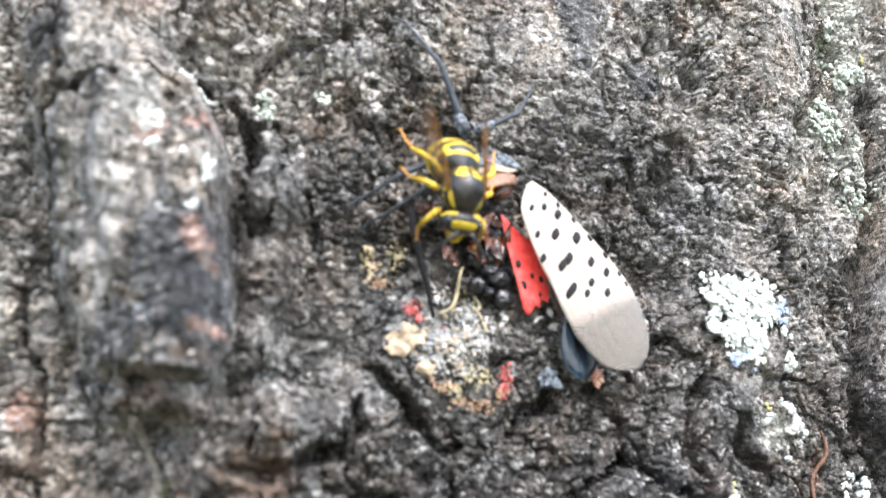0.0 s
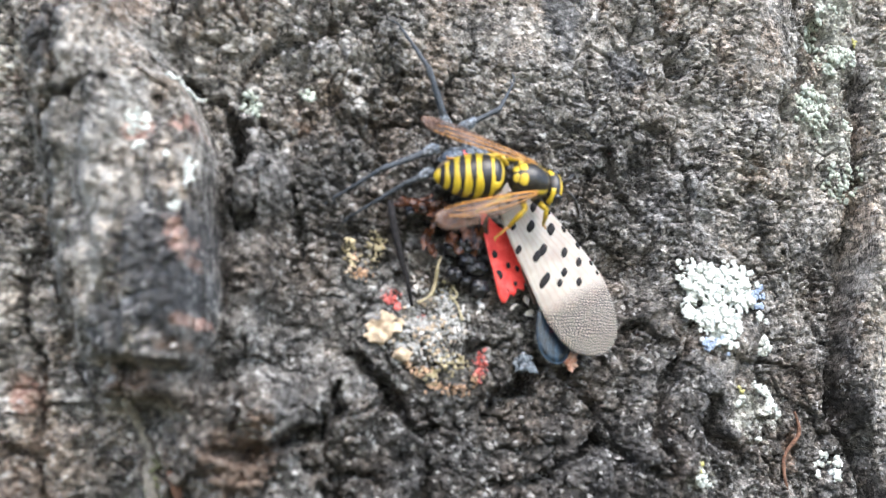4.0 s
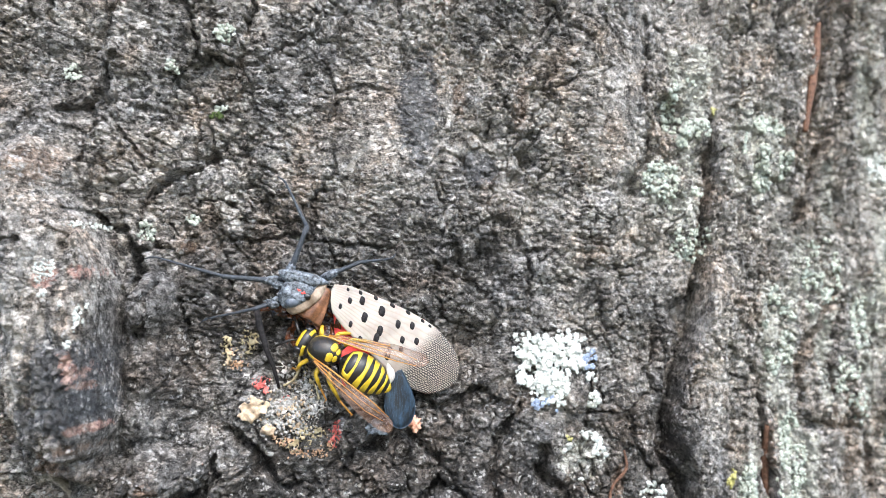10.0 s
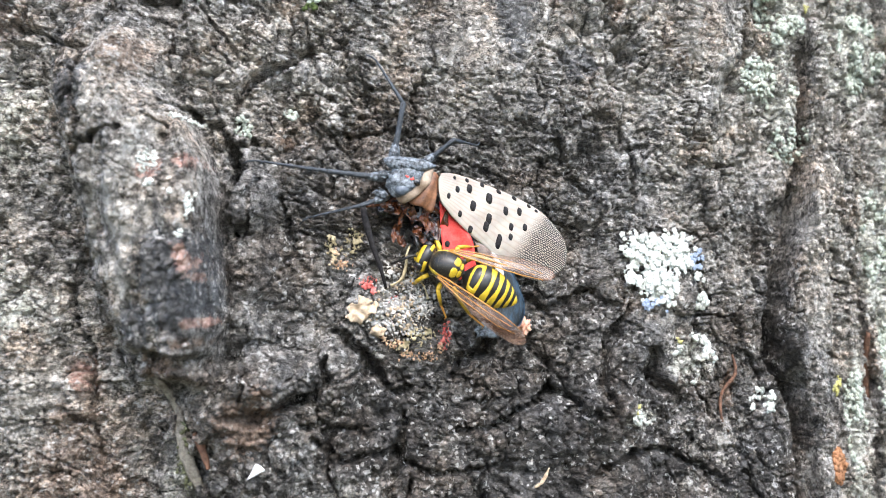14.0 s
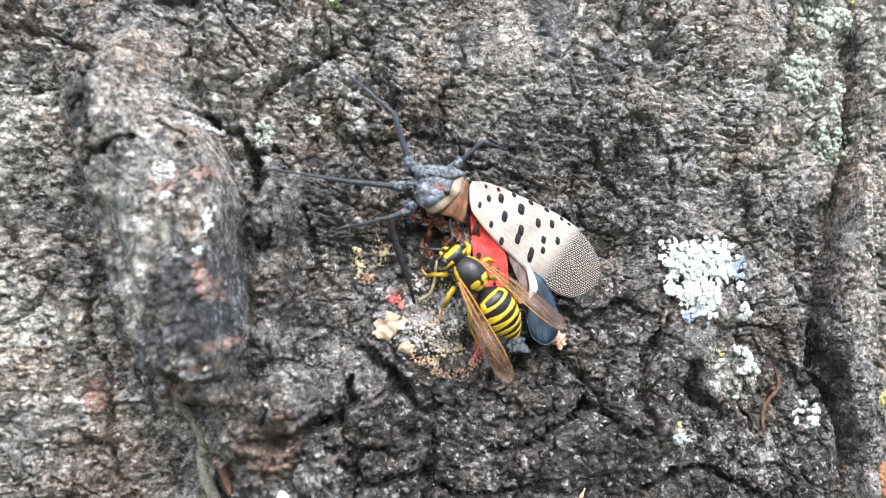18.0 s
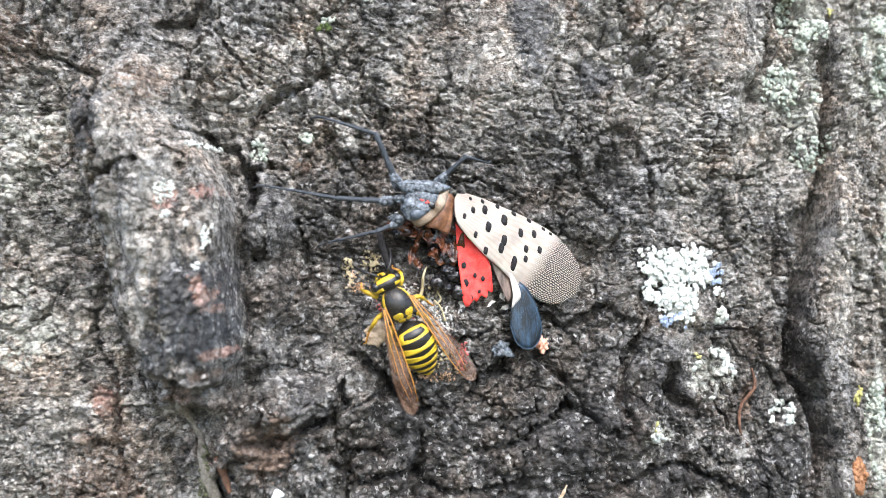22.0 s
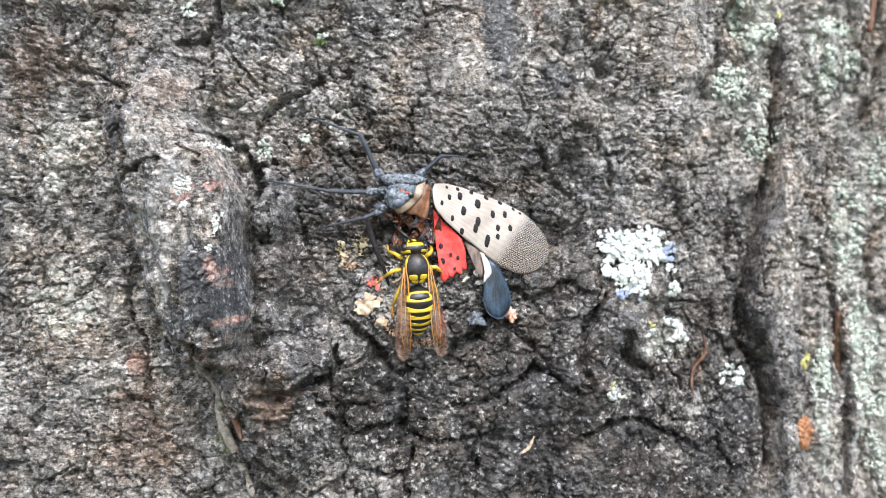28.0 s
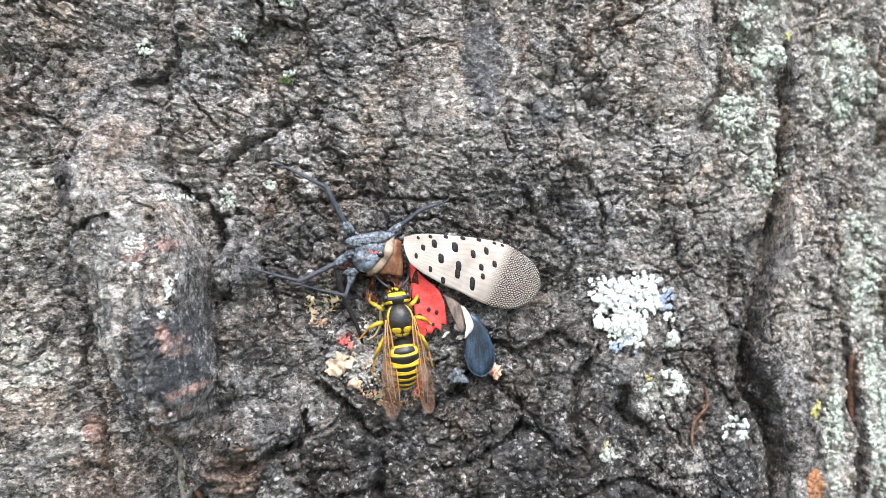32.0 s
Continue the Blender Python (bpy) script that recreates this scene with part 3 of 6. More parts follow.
def fine_grain(x, z):
    """How densely level hairline checks cut the bark."""
    spots = blot(x, z, (5, 22, 13, 14), (-12, 3, 8, 8), (-46, -4, 10, 30), (10, 34, 14, 8), (-40, -24, 12, 14), (38, 24, 6, 18), (-14, 16, 9, 9), (58, -10, 5, 12))
    return np.clip(0.38 + 0.9 * spots, 0, 1) * (1 - 0.6 * blot(x, z, (26, -20, 16, 9)))


def blot(x, z, *spots):
    """A soft mask that is 1 at the middle of each spot (x, z, half width, half height)."""
    out = np.zeros(x.shape)
    for cx, cz, rx, rz in spots:
        out = np.maximum(out, np.exp(-(((x - cx) / rx) ** 2 + ((z - cz) / rz) ** 2)))
    return out


def bark_relief(x, z):
    """How far the bark stands out from the trunk's face, and the plate that each place belongs to."""
    wx = x + 3.2 * (cloud(x, z, 9, 3, 3) - 0.5) + 2.6 * (cloud(x, z, 2.6, 4, 5, 0.75) - 0.5)
    wz = z + 4.2 * (cloud(x, z, 9, 3, 9) - 0.5) + 2.6 * (cloud(x, z, 2.6, 4, 6, 0.75) - 0.5)
    # plates: the nearest of scattered middles, taller than wide
    sx, sz = 9.0, 11.5
    rs = np.random.RandomState(11)
    jit = rs.rand(64, 64, 5)
    gi, gj = np.floor(wx / sx).astype(int), np.floor(wz / sz).astype(int)
    d1, d2, who = np.full(x.shape, 1e9), np.full(x.shape, 1e9), np.zeros(x.shape, int)
    tilt = np.zeros(x.shape)
    for di in (-1, 0, 1):
        for dj in (-1, 0, 1):
            i, j = gi + di, gj + dj
            r = jit[i % 64, j % 64]
            px, pz = (i + 0.15 + 0.7 * r[..., 0]) * sx, (j + 0.15 + 0.7 * r[..., 1]) * sz
            d = np.hypot(wx - px, (wz - pz) * 0.8)
            lift = (r[..., 2] - 0.5) * 1.3 + (r[..., 3] - 0.5) * 0.16 * (wx - px) + (r[..., 4] - 0.5) * 0.12 * (wz - pz)
            near = d < d1
            d2 = np.where(near, d1, np.minimum(d2, d))
            tilt, who = np.where(near, lift, tilt), np.where(near, (i + 500) * 1000 + j + 500, who)
            d1 = np.where(near, d, d1)
    seam = d2 - d1
    open_seam = step(0.50, 0.66, cloud(x, z, 14, 3, 21))
    h = tilt * step(0, 1.4, seam) - (0.10 + 1.7 * open_seam) * (1 - step(0.05, 0.75, seam))
    cx2, cz2 = x + 1.6 * (cloud(x, z, 2.4, 3, 13) - 0.5), z + 1.6 * (cloud(x, z, 2.4, 3, 14) - 0.5)
    gi, gj = np.floor(cx2 / 3.0).astype(int), np.floor(cz2 / 3.4).astype(int)
    e1, e2, low = np.full(x.shape, 1e9), np.full(x.shape, 1e9), np.zeros(x.shape)
    for di in (-1, 0, 1):
        for dj in (-1, 0, 1):
            r = jit[(gi + di) * 7 % 64, (gj + dj) * 5 % 64]
            d = np.hypot(cx2 - (gi + di + r[..., 1]) * 3.0, cz2 - (gj + dj + r[..., 3]) * 3.4)
            near = d < e1
            e2, low = np.where(near, e1, np.minimum(e2, d)), np.where(near, r[..., 4], low)
            e1 = np.where(near, d, e1)
    h += 0.6 * (low - 0.5) * step(0, 0.3, e2 - e1) - 0.9 * step(0.45, 0.65, cloud(x, z, 8, 3, 23)) * (1 - step(0.0, 0.4, e2 - e1))
    # small angular chips, each at its own height and tilt
    for cell, seed, up, lean, cut in ((1.9, 17, 0.42, 0.30, 0.6), (0.8, 29, 0.20, 0.30, 0.25)):
        ux, uz = x + cell * 0.8 * (cloud(x, z, cell * 1.2, 3, seed, 0.7) - 0.5), z * 0.95 + cell * 0.8 * (cloud(x, z, cell * 1.2, 3, seed + 1, 0.7) - 0.5)
        gi, gj = np.floor(ux / cell).astype(int), np.floor(uz / cell).astype(int)
        e1, e2, own = np.full(x.shape, 1e9), np.full(x.shape, 1e9), np.zeros(x.shape)
        for di in (-1, 0, 1):
            for dj in (-1, 0, 1):
                i, j = gi + di, gj + dj
                r0, r1, r2 = (TABLE[(i * 3 + q) & 255, (j * 5 + 2 * q + seed) & 255] for q in (0, 1, 2))
                px, pz = (i + r0) * cell, (j + r1) * cell
                d = np.hypot(ux - px, uz - pz)
                face = up * (r2 - 0.5) + lean * ((r0 - 0.5) * (ux - px) + (r1 - 0.5) * (uz - pz)) * 2
                near = d < e1
                e2, own, e1 = np.where(near, e1, np.minimum(e2, d)), np.where(near, face, own), np.where(near, d, e1)
        strong = 0.35 + 0.9 * step(0.38, 0.62, cloud(x, z, 9, 3, seed + 3))
        h += strong * (own - cut * step(0.5, 0.62, cloud(x, z, 4, 3, seed + 5)) * (1 - step(0.02 * cell, 0.2 * cell, e2 - e1)))
    # long vertical furrows, lumps, flakes, and short cross checks
    h += 1.6 * (ridges(x, z * 0.38, 11, 3, 31) - 0.45) * (0.5 + 0.3 * step(20, 55, x))
    h += 1.9 * (ridges(x + 1.5 * cloud(x, z, 8, 2, 36), z * 0.16, 8, 3, 35) - 0.5) * step(36, 58, x)
    h += 1.6 * (ridges(x, z * 0.2, 6, 3, 38) - 0.5) * (1 - step(-48, -38, x))
    h += 1.3 * (cloud(x, z * 0.8, 5.5, 3, 41) - 0.5)
    flake = cloud(x + 1.2 * cloud(x, z, 2, 2, 44), z * 1.1, 2.8, 3, 51)
    h += 0.8 * (np.floor(flake * 6) / 6 + step(0.86, 1, (flake * 6) % 1) / 6 - 0.5)
    h += 0.26 * (ridges(x, z, 1.5, 2, 61) - 0.5)
    knob = cloud(x, z, 1.1, 2, 66)
    h += 0.10 * step(0.52, 0.78, knob)
    check = ridges(x * 0.35, z, 0.9, 2, 71)
    h -= 0.42 * step(0.80, 1.0, check) * step(0.35, 0.6, cloud(x, z, 10, 2, 81))
    h += 0.24 * (cloud(x, z, 0.75, 2, 91, 0.8) - 0.5)
    # fine diagonal and upright striation where the bark is smoother
    lines = ridges((x - 0.5 * z) * 0.25, z + 0.5 * x, 0.9, 2, 96)
    h -= 0.5 * step(0.70, 1.0, lines) * step(0.42, 0.6, cloud(x, z, 12, 2, 97))
    h += 0.9 * (ridges(x, z * 0.12, 1.9, 2, 98) - 0.5) * step(44, 60, x)
    # level hairline checks, dense where the bark is fine-grained
    hx, hz = x + 1.6 * (cloud(x, z, 3, 3, 131, 0.65) - 0.5), z + 1.3 * (cloud(x, z, 2.2, 4, 133, 0.7) - 0.5)
    hair = np.abs(2 * wave(hx * 0.24, hz, 1.0, 137) - 1)
    hair2 = np.abs(2 * wave(hx * 0.30, hz, 0.62, 141) - 1)
    fine = fine_grain(x, z)
    broken = step(0.40, 0.55, cloud(x, z, 2.6, 3, 143))
    h -= fine * broken * (0.75 * (1 - step(0.03, 0.22, hair)) + 0.42 * (1 - step(0.04, 0.26, hair2)))
    # smooth dark bark in the middle of the top, and the tall slab with its sawn-off lower end
    calm = np.exp(-(((x - 7) / 10) ** 2 + ((z - 26) / 12) ** 2))
    h *= 1 - 0.72 * calm
    h *= 1 - 0.75 * np.exp(-(((x - 39) / 6.5) ** 2 + ((z - 32) / 15) ** 2)) - 0.6 * np.exp(-(((x - 56) / 5) ** 2 + ((z + 9) / 14) ** 2))
    wob = 3.6 * (cloud(x, z, 6, 4, 101) - 0.5)
    right, left = np.interp(z, SLAB_Z, SLAB_RIGHT), np.interp(z, SLAB_Z, SLAB_LEFT)
    across = (0.5 * step(left - 4.5, left + 0.5, x + 0.6 * wob) + 0.5 * step(left - 2.5, left + 6.5, x + 0.8 * wob)) * (0.45 * (1 - step(right - 1.0, right + 0.1, x + 0.5 * wob)) + 0.55 * (1 - step(right - 0.1, right + 0.9, x - 0.4 * wob)))
    slab = across * step(-14.6, -13.6, z + 0.35 * wob) * (1 - step(1, 21, z + 1.4 * wob - 9 * (1 - step(-35, -26, x))))
    foot = across * step(-18.4, -16.4, z + 0.5 * wob) * (1 - step(-14.6, -13.6, z + 0.35 * wob))
    facet = cloud(x + 0.25 * z, z * 0.6, 8, 3, 109)
    h *= 1 - 0.3 * np.clip(1.2 * slab, 0, 1)
    h += 12.8 * slab * (0.93 + 0.14 * cloud(x, z, 7, 3, 103)) + 7.6 * foot * (0.6 + 0.8 * cloud(x, z, 3, 3, 104))
    h += np.clip(slab, 0, 1) * (1.2 * (ridges(x, z * 0.2, 3.2, 3, 105) - 0.5) + 1.4 * (cloud(x, z, 4, 4, 107) - 0.5) + 4.2 * (np.floor(5 * facet) / 5 + step(0.86, 1, (5 * facet) % 1) / 5 - 0.5))
    for cx, cz, rx, rz, up in SWELLS:
        h += up * np.exp(-(((x - cx) / rx) ** 2 + ((z - cz) / rz) ** 2) ** 1.6)
    edge = x - np.interp(z, PLATE_Z, PLATE_X) + 0.5 * wob
    h += 2.4 * step(-0.3, 0.9, edge) * (1 - step(3, 10, edge)) * (1 - 0.7 * step(8, 16, z)) - 1.9 * np.exp(-((edge + 1.3) / 1.2) ** 2) * (1 - step(8, 14, z))
    bx, bz = x + 3.0 * (cloud(x, z, 4, 5, 111, 0.72) - 0.5), z + 3.0 * (cloud(x, z, 4, 5, 112, 0.72) - 0.5)
    width_noise = 0.6 + 0.8 * cloud(x, z, 3, 2, 115)
    for width, depth, pts in CRACKS:
        at = beside(bx, bz, pts, 2.5 * width + 0.5)
        d, t = along(bx[at], bz[at], pts)
        width = width * 0.72
        grow = width_noise[at] * (0.45 + 0.55 * np.sin(np.pi * np.clip(0.12 + 0.76 * t, 0, 1)))
        h[at] -= depth * grow * (1 - step(width * 0.25 * grow, width * 1.25 * grow, d))
    for cx, cz, r, depth in PITS:
        h -= depth * np.exp(-(((x - cx) ** 2 + (z - cz) ** 2) / r**2) ** 1.5)
    return h, who


X0, X1, ZA, ZB, GAP = -72.0, 106.0, -54.0, 66.0, 0.145
gx, gz = np.arange(X0, X1, GAP), np.arange(ZA, ZB, GAP)
GX, GZ = np.meshgrid(gx, gz)
RELIEF, PLATE = bark_relief(GX, GZ)
rim = np.minimum(np.minimum(GX - X0, X1 - GX), np.minimum(GZ - ZA, ZB - GZ))
FACE_Y = trunk_y(GX, GZ) - RELIEF * step(0, 6, rim) + 7.0 * (1 - step(0, 5, rim))


def bark_y(x, z, reach=0):
    """The bark's face at a place; reach: the foremost within so many millimetres."""
    i, j = int(round((x - X0) / GAP)), int(round((z - ZA) / GAP))
    k = int(reach / GAP)
    return float(FACE_Y[max(j - k, 0) : j + k + 1, max(i - k, 0) : i + k + 1].min())


# Upright streaks of pale green-white crust: half width and the line each one follows.
STREAKS = ((2.0, (66.3, 8), (67.1, 0), (67.1, -8)), (2.6, (78.3, 6), (77.5, -3), (80.2, -11)), (1.6, (63.0, -17), (62.3, -26), (62.6, -38)), (1.8, (69.6, -6), (70.9, -18), (70, -32)), (2.4, (87.7, 8), (87.7, -4)),
           (2.2, (74.5, -15), (73.8, -28), (75, -40)), (1.5, (49.3, 42), (49.2, 37)), (2.6, (62.5, 33), (65, 28), (64.5, 23)),
           (2.6, (53.8, 42), (52.5, 34)), (2.0, (47.9, 24), (46, 19)), (3.0, (88, 46), (92, 28)), (2.4, (93, 20), (91, 6)), (1.6, (73, 14), (71.5, 3)), (1.4, (37, 31), (36, 24)),
           (1.3, (-31.4, 3), (-31.0, -4), (-29.6, -11)), (0.7, (-27.5, 12.5), (-25.6, 11.8)), (0.9, (-29.6, 7), (-29.2, 3.6)), (0.5, (-23.6, 3), (-23.2, -1)), (0.7, (-27.2, 1), (-27.0, -8)), (0.8, (-35, 4), (-34.5, -6)), (0.9, (-28.9, 8), (-28.6, 4)), (0.8, (-23.2, 3.5), (-21.8, 0)))


def bark_masks(x, z):
    """Where the bark is sooty, darkened or lightened by painted shade and light, rusty, pale with crust, green-grey
    with lichen, blue-black, or pink.
    """
    n = cloud(x, z, 7, 4, 201)
    # sooty patches; the narrow blots paint the fissures' shade into the colour
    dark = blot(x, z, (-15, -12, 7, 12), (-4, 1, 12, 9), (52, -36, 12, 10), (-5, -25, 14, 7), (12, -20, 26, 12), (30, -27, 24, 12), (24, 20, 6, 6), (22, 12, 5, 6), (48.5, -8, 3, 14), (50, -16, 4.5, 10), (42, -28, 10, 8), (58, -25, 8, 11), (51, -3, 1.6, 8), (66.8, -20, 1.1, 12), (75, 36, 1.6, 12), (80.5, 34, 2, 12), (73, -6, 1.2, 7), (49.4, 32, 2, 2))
    # pale bark; the far-right spots also paint in the brightness of that side
    light = blot(x, z, (39, 32, 6, 14), (39, 32, 6, 14), (34, 22, 14, 20), (12, 30, 9, 10), (52, 26, 12, 20), (-29, 4, 6, 12), (30, 29, 14, 12), (-35, 16, 10, 9), (-20, 20, 9, 7), (64, 10, 9, 40), (84, 10, 20, 60), (74, 0, 9, 40), (38, 20, 9, 18), (-47, 0, 8, 22), (-11, 17, 6, 6), (58, -12, 5, 14), (10, 26, 10, 9), (-42, -25, 12, 14), (-30, -4, 3, 9), (-26, 10, 4, 6))
    # uneven tone, with painted light at far right and top, painted shade low down
    stain_shade = np.clip(0.52 + 0.36 * dark - 0.42 * light - 0.72 * step(44, 64, x) * (1 - 0.9 * blot(x, z, (57, -26, 9, 12), (50, -14, 4, 10))) + 0.10 * step(-8, 4, x) * (1 - step(44, 56, x)) - 0.13 * step(6, 26, z) - 0.16 * step(28, 44, x) * step(2, 16, z) - 0.16 * (1 - step(-38, -32, x)) * (1 - step(-12, -4, z)) + 0.10 * step(8, 24, -z) + 0.55 * (cloud(x, z, 9, 4, 205) - 0.5) + 0.5 * (cloud(x, z * 0.4, 3, 4, 207) - 0.5), 0, 1)
    tall = step(-41, -36, x) * (1 - step(-24, -21, x)) * step(-15, -12, z) * (1 - step(9, 20, z))
    stain_shade = np.clip(stain_shade + tall * (-0.06 + 1.7 * (cloud(x, z * 0.16, 2.4, 4, 209, 0.7) - 0.5)), 0, 1)
    rust = blot(x, z, (-15.2, 9.6, 1.1, 0.9), (-36.9, -17, 3.0, 3.4), (-39.3, -22, 3, 4), (58.6, -31.3, 2.5, 3.5), (58.6, -31.3, 1.2, 2), (-16.3, -18.2, 1.4, 1.2), (-38, -28, 8, 10), (-23, -12.8, 2.2, 0.8), (-27, -15.5, 4, 2.0), (25.9, 31, 1.8, 6),
                (67, -20, 1.1, 11), (-33, 18, 4, 4), (17.5, 30.5, 1.3, 4), (76.5, 46, 1.2, 12), (-18, -22, 4, 4), (41.5, -19.5, 1.2, 3.5), (-52, 22, 8, 8), (-38.5, 21.6, 1.6, 1), (53.5, 15, 0.9, 4), (35, 23, 2, 2)) * (0.6 + 0.8 * n)
    pale = np.clip(cloud(x, z, 11, 4, 221) * 2.2 - 0.78, 0, 1) * 0.85
    pale = np.maximum(pale, blot(x, z, (-28.5, 6.9, 2.2, 3.2), (-26, 12, 3, 1.6), (-22.3, 3.5, 1.0, 4), (4.7, 14.8, 1.4, 1.8), (-30, -2, 3, 8), (-22, 17, 7, 5), (-35, 14, 6, 9),
                                    (35, 26, 3, 9), (34, 10, 3, 10), (44, -2, 7, 8), (13, 19, 2, 2), (-11, 15, 4, 5), (32, -14, 4, 3), (-46, -2, 7, 7), (45, 10, 8, 9), (-2.5, -9.5, 5.0, 4.5), (74, -8, 10, 18), (90, 25, 14, 40), (60, 30, 12, 15), (-43, -20, 8, 9)) * (0.45 + 0.6 * n))
    scratch, _ = along(x, z, [(3.6, 20.6), (5.6, 23.6), (8.2, 26.6)])
    pale = np.maximum(pale, 2.0 * np.exp(-((scratch / 0.34) ** 2)))
    streak = np.clip(cloud(x, z * 0.22, 6, 3, 225) * 2.4 - 1.0, 0, 1)
    pale = np.maximum(pale, 0.9 * streak * np.maximum(step(30, 60, x), 1 - step(-48, -36, x)))
    pale = np.maximum(pale, 0.75 * step(64, 82, x) * step(-6, 10, z))
    pale = pale * (1 - 0.7 * blot(x, z, (-2, 1, 13, 6), (12, -24, 20, 8)))
    moss = blot(x, z, (64, 28, 9, 11), (47, 22, 6, 5), (36, -15.7, 5, 4), (63, -22, 2, 9), (51, 18.5, 5, 5), (88, 2, 9, 12), (78, 10.5, 7, 6), (71, -20, 5, 14), (68, 2.4, 5, 12),
                (52, 27, 4, 6), (-26, -26, 2.2, 7), (93, 30, 8, 9), (28, -22.6, 3, 2), (-47, 12, 6, 8), (-47, -9, 7, 6)) * (0.35 + 0.8 * cloud(x, z, 4, 4, 231))
    moss = np.maximum(moss, 0.8 * step(54, 66, x) * np.clip(cloud(x, z * 0.3, 7, 4, 235) * 2.6 - 1.15, 0, 1))
    wx, wz = x + 2.4 * (cloud(x, z, 2.5, 4, 241, 0.7) - 0.5), z + 3 * (cloud(x, z, 3, 3, 243) - 0.5)
    for width, *pts in STREAKS:
        at = beside(wx, wz, pts, 3 * width)
        d, _ = along(wx[at], wz[at], pts)
        on = 1.3 * np.exp(-((d / width) ** 2)) * (0.55 + 0.8 * cloud(x[at], z[at], 2, 3, 245))
        crust = moss if pts[0][0] > 40 else pale
        crust[at] = np.maximum(crust[at], on)
    # no crust grows on the slab's sheer flank or down in the cracks
    flank = np.exp(-((x - 0.3 - np.interp(z, SLAB_Z, SLAB_RIGHT)) / 1.3) ** 2) * step(-18, -15, z) * (1 - step(9, 14, z))
    pale = pale * (1 - 0.85 * flank)
    bx, bz = x + 3.0 * (cloud(x, z, 4, 5, 111, 0.72) - 0.5), z + 3.0 * (cloud(x, z, 4, 5, 112, 0.72) - 0.5)
    for width, depth, pts in CRACKS:
        at = beside(bx, bz, pts, 3 * width)
        d, _ = along(bx[at], bz[at], pts)
        bare = np.exp(-((d / (0.8 * width)) ** 2))
        moss[at] *= 1 - bare
        pale[at] *= 1 - bare
    blue = blot(x, z, (-22.4, -8.2, 1.8, 2.4), (-29.2, -11.0, 2.2, 2.4), (-25, -9.6, 3, 1.8), (-37.9, 14.5, 3, 3.5), (-25, -5, 4, 4), (20.5, 22, 2.6, 2.4), (12, 30, 2.6, 8)) * (0.9 + 0.8 * cloud(x, z, 3, 3, 251))
    pink = blot(x, z, (-23.0, -4.7, 1.1, 1.2), (-23.8, -3.4, 0.9, 0.8), (-22.4, -6.0, 0.7, 0.6), (-22.2, -10.7, 1.4, 0.6), (-24.5, 6.1, 1.6, 0.9), (-27.8, 5.2, 1.4, 1.8), (-37, -17, 1.4, 1.8)) * (0.7 + 0.7 * cloud(x, z, 1.5, 3, 261))
    upright = np.clip(step(30, 58, x) - 0.5 * blot(x, z, (58, -10, 5, 12)) + 0.5 * blot(x, z, (-30, 0, 5, 12)), 0, 1)
    return {"fine": fine_grain(x, z), "upright": upright, "stain_shade": stain_shade, "rust": rust, "pale": pale, "moss": moss, "blue": blue, "pink": pink}


# ---- ground and tree ----
def build_ground():
    bm = bmesh.new()
    n, rings = 48, (0.0, 0.4, 1, 2.5, 6, 15, 40, 120, 400, 1500)
    centre = bm.verts.new((0, 0, 0))
    last = None
    for r in rings[1:]:
        ring = [bm.verts.new((r * 1000 * math.cos(a), r * 1000 * math.sin(a), 30 * noise.noise((r * math.cos(a), r * math.sin(a), 0)) * min(r, 3))) for a in (2 * math.pi * k / n for k in range(n))]
        for k in range(n):
            q = (k + 1) % n
            bm.faces.new((ring[k], ring[q], centre) if last is None else (ring[k], ring[q], last[q], last[k]))
        last = ring
    tagged(link("ground", bm, GROUND), "grassy ground with brown leaf litter round the tree", "ground", kind="structure")


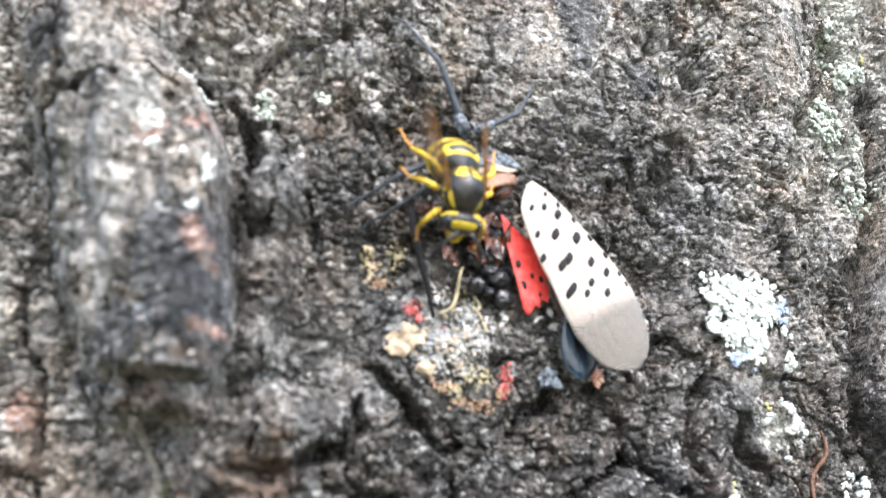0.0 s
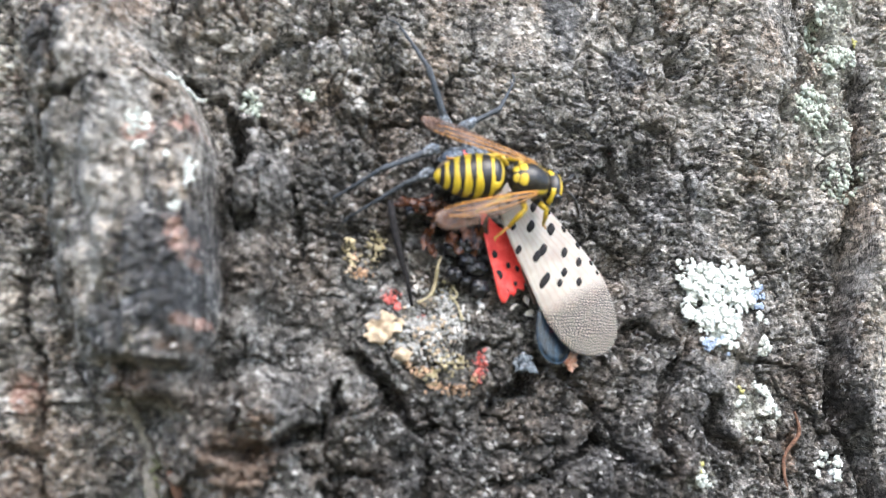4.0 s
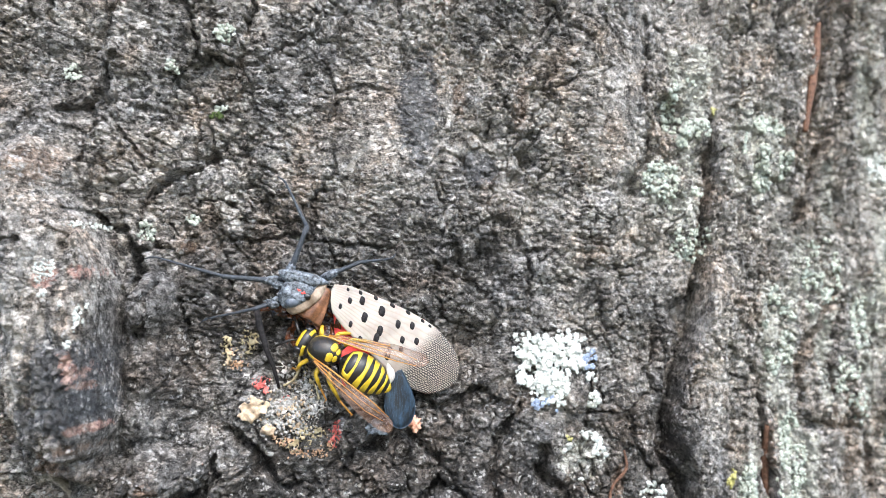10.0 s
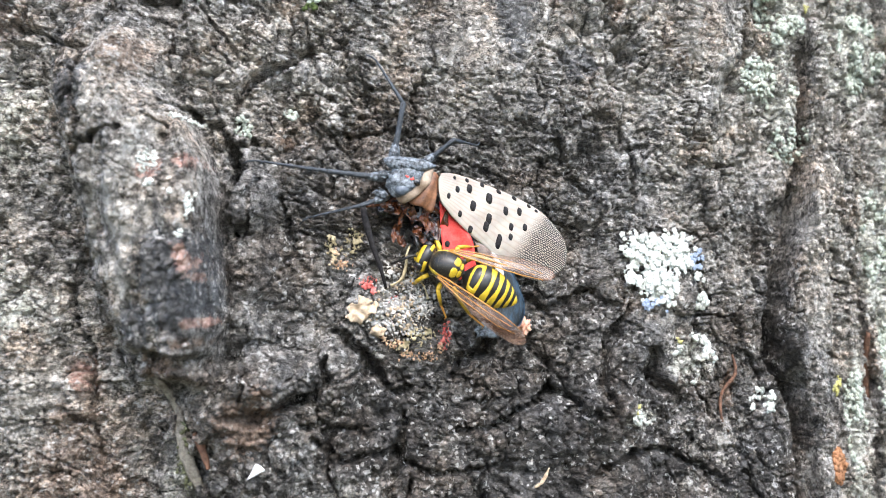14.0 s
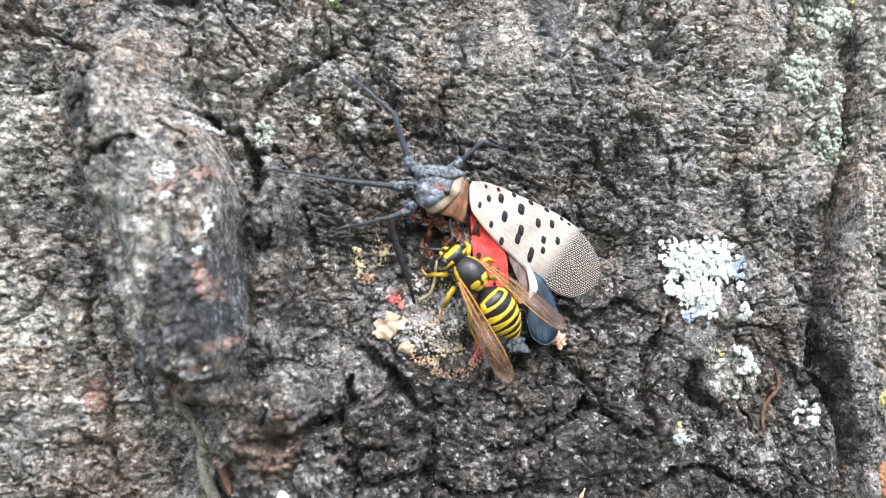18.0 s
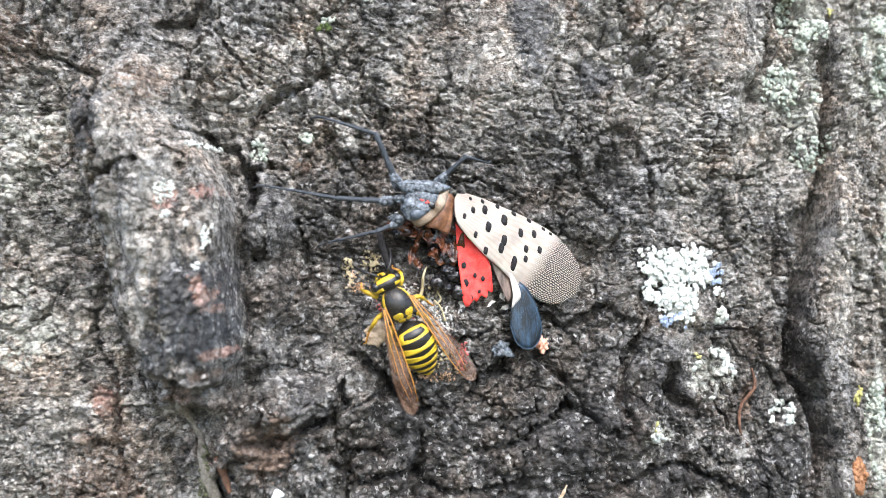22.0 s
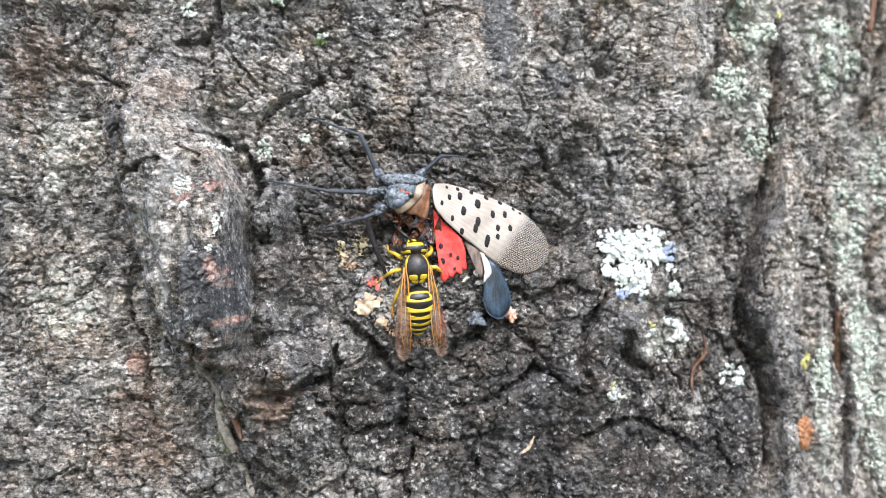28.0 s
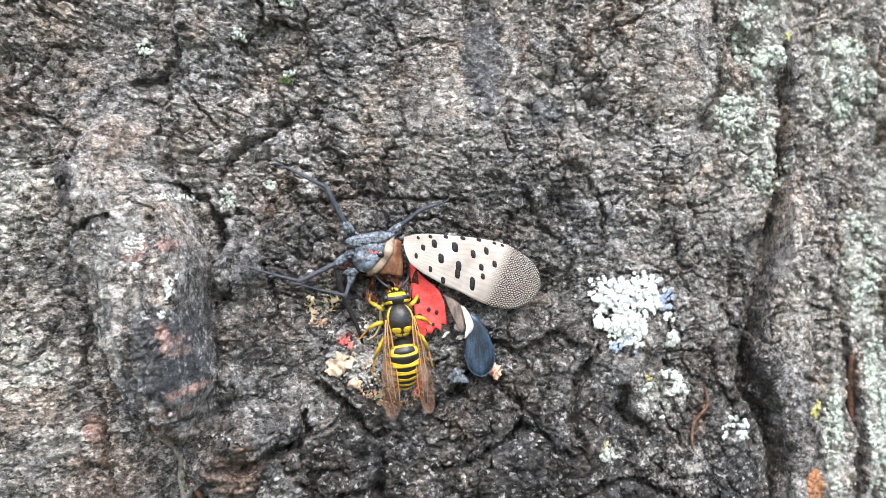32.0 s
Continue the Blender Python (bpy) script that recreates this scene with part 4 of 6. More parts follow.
def build_trunk():
    tree = tagged(new("tree_trunk"), "upright tree trunk with grey, deeply fissured, lichen-spotted bark", "tree trunk")
    tree.location = (0, 0.10, 0)
    shift = -100.0
    # the body behind the bark, down to the ground and up past the view
    front = [(x, float(np.interp(x, PROFILE_X, PROFILE_Y)) + 6.0) for x in (-120, -80, -49, -25, -6, 14, 35, 57, 80, 100, 130)]
    back = [(5 + 140 * math.cos(a), 165 + 130 * math.sin(a)) for a in (radians(v) for v in (-20, 10, 40, 70, 100, 130, 160, 190, 215))]
    bm, last = bmesh.new(), None
    for z in (-1320, -1280, -1200, -1000, -700, -300, -50, 100, 300, 700, 1300, 2300):
        flare = 1 + 0.5 * max(0.0, (-z - 900) / 400) ** 2
        ring = []
        for x, y in front + back:
            bump = 6 * noise.noise((x * 0.02, y * 0.02, z * 0.006)) * (1 if abs(z) > 250 else 0)
            ring.append(bm.verts.new((5 + (x - 5) * flare, 150 + (y - 150) * flare + LEAN * z + shift + bump, z + Z0 * 1000)))
        if last:
            for k in range(len(ring)):
                q = (k + 1) % len(ring)
                bm.faces.new((last[k], last[q], ring[q], ring[k]))
        last = ring
    bm.faces.new(last)
    part("trunk", bm, BARK_FAR, tree)
    # the bark in front, plate by plate
    masks = bark_masks(GX, GZ)
    rows, cols = GX.shape
    co = np.stack([GX, FACE_Y + shift, GZ + Z0 * 1000], -1).reshape(-1, 3) * MM
    idx = np.arange(rows * cols).reshape(rows, cols)
    quads = np.stack([idx[:-1, :-1], idx[:-1, 1:], idx[1:, 1:], idx[1:, :-1]], -1).reshape(-1, 4)
    owner = PLATE[:-1, :-1].ravel()
    order = np.argsort(owner, kind="stable")
    ids, first = np.unique(owner[order], return_index=True)
    for a, b in zip(first, [*first[1:], len(order)]):
        mine = quads[order[a:b]]
        used, local = np.unique(mine, return_inverse=True)
        me = bpy.data.meshes.new("bark_plate")
        me.vertices.add(len(used)), me.loops.add(4 * len(mine)), me.polygons.add(len(mine))
        me.vertices.foreach_set("co", co[used].astype(np.float32).ravel())
        me.loops.foreach_set("vertex_index", local.ravel().astype(np.int32))
        me.polygons.foreach_set("loop_start", np.arange(0, 4 * len(mine), 4, dtype=np.int32))
        me.polygons.foreach_set("use_smooth", np.ones(len(mine), bool))
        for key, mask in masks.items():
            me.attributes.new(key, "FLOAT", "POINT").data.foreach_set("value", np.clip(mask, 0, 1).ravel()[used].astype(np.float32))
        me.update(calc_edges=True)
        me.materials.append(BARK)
        new("bark_plate", me).parent = tree


build_ground()
build_trunk()


# ---- placing things on the bark ----
def on_bark(x, z, lift, heading=0.0, pitch=0.0, roll=0.0):
    """A pose on the trunk: local x along the heading (degrees from +x towards up), local z away from the trunk; pitch lifts the tail."""
    slope = float(np.interp(x + 4, PROFILE_X, PROFILE_Y) - np.interp(x - 4, PROFILE_X, PROFILE_Y)) / 8
    e1, e3 = Vector((1, slope, 0)).normalized(), Vector((slope, -1, 0)).normalized()
    m = Matrix((e1, e3.cross(e1), e3)).transposed().to_4x4()
    m.translation = Vector((x, float(trunk_y(x, z)) - lift, z + Z0 * 1000)) * MM
    return m @ pose(0, 0, 0, 0, 0, heading) @ pose(0, 0, 0, 0, pitch, 0) @ pose(0, 0, 0, roll, 0, 0)


def rest_on(x, z, sink=0.2, reach=0.6):
    """A pose whose origin lies on the bark itself."""
    m = on_bark(x, z, 0)
    m.translation.y = (bark_y(x, z, reach) + sink) * MM
    return m


# ---- lichens ----
def lobe_mesh(seed, r=0.7):
    """A small rounded, frilled lobe."""
    bm = bmesh.new()
    rnd = random.Random(seed)
    n = 18
    rim = [r * (0.80 + 0.16 * math.sin(5 * 6.283 * k / n + seed) + 0.16 * rnd.random()) for k in range(n)]
    top = bm.verts.new((0, 0, r * 0.50))
    rings = []
    for share, up in ((0.35, 0.34), (0.65, 0.38), (0.90, 0.34), (1.0, 0.12), (0.7, -0.35)):
        rings.append([bm.verts.new((share * rim[k] * math.cos(6.283 * k / n), share * rim[k] * math.sin(6.283 * k / n), r * (up + 0.10 * rnd.uniform(-1, 1)))) for k in range(n)])
    for k in range(n):
        q = (k + 1) % n
        bm.faces.new((rings[0][k], rings[0][q], top))
        for a, b in zip(rings, rings[1:]):
            bm.faces.new((b[k], b[q], a[q], a[k]))
    return bm


def build_rosette():
    """A rosette of crinkled lobes; its crust follows below."""
    thing = tagged(new("rosette_lichen"), "white crinkled rosette lichen with blue-tinged edges on the bark", "lichen")
    cx, cz = 30.6, -4.0
    thing.matrix_basis = on_bark(cx, cz, 0)
    inv = thing.matrix_basis.inverted()
    shapes = [link("lobe", lobe_mesh(s), LICHEN, thing) for s in range(7)]
    blue = [link("blue_lobe", lobe_mesh(s + 20), LICHEN_BLUE, thing, "blue-grey lobe at the lichen's rim") for s in range(3)]
    first = set(shapes + blue)
    rnd = random.Random(4)
    count = 0
    spots = []
    for ring, (r, n) in enumerate(((0.0, 2), (0.6, 6), (1.2, 11), (1.8, 16), (2.4, 21), (3.0, 28), (3.5, 34), (4.0, 38), (4.5, 42), (5.0, 46), (5.5, 46), (6.0, 40), (6.5, 28))):
        for k in range(n):
            a = 2 * math.pi * (k + 0.5 * rnd.random()) / n + ring
            reach = 1.0 + 0.22 * math.sin(3 * a + 0.9) + 0.12 * math.cos(a) + 0.14 * math.sin(5 * a + 2) + 0.10 * math.sin(2 * a)
            if r / 6.0 > reach * 0.98 or wave(np.array(r * math.cos(a)), np.array(r * math.sin(a)), 1.3, 88) < 0.33:
                continue
            spots.append((r * math.cos(a) * 1.02 + rnd.uniform(-0.2, 0.2), r * math.sin(a) * 0.86 + rnd.uniform(-0.2, 0.2), r, a))
    for dx, dz, r, a in spots:
        x, z = cx + dx, cz + dz
        is_blue = r > 4.7 and (abs((a - 0.15 + math.pi) % (2 * math.pi) - math.pi) < 0.30 or abs((a - 4.6 + math.pi) % (2 * math.pi) - math.pi) < 0.28)
        pick = rnd.choice(blue if is_blue else shapes)
        ob = pick if pick in first else new(pick.name.split(".")[0], pick.data)
        first.discard(pick)
        ob.parent = thing
        if is_blue:
            ob["label"] = "blue-grey lobe at the lichen's rim"
        m = rest_on(x, z, 0.15)
        size = rnd.uniform(0.42, 0.86) * (0.85 if r > 4.5 else 1.0)
        tip = pose(0, 0, 0, rnd.uniform(-13, 13), rnd.uniform(-13, 13), rnd.uniform(0, 360))
        ob.matrix_basis = inv @ m @ Matrix.Translation((0, 0, (0.15 + 0.75 * rnd.random() * (1 - r / 9)) * MM)) @ tip @ Matrix.Scale(size, 4)
    return thing


def build_lichen_patch(x, z, rx, rz, n, material, label, size=0.40):
    """A crust of small crinkled lobes grown into the bark."""
    thing_m = rest_on(x, z, 0.0)
    inv = thing_m.inverted()
    rnd = random.Random(int(x * 31 + z * 7))
    bm = bmesh.new()
    for _ in range(int(n * 2.6)):
        a, r = rnd.uniform(0, 2 * math.pi), math.sqrt(rnd.random())
        px, pz = x + rx * r * math.cos(a), z + rz * r * math.sin(a)
        if wave(np.array(px), np.array(pz), 2.4, 77) < (0.45 if rx > 2.5 else 0.30) or not (X0 + 3 < px < X1 - 3):
            continue
        s = size * 0.85 * rnd.uniform(0.4, 1.35)
        m = inv @ rest_on(px, pz, 0.05, 0.25) @ pose(0, 0, 0, rnd.uniform(-24, 24), rnd.uniform(-24, 24), rnd.uniform(0, 360))
        k, ring, low = 8, [], []
        at = lambda p: (m @ (Vector(p) * MM)) / MM
        top = bm.verts.new(at((0, 0, s * 0.26)))
        for q in range(k):
            b = 2 * math.pi * q / k
            w = s * rnd.uniform(0.5, 1.4)
            ring.append(bm.verts.new(at((w * math.cos(b), w * math.sin(b), s * rnd.uniform(0.1, 0.42)))))
            low.append(bm.verts.new(at((0.7 * w * math.cos(b), 0.7 * w * math.sin(b), -s * 0.6))))
        for q in range(k):
            o = (q + 1) % k
            bm.faces.new((ring[q], ring[o], top)), bm.faces.new((low[q], low[o], ring[o], ring[q]))
    ob = tagged(link("lichen_patch", bm, material), label, "lichen", "lichens on the bark", "stuff")
    ob.matrix_basis = thing_m
    return ob


rosette = build_rosette()
GREENISH = "pale green-grey crusty lichen patch grown over the bark ridge"
for x, z, rx, rz, n in ((66, 28.5, 5, 6, 420), (49, 21.6, 5, 5, 150), (51, 33, 3.5, 5, 120), (52, 15, 3.5, 4, 80), (88, 1, 4, 6, 130),
                        (78, 9.5, 4, 7, 170), (71, -20, 3, 9, 220), (62.4, -25, 1.6, 7, 120), (68.5, 1, 3, 8, 190), (53, 28, 3, 5, 120), (84, -8, 4, 6, 90), (74, -33, 4, 7, 120)):
    build_lichen_patch(x, z, rx, rz, n, LICHEN_GREEN, GREENISH)
for x, z, rx, rz, n in ((36.0, -15.7, 3.2, 3.2, 120), (28.2, -22.6, 1.8, 1.1, 12), (37.2, -8.5, 0.9, 1.1, 16), (93, 30, 2.6, 2.6, 60), (46.5, -22, 2.0, 2.0, 26)):
    build_lichen_patch(x, z, rx, rz, n, LICHEN, "white knobbly lichen tuft in a hollow of dark bark")
for x, z, rx, rz, n in ((-12.8, 27.8, 1.1, 0.9, 26), (-9.0, 27.9, 1.0, 0.9, 18), (-12.3, 36.6, 1.4, 1.2, 30), (-20.1, 11.3, 0.9, 1.3, 22), (-14.7, 13.1, 0.9, 0.7, 18), (-31, 31, 1.2, 1.2, 16), (-18.5, 32, 0.9, 0.9, 12)):
    build_lichen_patch(x, z, rx, rz, n, LICHEN_GREEN, "small mint-grey lichen spot on grey bark", 0.27)
build_lichen_patch(-12.9, 26.2, 0.9, 0.4, 9, MOSS, "tiny tuft of green moss under a lichen spot", 0.3)
for x, z, rx, rz, n in ((-28.2, 6.0, 0.9, 1.4, 30), (-27.7, 3.6, 0.6, 0.4, 12), (-25.8, 11.6, 1.4, 0.4, 16), (-23.8, -1.7, 0.4, 0.4, 9), (-23.0, 1.2, 0.3, 1.5, 18), (-25.0, 2.6, 0.3, 0.3, 5)):
    build_lichen_patch(x, z, rx, rz, n, LICHEN, "whitish crusty fleck on the bark slab", 0.22)
build_lichen_patch(-25.4, -26, 0.9, 4.5, 40, MOSS_DULL, "thin line of moss along a bark groove", 0.22)
for x, z in ((56.2, 33.9), (27.6, -22.0), (33.8, -13.2)):
    build_lichen_patch(x, z, 0.6, 0.7, 5, YELLOW_LICHEN, "tiny yellow lichen fleck on the bark", 0.26)

build_lichen_patch(58.7, -31.2, 1.5, 2.3, 70, ORANGE_CRUST, "orange-brown crumbly crust at the foot of a bark plate", 0.5)
build_lichen_patch(59.4, -19.5, 0.9, 2.2, 34, YELLOW_LICHEN, "pale yellow lichen streak on the bark plate", 0.34)


# ---- loose bits on the bark ----
def build_strip(name, pts, r, material, label, category):
    """A curved shred that lies on the bark along points (x, z)."""
    m = rest_on(*pts[0], 0)
    inv = m.inverted()
    line = smooth_line([(inv @ rest_on(x, z, 0.35 * r, 0.25)).translation / MM for x, z in pts], 5)
    bm = bmesh.new()
    tube(bm, line, [r * (0.35 + 0.65 * math.sin(math.pi * min(0.9, 0.1 + k / len(line)))) * (0.8 + 0.5 * noise.noise((k * 0.7, pts[0][0], 0))) for k in range(len(line))], 7)
    ob = tagged(link(name, bm, material), label, category)
    ob.matrix_basis = m
    return ob


build_strip("rootlet", ((42.0, -15.5), (42.3, -18), (40.4, -20.5), (40.0, -23.5), (41.0, -25.5)), 0.3, RUST, "thin rust-brown dead rootlet clinging to the bark", "rootlet")
build_strip("rootlet", ((66.2, -13), (66.8, -19), (67.5, -27), (66.8, -36)), 0.7, RUST, "reddish inner bark strip in a deep crack", "bark strip")
build_strip("rootlet", ((77.2, 52), (75.4, 41), (73.4, 33)), 0.9, RUST, "reddish inner bark strip in a deep crack", "bark strip")
build_strip("straw_bit", ((14.5, -31), (15.6, -30.2), (16.3, -28.7)), 0.28, CREAM, "short pale curled plant shred on dark bark", "plant shred")
build_strip("bark_sliver", ((-23.9, -22.9), (-23.2, -24.6), (-22.3, -26.8)), 0.6, RUST, "reddish torn sliver of bark beside a groove", "bark sliver")
build_strip("bark_sliver", ((-28.2, -17.2), (-26.8, -20.6), (-25.2, -25.8), (-23.2, -31), (-21.5, -35)), 0.95, GREY_WOOD, "pale split sliver of bark beside a groove", "bark sliver")


def build_crumb(name, x, z, r, material, label, seed=0, flat=0.24):
    bm = bmesh.new()
    for v in ellipsoid(bm, (0, 0, 0.1), (r[0], r[1], r[0] * flat), 26, 18):
        k = 1 + 0.8 * noise.fractal(v.co * 2.2 / r[0] + Vector((seed * 5.1, 0, 0)), 0.6, 2.3, 5)
        v.co *= max(0.35, k)
    ob = tagged(link(name, bm, material), label, "crumb", "crumbs under the insects")
    ob.matrix_basis = rest_on(x, z, 0.15, 0.5)
    return ob


build_crumb("food_crumb", 13.2, -11.5, (0.7, 1.0), CORAL, "coral orange torn crumb at the edge of a bark crack", 1)
build_crumb("food_crumb", 8.2, -12.0, (1.1, 0.9), CHITIN, "bluish grey crumb beside the torn wing", 8)


def build_film(thing, name, material, spots, size, cut, lift, seed, label="", thin=False):
    """A lacy crust on the bark: ridged noise inside soft spots (x, z, half width, half height), full of holes."""
    cell = 0.09 if thin else 0.13
    deep = 0.12 if thin else 0.3
    x0, x1 = min(s[0] - 1.6 * s[2] for s in spots), max(s[0] + 1.6 * s[2] for s in spots)
    z0, z1 = min(s[1] - 1.6 * s[3] for s in spots), max(s[1] + 1.6 * s[3] for s in spots)
    x, z = np.meshgrid(np.arange(x0, x1, cell), np.arange(z0, z1, cell))
    wx, wz = x + size * 1.4 * (cloud(x, z, size * 1.5, 3, seed, 0.7) - 0.5), z + size * 1.4 * (cloud(x, z, size * 1.5, 3, seed + 3, 0.7) - 0.5)
    lace = ridges(wx, wz, size, 1, seed + 5) if thin else 0.6 * ridges(wx, wz, size, 2, seed + 5) + 0.4 * cloud(wx, wz, size * 0.5, 2, seed + 8)
    keep = lace * blot(x, z, *spots) > cut
    i, j = np.clip(((x - X0) / GAP).round().astype(int), 2, FACE_Y.shape[1] - 3), np.clip(((z - ZA) / GAP).round().astype(int), 2, FACE_Y.shape[0] - 3)
    near = sum(FACE_Y[j + a, i + b] for a in (-2, 0, 2) for b in (-2, 0, 2)) / 9
    front = np.minimum(near, FACE_Y[j, i]) - lift * (0.25 + 1.2 * cloud(x, z, size * 0.7, 3, seed + 9))
    inv = thing.matrix_basis.inverted()
    bm, top, low = bmesh.new(), {}, {}

    def vert(store, r, c, back):
        if (r, c) not in store:
            p = Vector((x[r, c], front[r, c] + back, z[r, c] + Z0 * 1000)) * MM
            store[r, c] = bm.verts.new((inv @ p) / MM)
        return store[r, c]

    rows, cols = keep.shape
    held = lambda r, c: 0 <= r < rows - 1 and 0 <= c < cols - 1 and keep[r, c]
    for r in range(rows - 1):
        for c in range(cols - 1):
            if keep[r, c]:
                q = ((r, c), (r, c + 1), (r + 1, c + 1), (r + 1, c))
                bm.faces.new([vert(top, *k, 0.0) for k in q])
                for (a, b), side in zip(zip(q, q[1:] + q[:1]), ((r - 1, c), (r, c + 1), (r + 1, c), (r, c - 1))):
                    if not held(*side):
                        bm.faces.new([vert(top, *b, 0.0), vert(top, *a, 0.0), vert(low, *a, deep), vert(low, *b, deep)])
    for _ in range(2):
        bmesh.ops.smooth_vert(bm, verts=bm.verts, factor=0.5, use_axis_x=True, use_axis_y=True, use_axis_z=True)
    if bm.faces:
        part(name, bm, material, thing, label)
    else:
        bm.free()


def build_specks(thing, name, material, spots, n, size, seed, label=""):
    """Angular crumbs strewn over soft spots (x, z, half width, half height), joined into one part."""
    rnd, bm = random.Random(seed), bmesh.new()
    inv = thing.matrix_basis.inverted()
    area = [s[2] * s[3] for s in spots]
    for _ in range(n):
        cx, cz, rx, rz = rnd.choices(spots, area)[0]
        r = size * rnd.uniform(0.35, 1.0) ** 1.5 * 1.4
        m = inv @ rest_on(cx + rx * rnd.gauss(0, 0.55), cz + rz * rnd.gauss(0, 0.55), -0.25 * r, 0.15) @ pose(0, 0, 0, rnd.uniform(-60, 60), rnd.uniform(-60, 60), rnd.uniform(0, 360))
        at = lambda q: bm.verts.new((m @ (Vector(q) * MM)) / MM)
        top, low = at((0, 0, 0.5 * r)), at((0, 0, -0.5 * r))
        ring = [at((r * rnd.uniform(0.4, 1.2) * math.cos(1.2566 * k), r * rnd.uniform(0.4, 1.2) * math.sin(1.2566 * k), r * rnd.uniform(-0.3, 0.3))) for k in range(5)]
        for k in range(5):
            o = (k + 1) % 5
            bm.faces.new((ring[k], ring[o], top)), bm.faces.new((ring[o], ring[k], low))
    ob = part(name, bm, material, thing, label)
    ob["kind"] = "stuff"


def build_residue():
    """Crusts, threads and shreds where the prey was torn."""
    thing = tagged(new("insect_residue"), "lacy white, straw and orange residue of torn insect on the bark", "residue")
    thing.matrix_basis = rest_on(-2.0, -9.0, 0.0, 1.0)
    inv = thing.matrix_basis.inverted()
    build_film(thing, "grey_web", WHITE_WING, ((-3.3, -4.6, 2.0, 1.2), (0.4, -9.2, 2.4, 2.6), (-2.5, -10.2, 2.8, 2.8), (2.0, -7.2, 1.4, 0.8)), 0.45, 0.50, 0.22, 301, "thin grey web of dried fluid", True)
    build_film(thing, "white_web", WHITE, ((-0.5, -6.8, 0.8, 1.1), (-2.4, -8.9, 1.7, 1.3), (-4.2, -11.0, 1.4, 1.0), (-3.6, -7.2, 1.2, 0.7), (-7.6, -6.0, 0.9, 0.7), (-1.2, -4.3, 0.5, 0.9), (0.9, -8.5, 1.0, 1.1)), 0.36, 0.42, 0.30, 321, "white web of dried fluid", True)
    build_film(thing, "white_crust", WHITE, ((-0.5, -6.8, 0.6, 0.8), (-2.4, -8.9, 1.0, 0.8), (-4.4, -11.2, 0.9, 0.5), (0.6, -8.4, 0.6, 0.7)), 0.7, 0.34, 0.2, 325)
    build_film(thing, "cream_lump", CREAM, ((-6.5, -9.6, 1.45, 1.25), (-5.3, -9.0, 0.7, 0.5), (-4.4, -12.0, 0.8, 0.5)), 1.3, 0.12, 0.8, 341, "cream lump of torn flesh")
    build_film(thing, "crimson_smear", PINKRED, ((-5.7, -6.4, 1.2, 0.9), (3.5, -12.4, 0.6, 1.2), (-2.6, -8.6, 0.8, 0.4), (-5.0, -7.5, 0.5, 0.6)), 0.45, 0.34, 0.2, 361, "crimson smear", True)
    build_film(thing, "orange_crust", ORANGE, ((-8.4, -4.5, 1.1, 0.7), (-9.4, -3.2, 0.5, 0.8), (-2.6, -13.5, 1.0, 0.7), (-1.2, -14.7, 1.0, 0.6), (0.4, -15.2, 1.1, 0.5), (1.8, -14.9, 0.9, 0.6), (2.8, -13.9, 0.7, 0.8), (-3.8, -12.8, 0.6, 0.5)), 0.45, 0.36, 0.2, 381, "orange crust of dried residue", True)
    build_film(thing, "straw_crust", STRAW, ((-10.0, -1.8, 0.7, 1.3), (-9.6, -3.0, 0.8, 1.0), (-7.4, -1.6, 1.2, 1.6), (-1.5, -13.9, 1.6, 0.8), (0.6, -12.6, 1.6, 1.2)), 0.55, 0.36, 0.25, 401, "straw-yellow crust", True)
    build_specks(thing, "white_specks", WHITE, ((-2.4, -8.9, 2.2, 1.8), (-0.5, -6.8, 1.2, 1.4), (0.9, -8.8, 1.6, 1.8), (-4.2, -11.0, 1.6, 1.1), (-3.4, -6.0, 1.4, 0.9), (-1.0, -11.6, 2.4, 1.4)), 520, 0.24, 31, "white crumbs of dried fluid")
    build_specks(thing, "cream_specks", CREAM, ((-6.4, -9.6, 1.3, 1.1), (-4.6, -11.6, 1.2, 0.8), (-9.4, -3.4, 0.8, 1.2), (-1.6, -9.6, 2.6, 2.4)), 150, 0.26, 32, "cream crumbs")
    build_specks(thing, "orange_specks", ORANGE, ((-2.6, -13.4, 0.9, 0.6), (-1.2, -14.6, 1.0, 0.5), (0.4, -15.2, 1.1, 0.5), (1.8, -14.8, 1.0, 0.6), (2.9, -13.9, 0.7, 0.7), (-9.0, -4.4, 0.9, 0.7)), 120, 0.18, 33, "orange crumbs")
    build_specks(thing, "red_specks", PINKRED, ((3.5, -12.4, 0.55, 1.2), (3.2, -13.6, 0.5, 0.6), (-5.6, -6.4, 0.8, 0.7), (-2.2, -8.2, 0.6, 0.3)), 110, 0.18, 34, "coral red crumbs")
    build_specks(thing, "straw_specks", STRAW, ((-9.8, -2.4, 0.6, 1.6), (-7.4, -1.4, 1.2, 1.6), (0.6, -12.4, 1.6, 1.2), (0.2, -4.6, 0.8, 1.6), (-1.4, -13.6, 1.6, 0.8)), 170, 0.20, 35, "straw-yellow crumbs")
    rnd = random.Random(12)
    runs = [(STRAW, "straw_shred", ((-0.8, -2.0), (-1.2, -3.1), (-1.3, -4.6), (-1.8, -6.0), (-3.0, -6.8)), 0.20), (STRAW, "straw_shred", ((0.1, -5.9), (0.9, -6.8), (1.4, -8.3)), 0.16), (STRAW, "straw_shred", ((0.4, -4.9), (0.9, -5.8), (0.3, -6.4)), 0.13)]
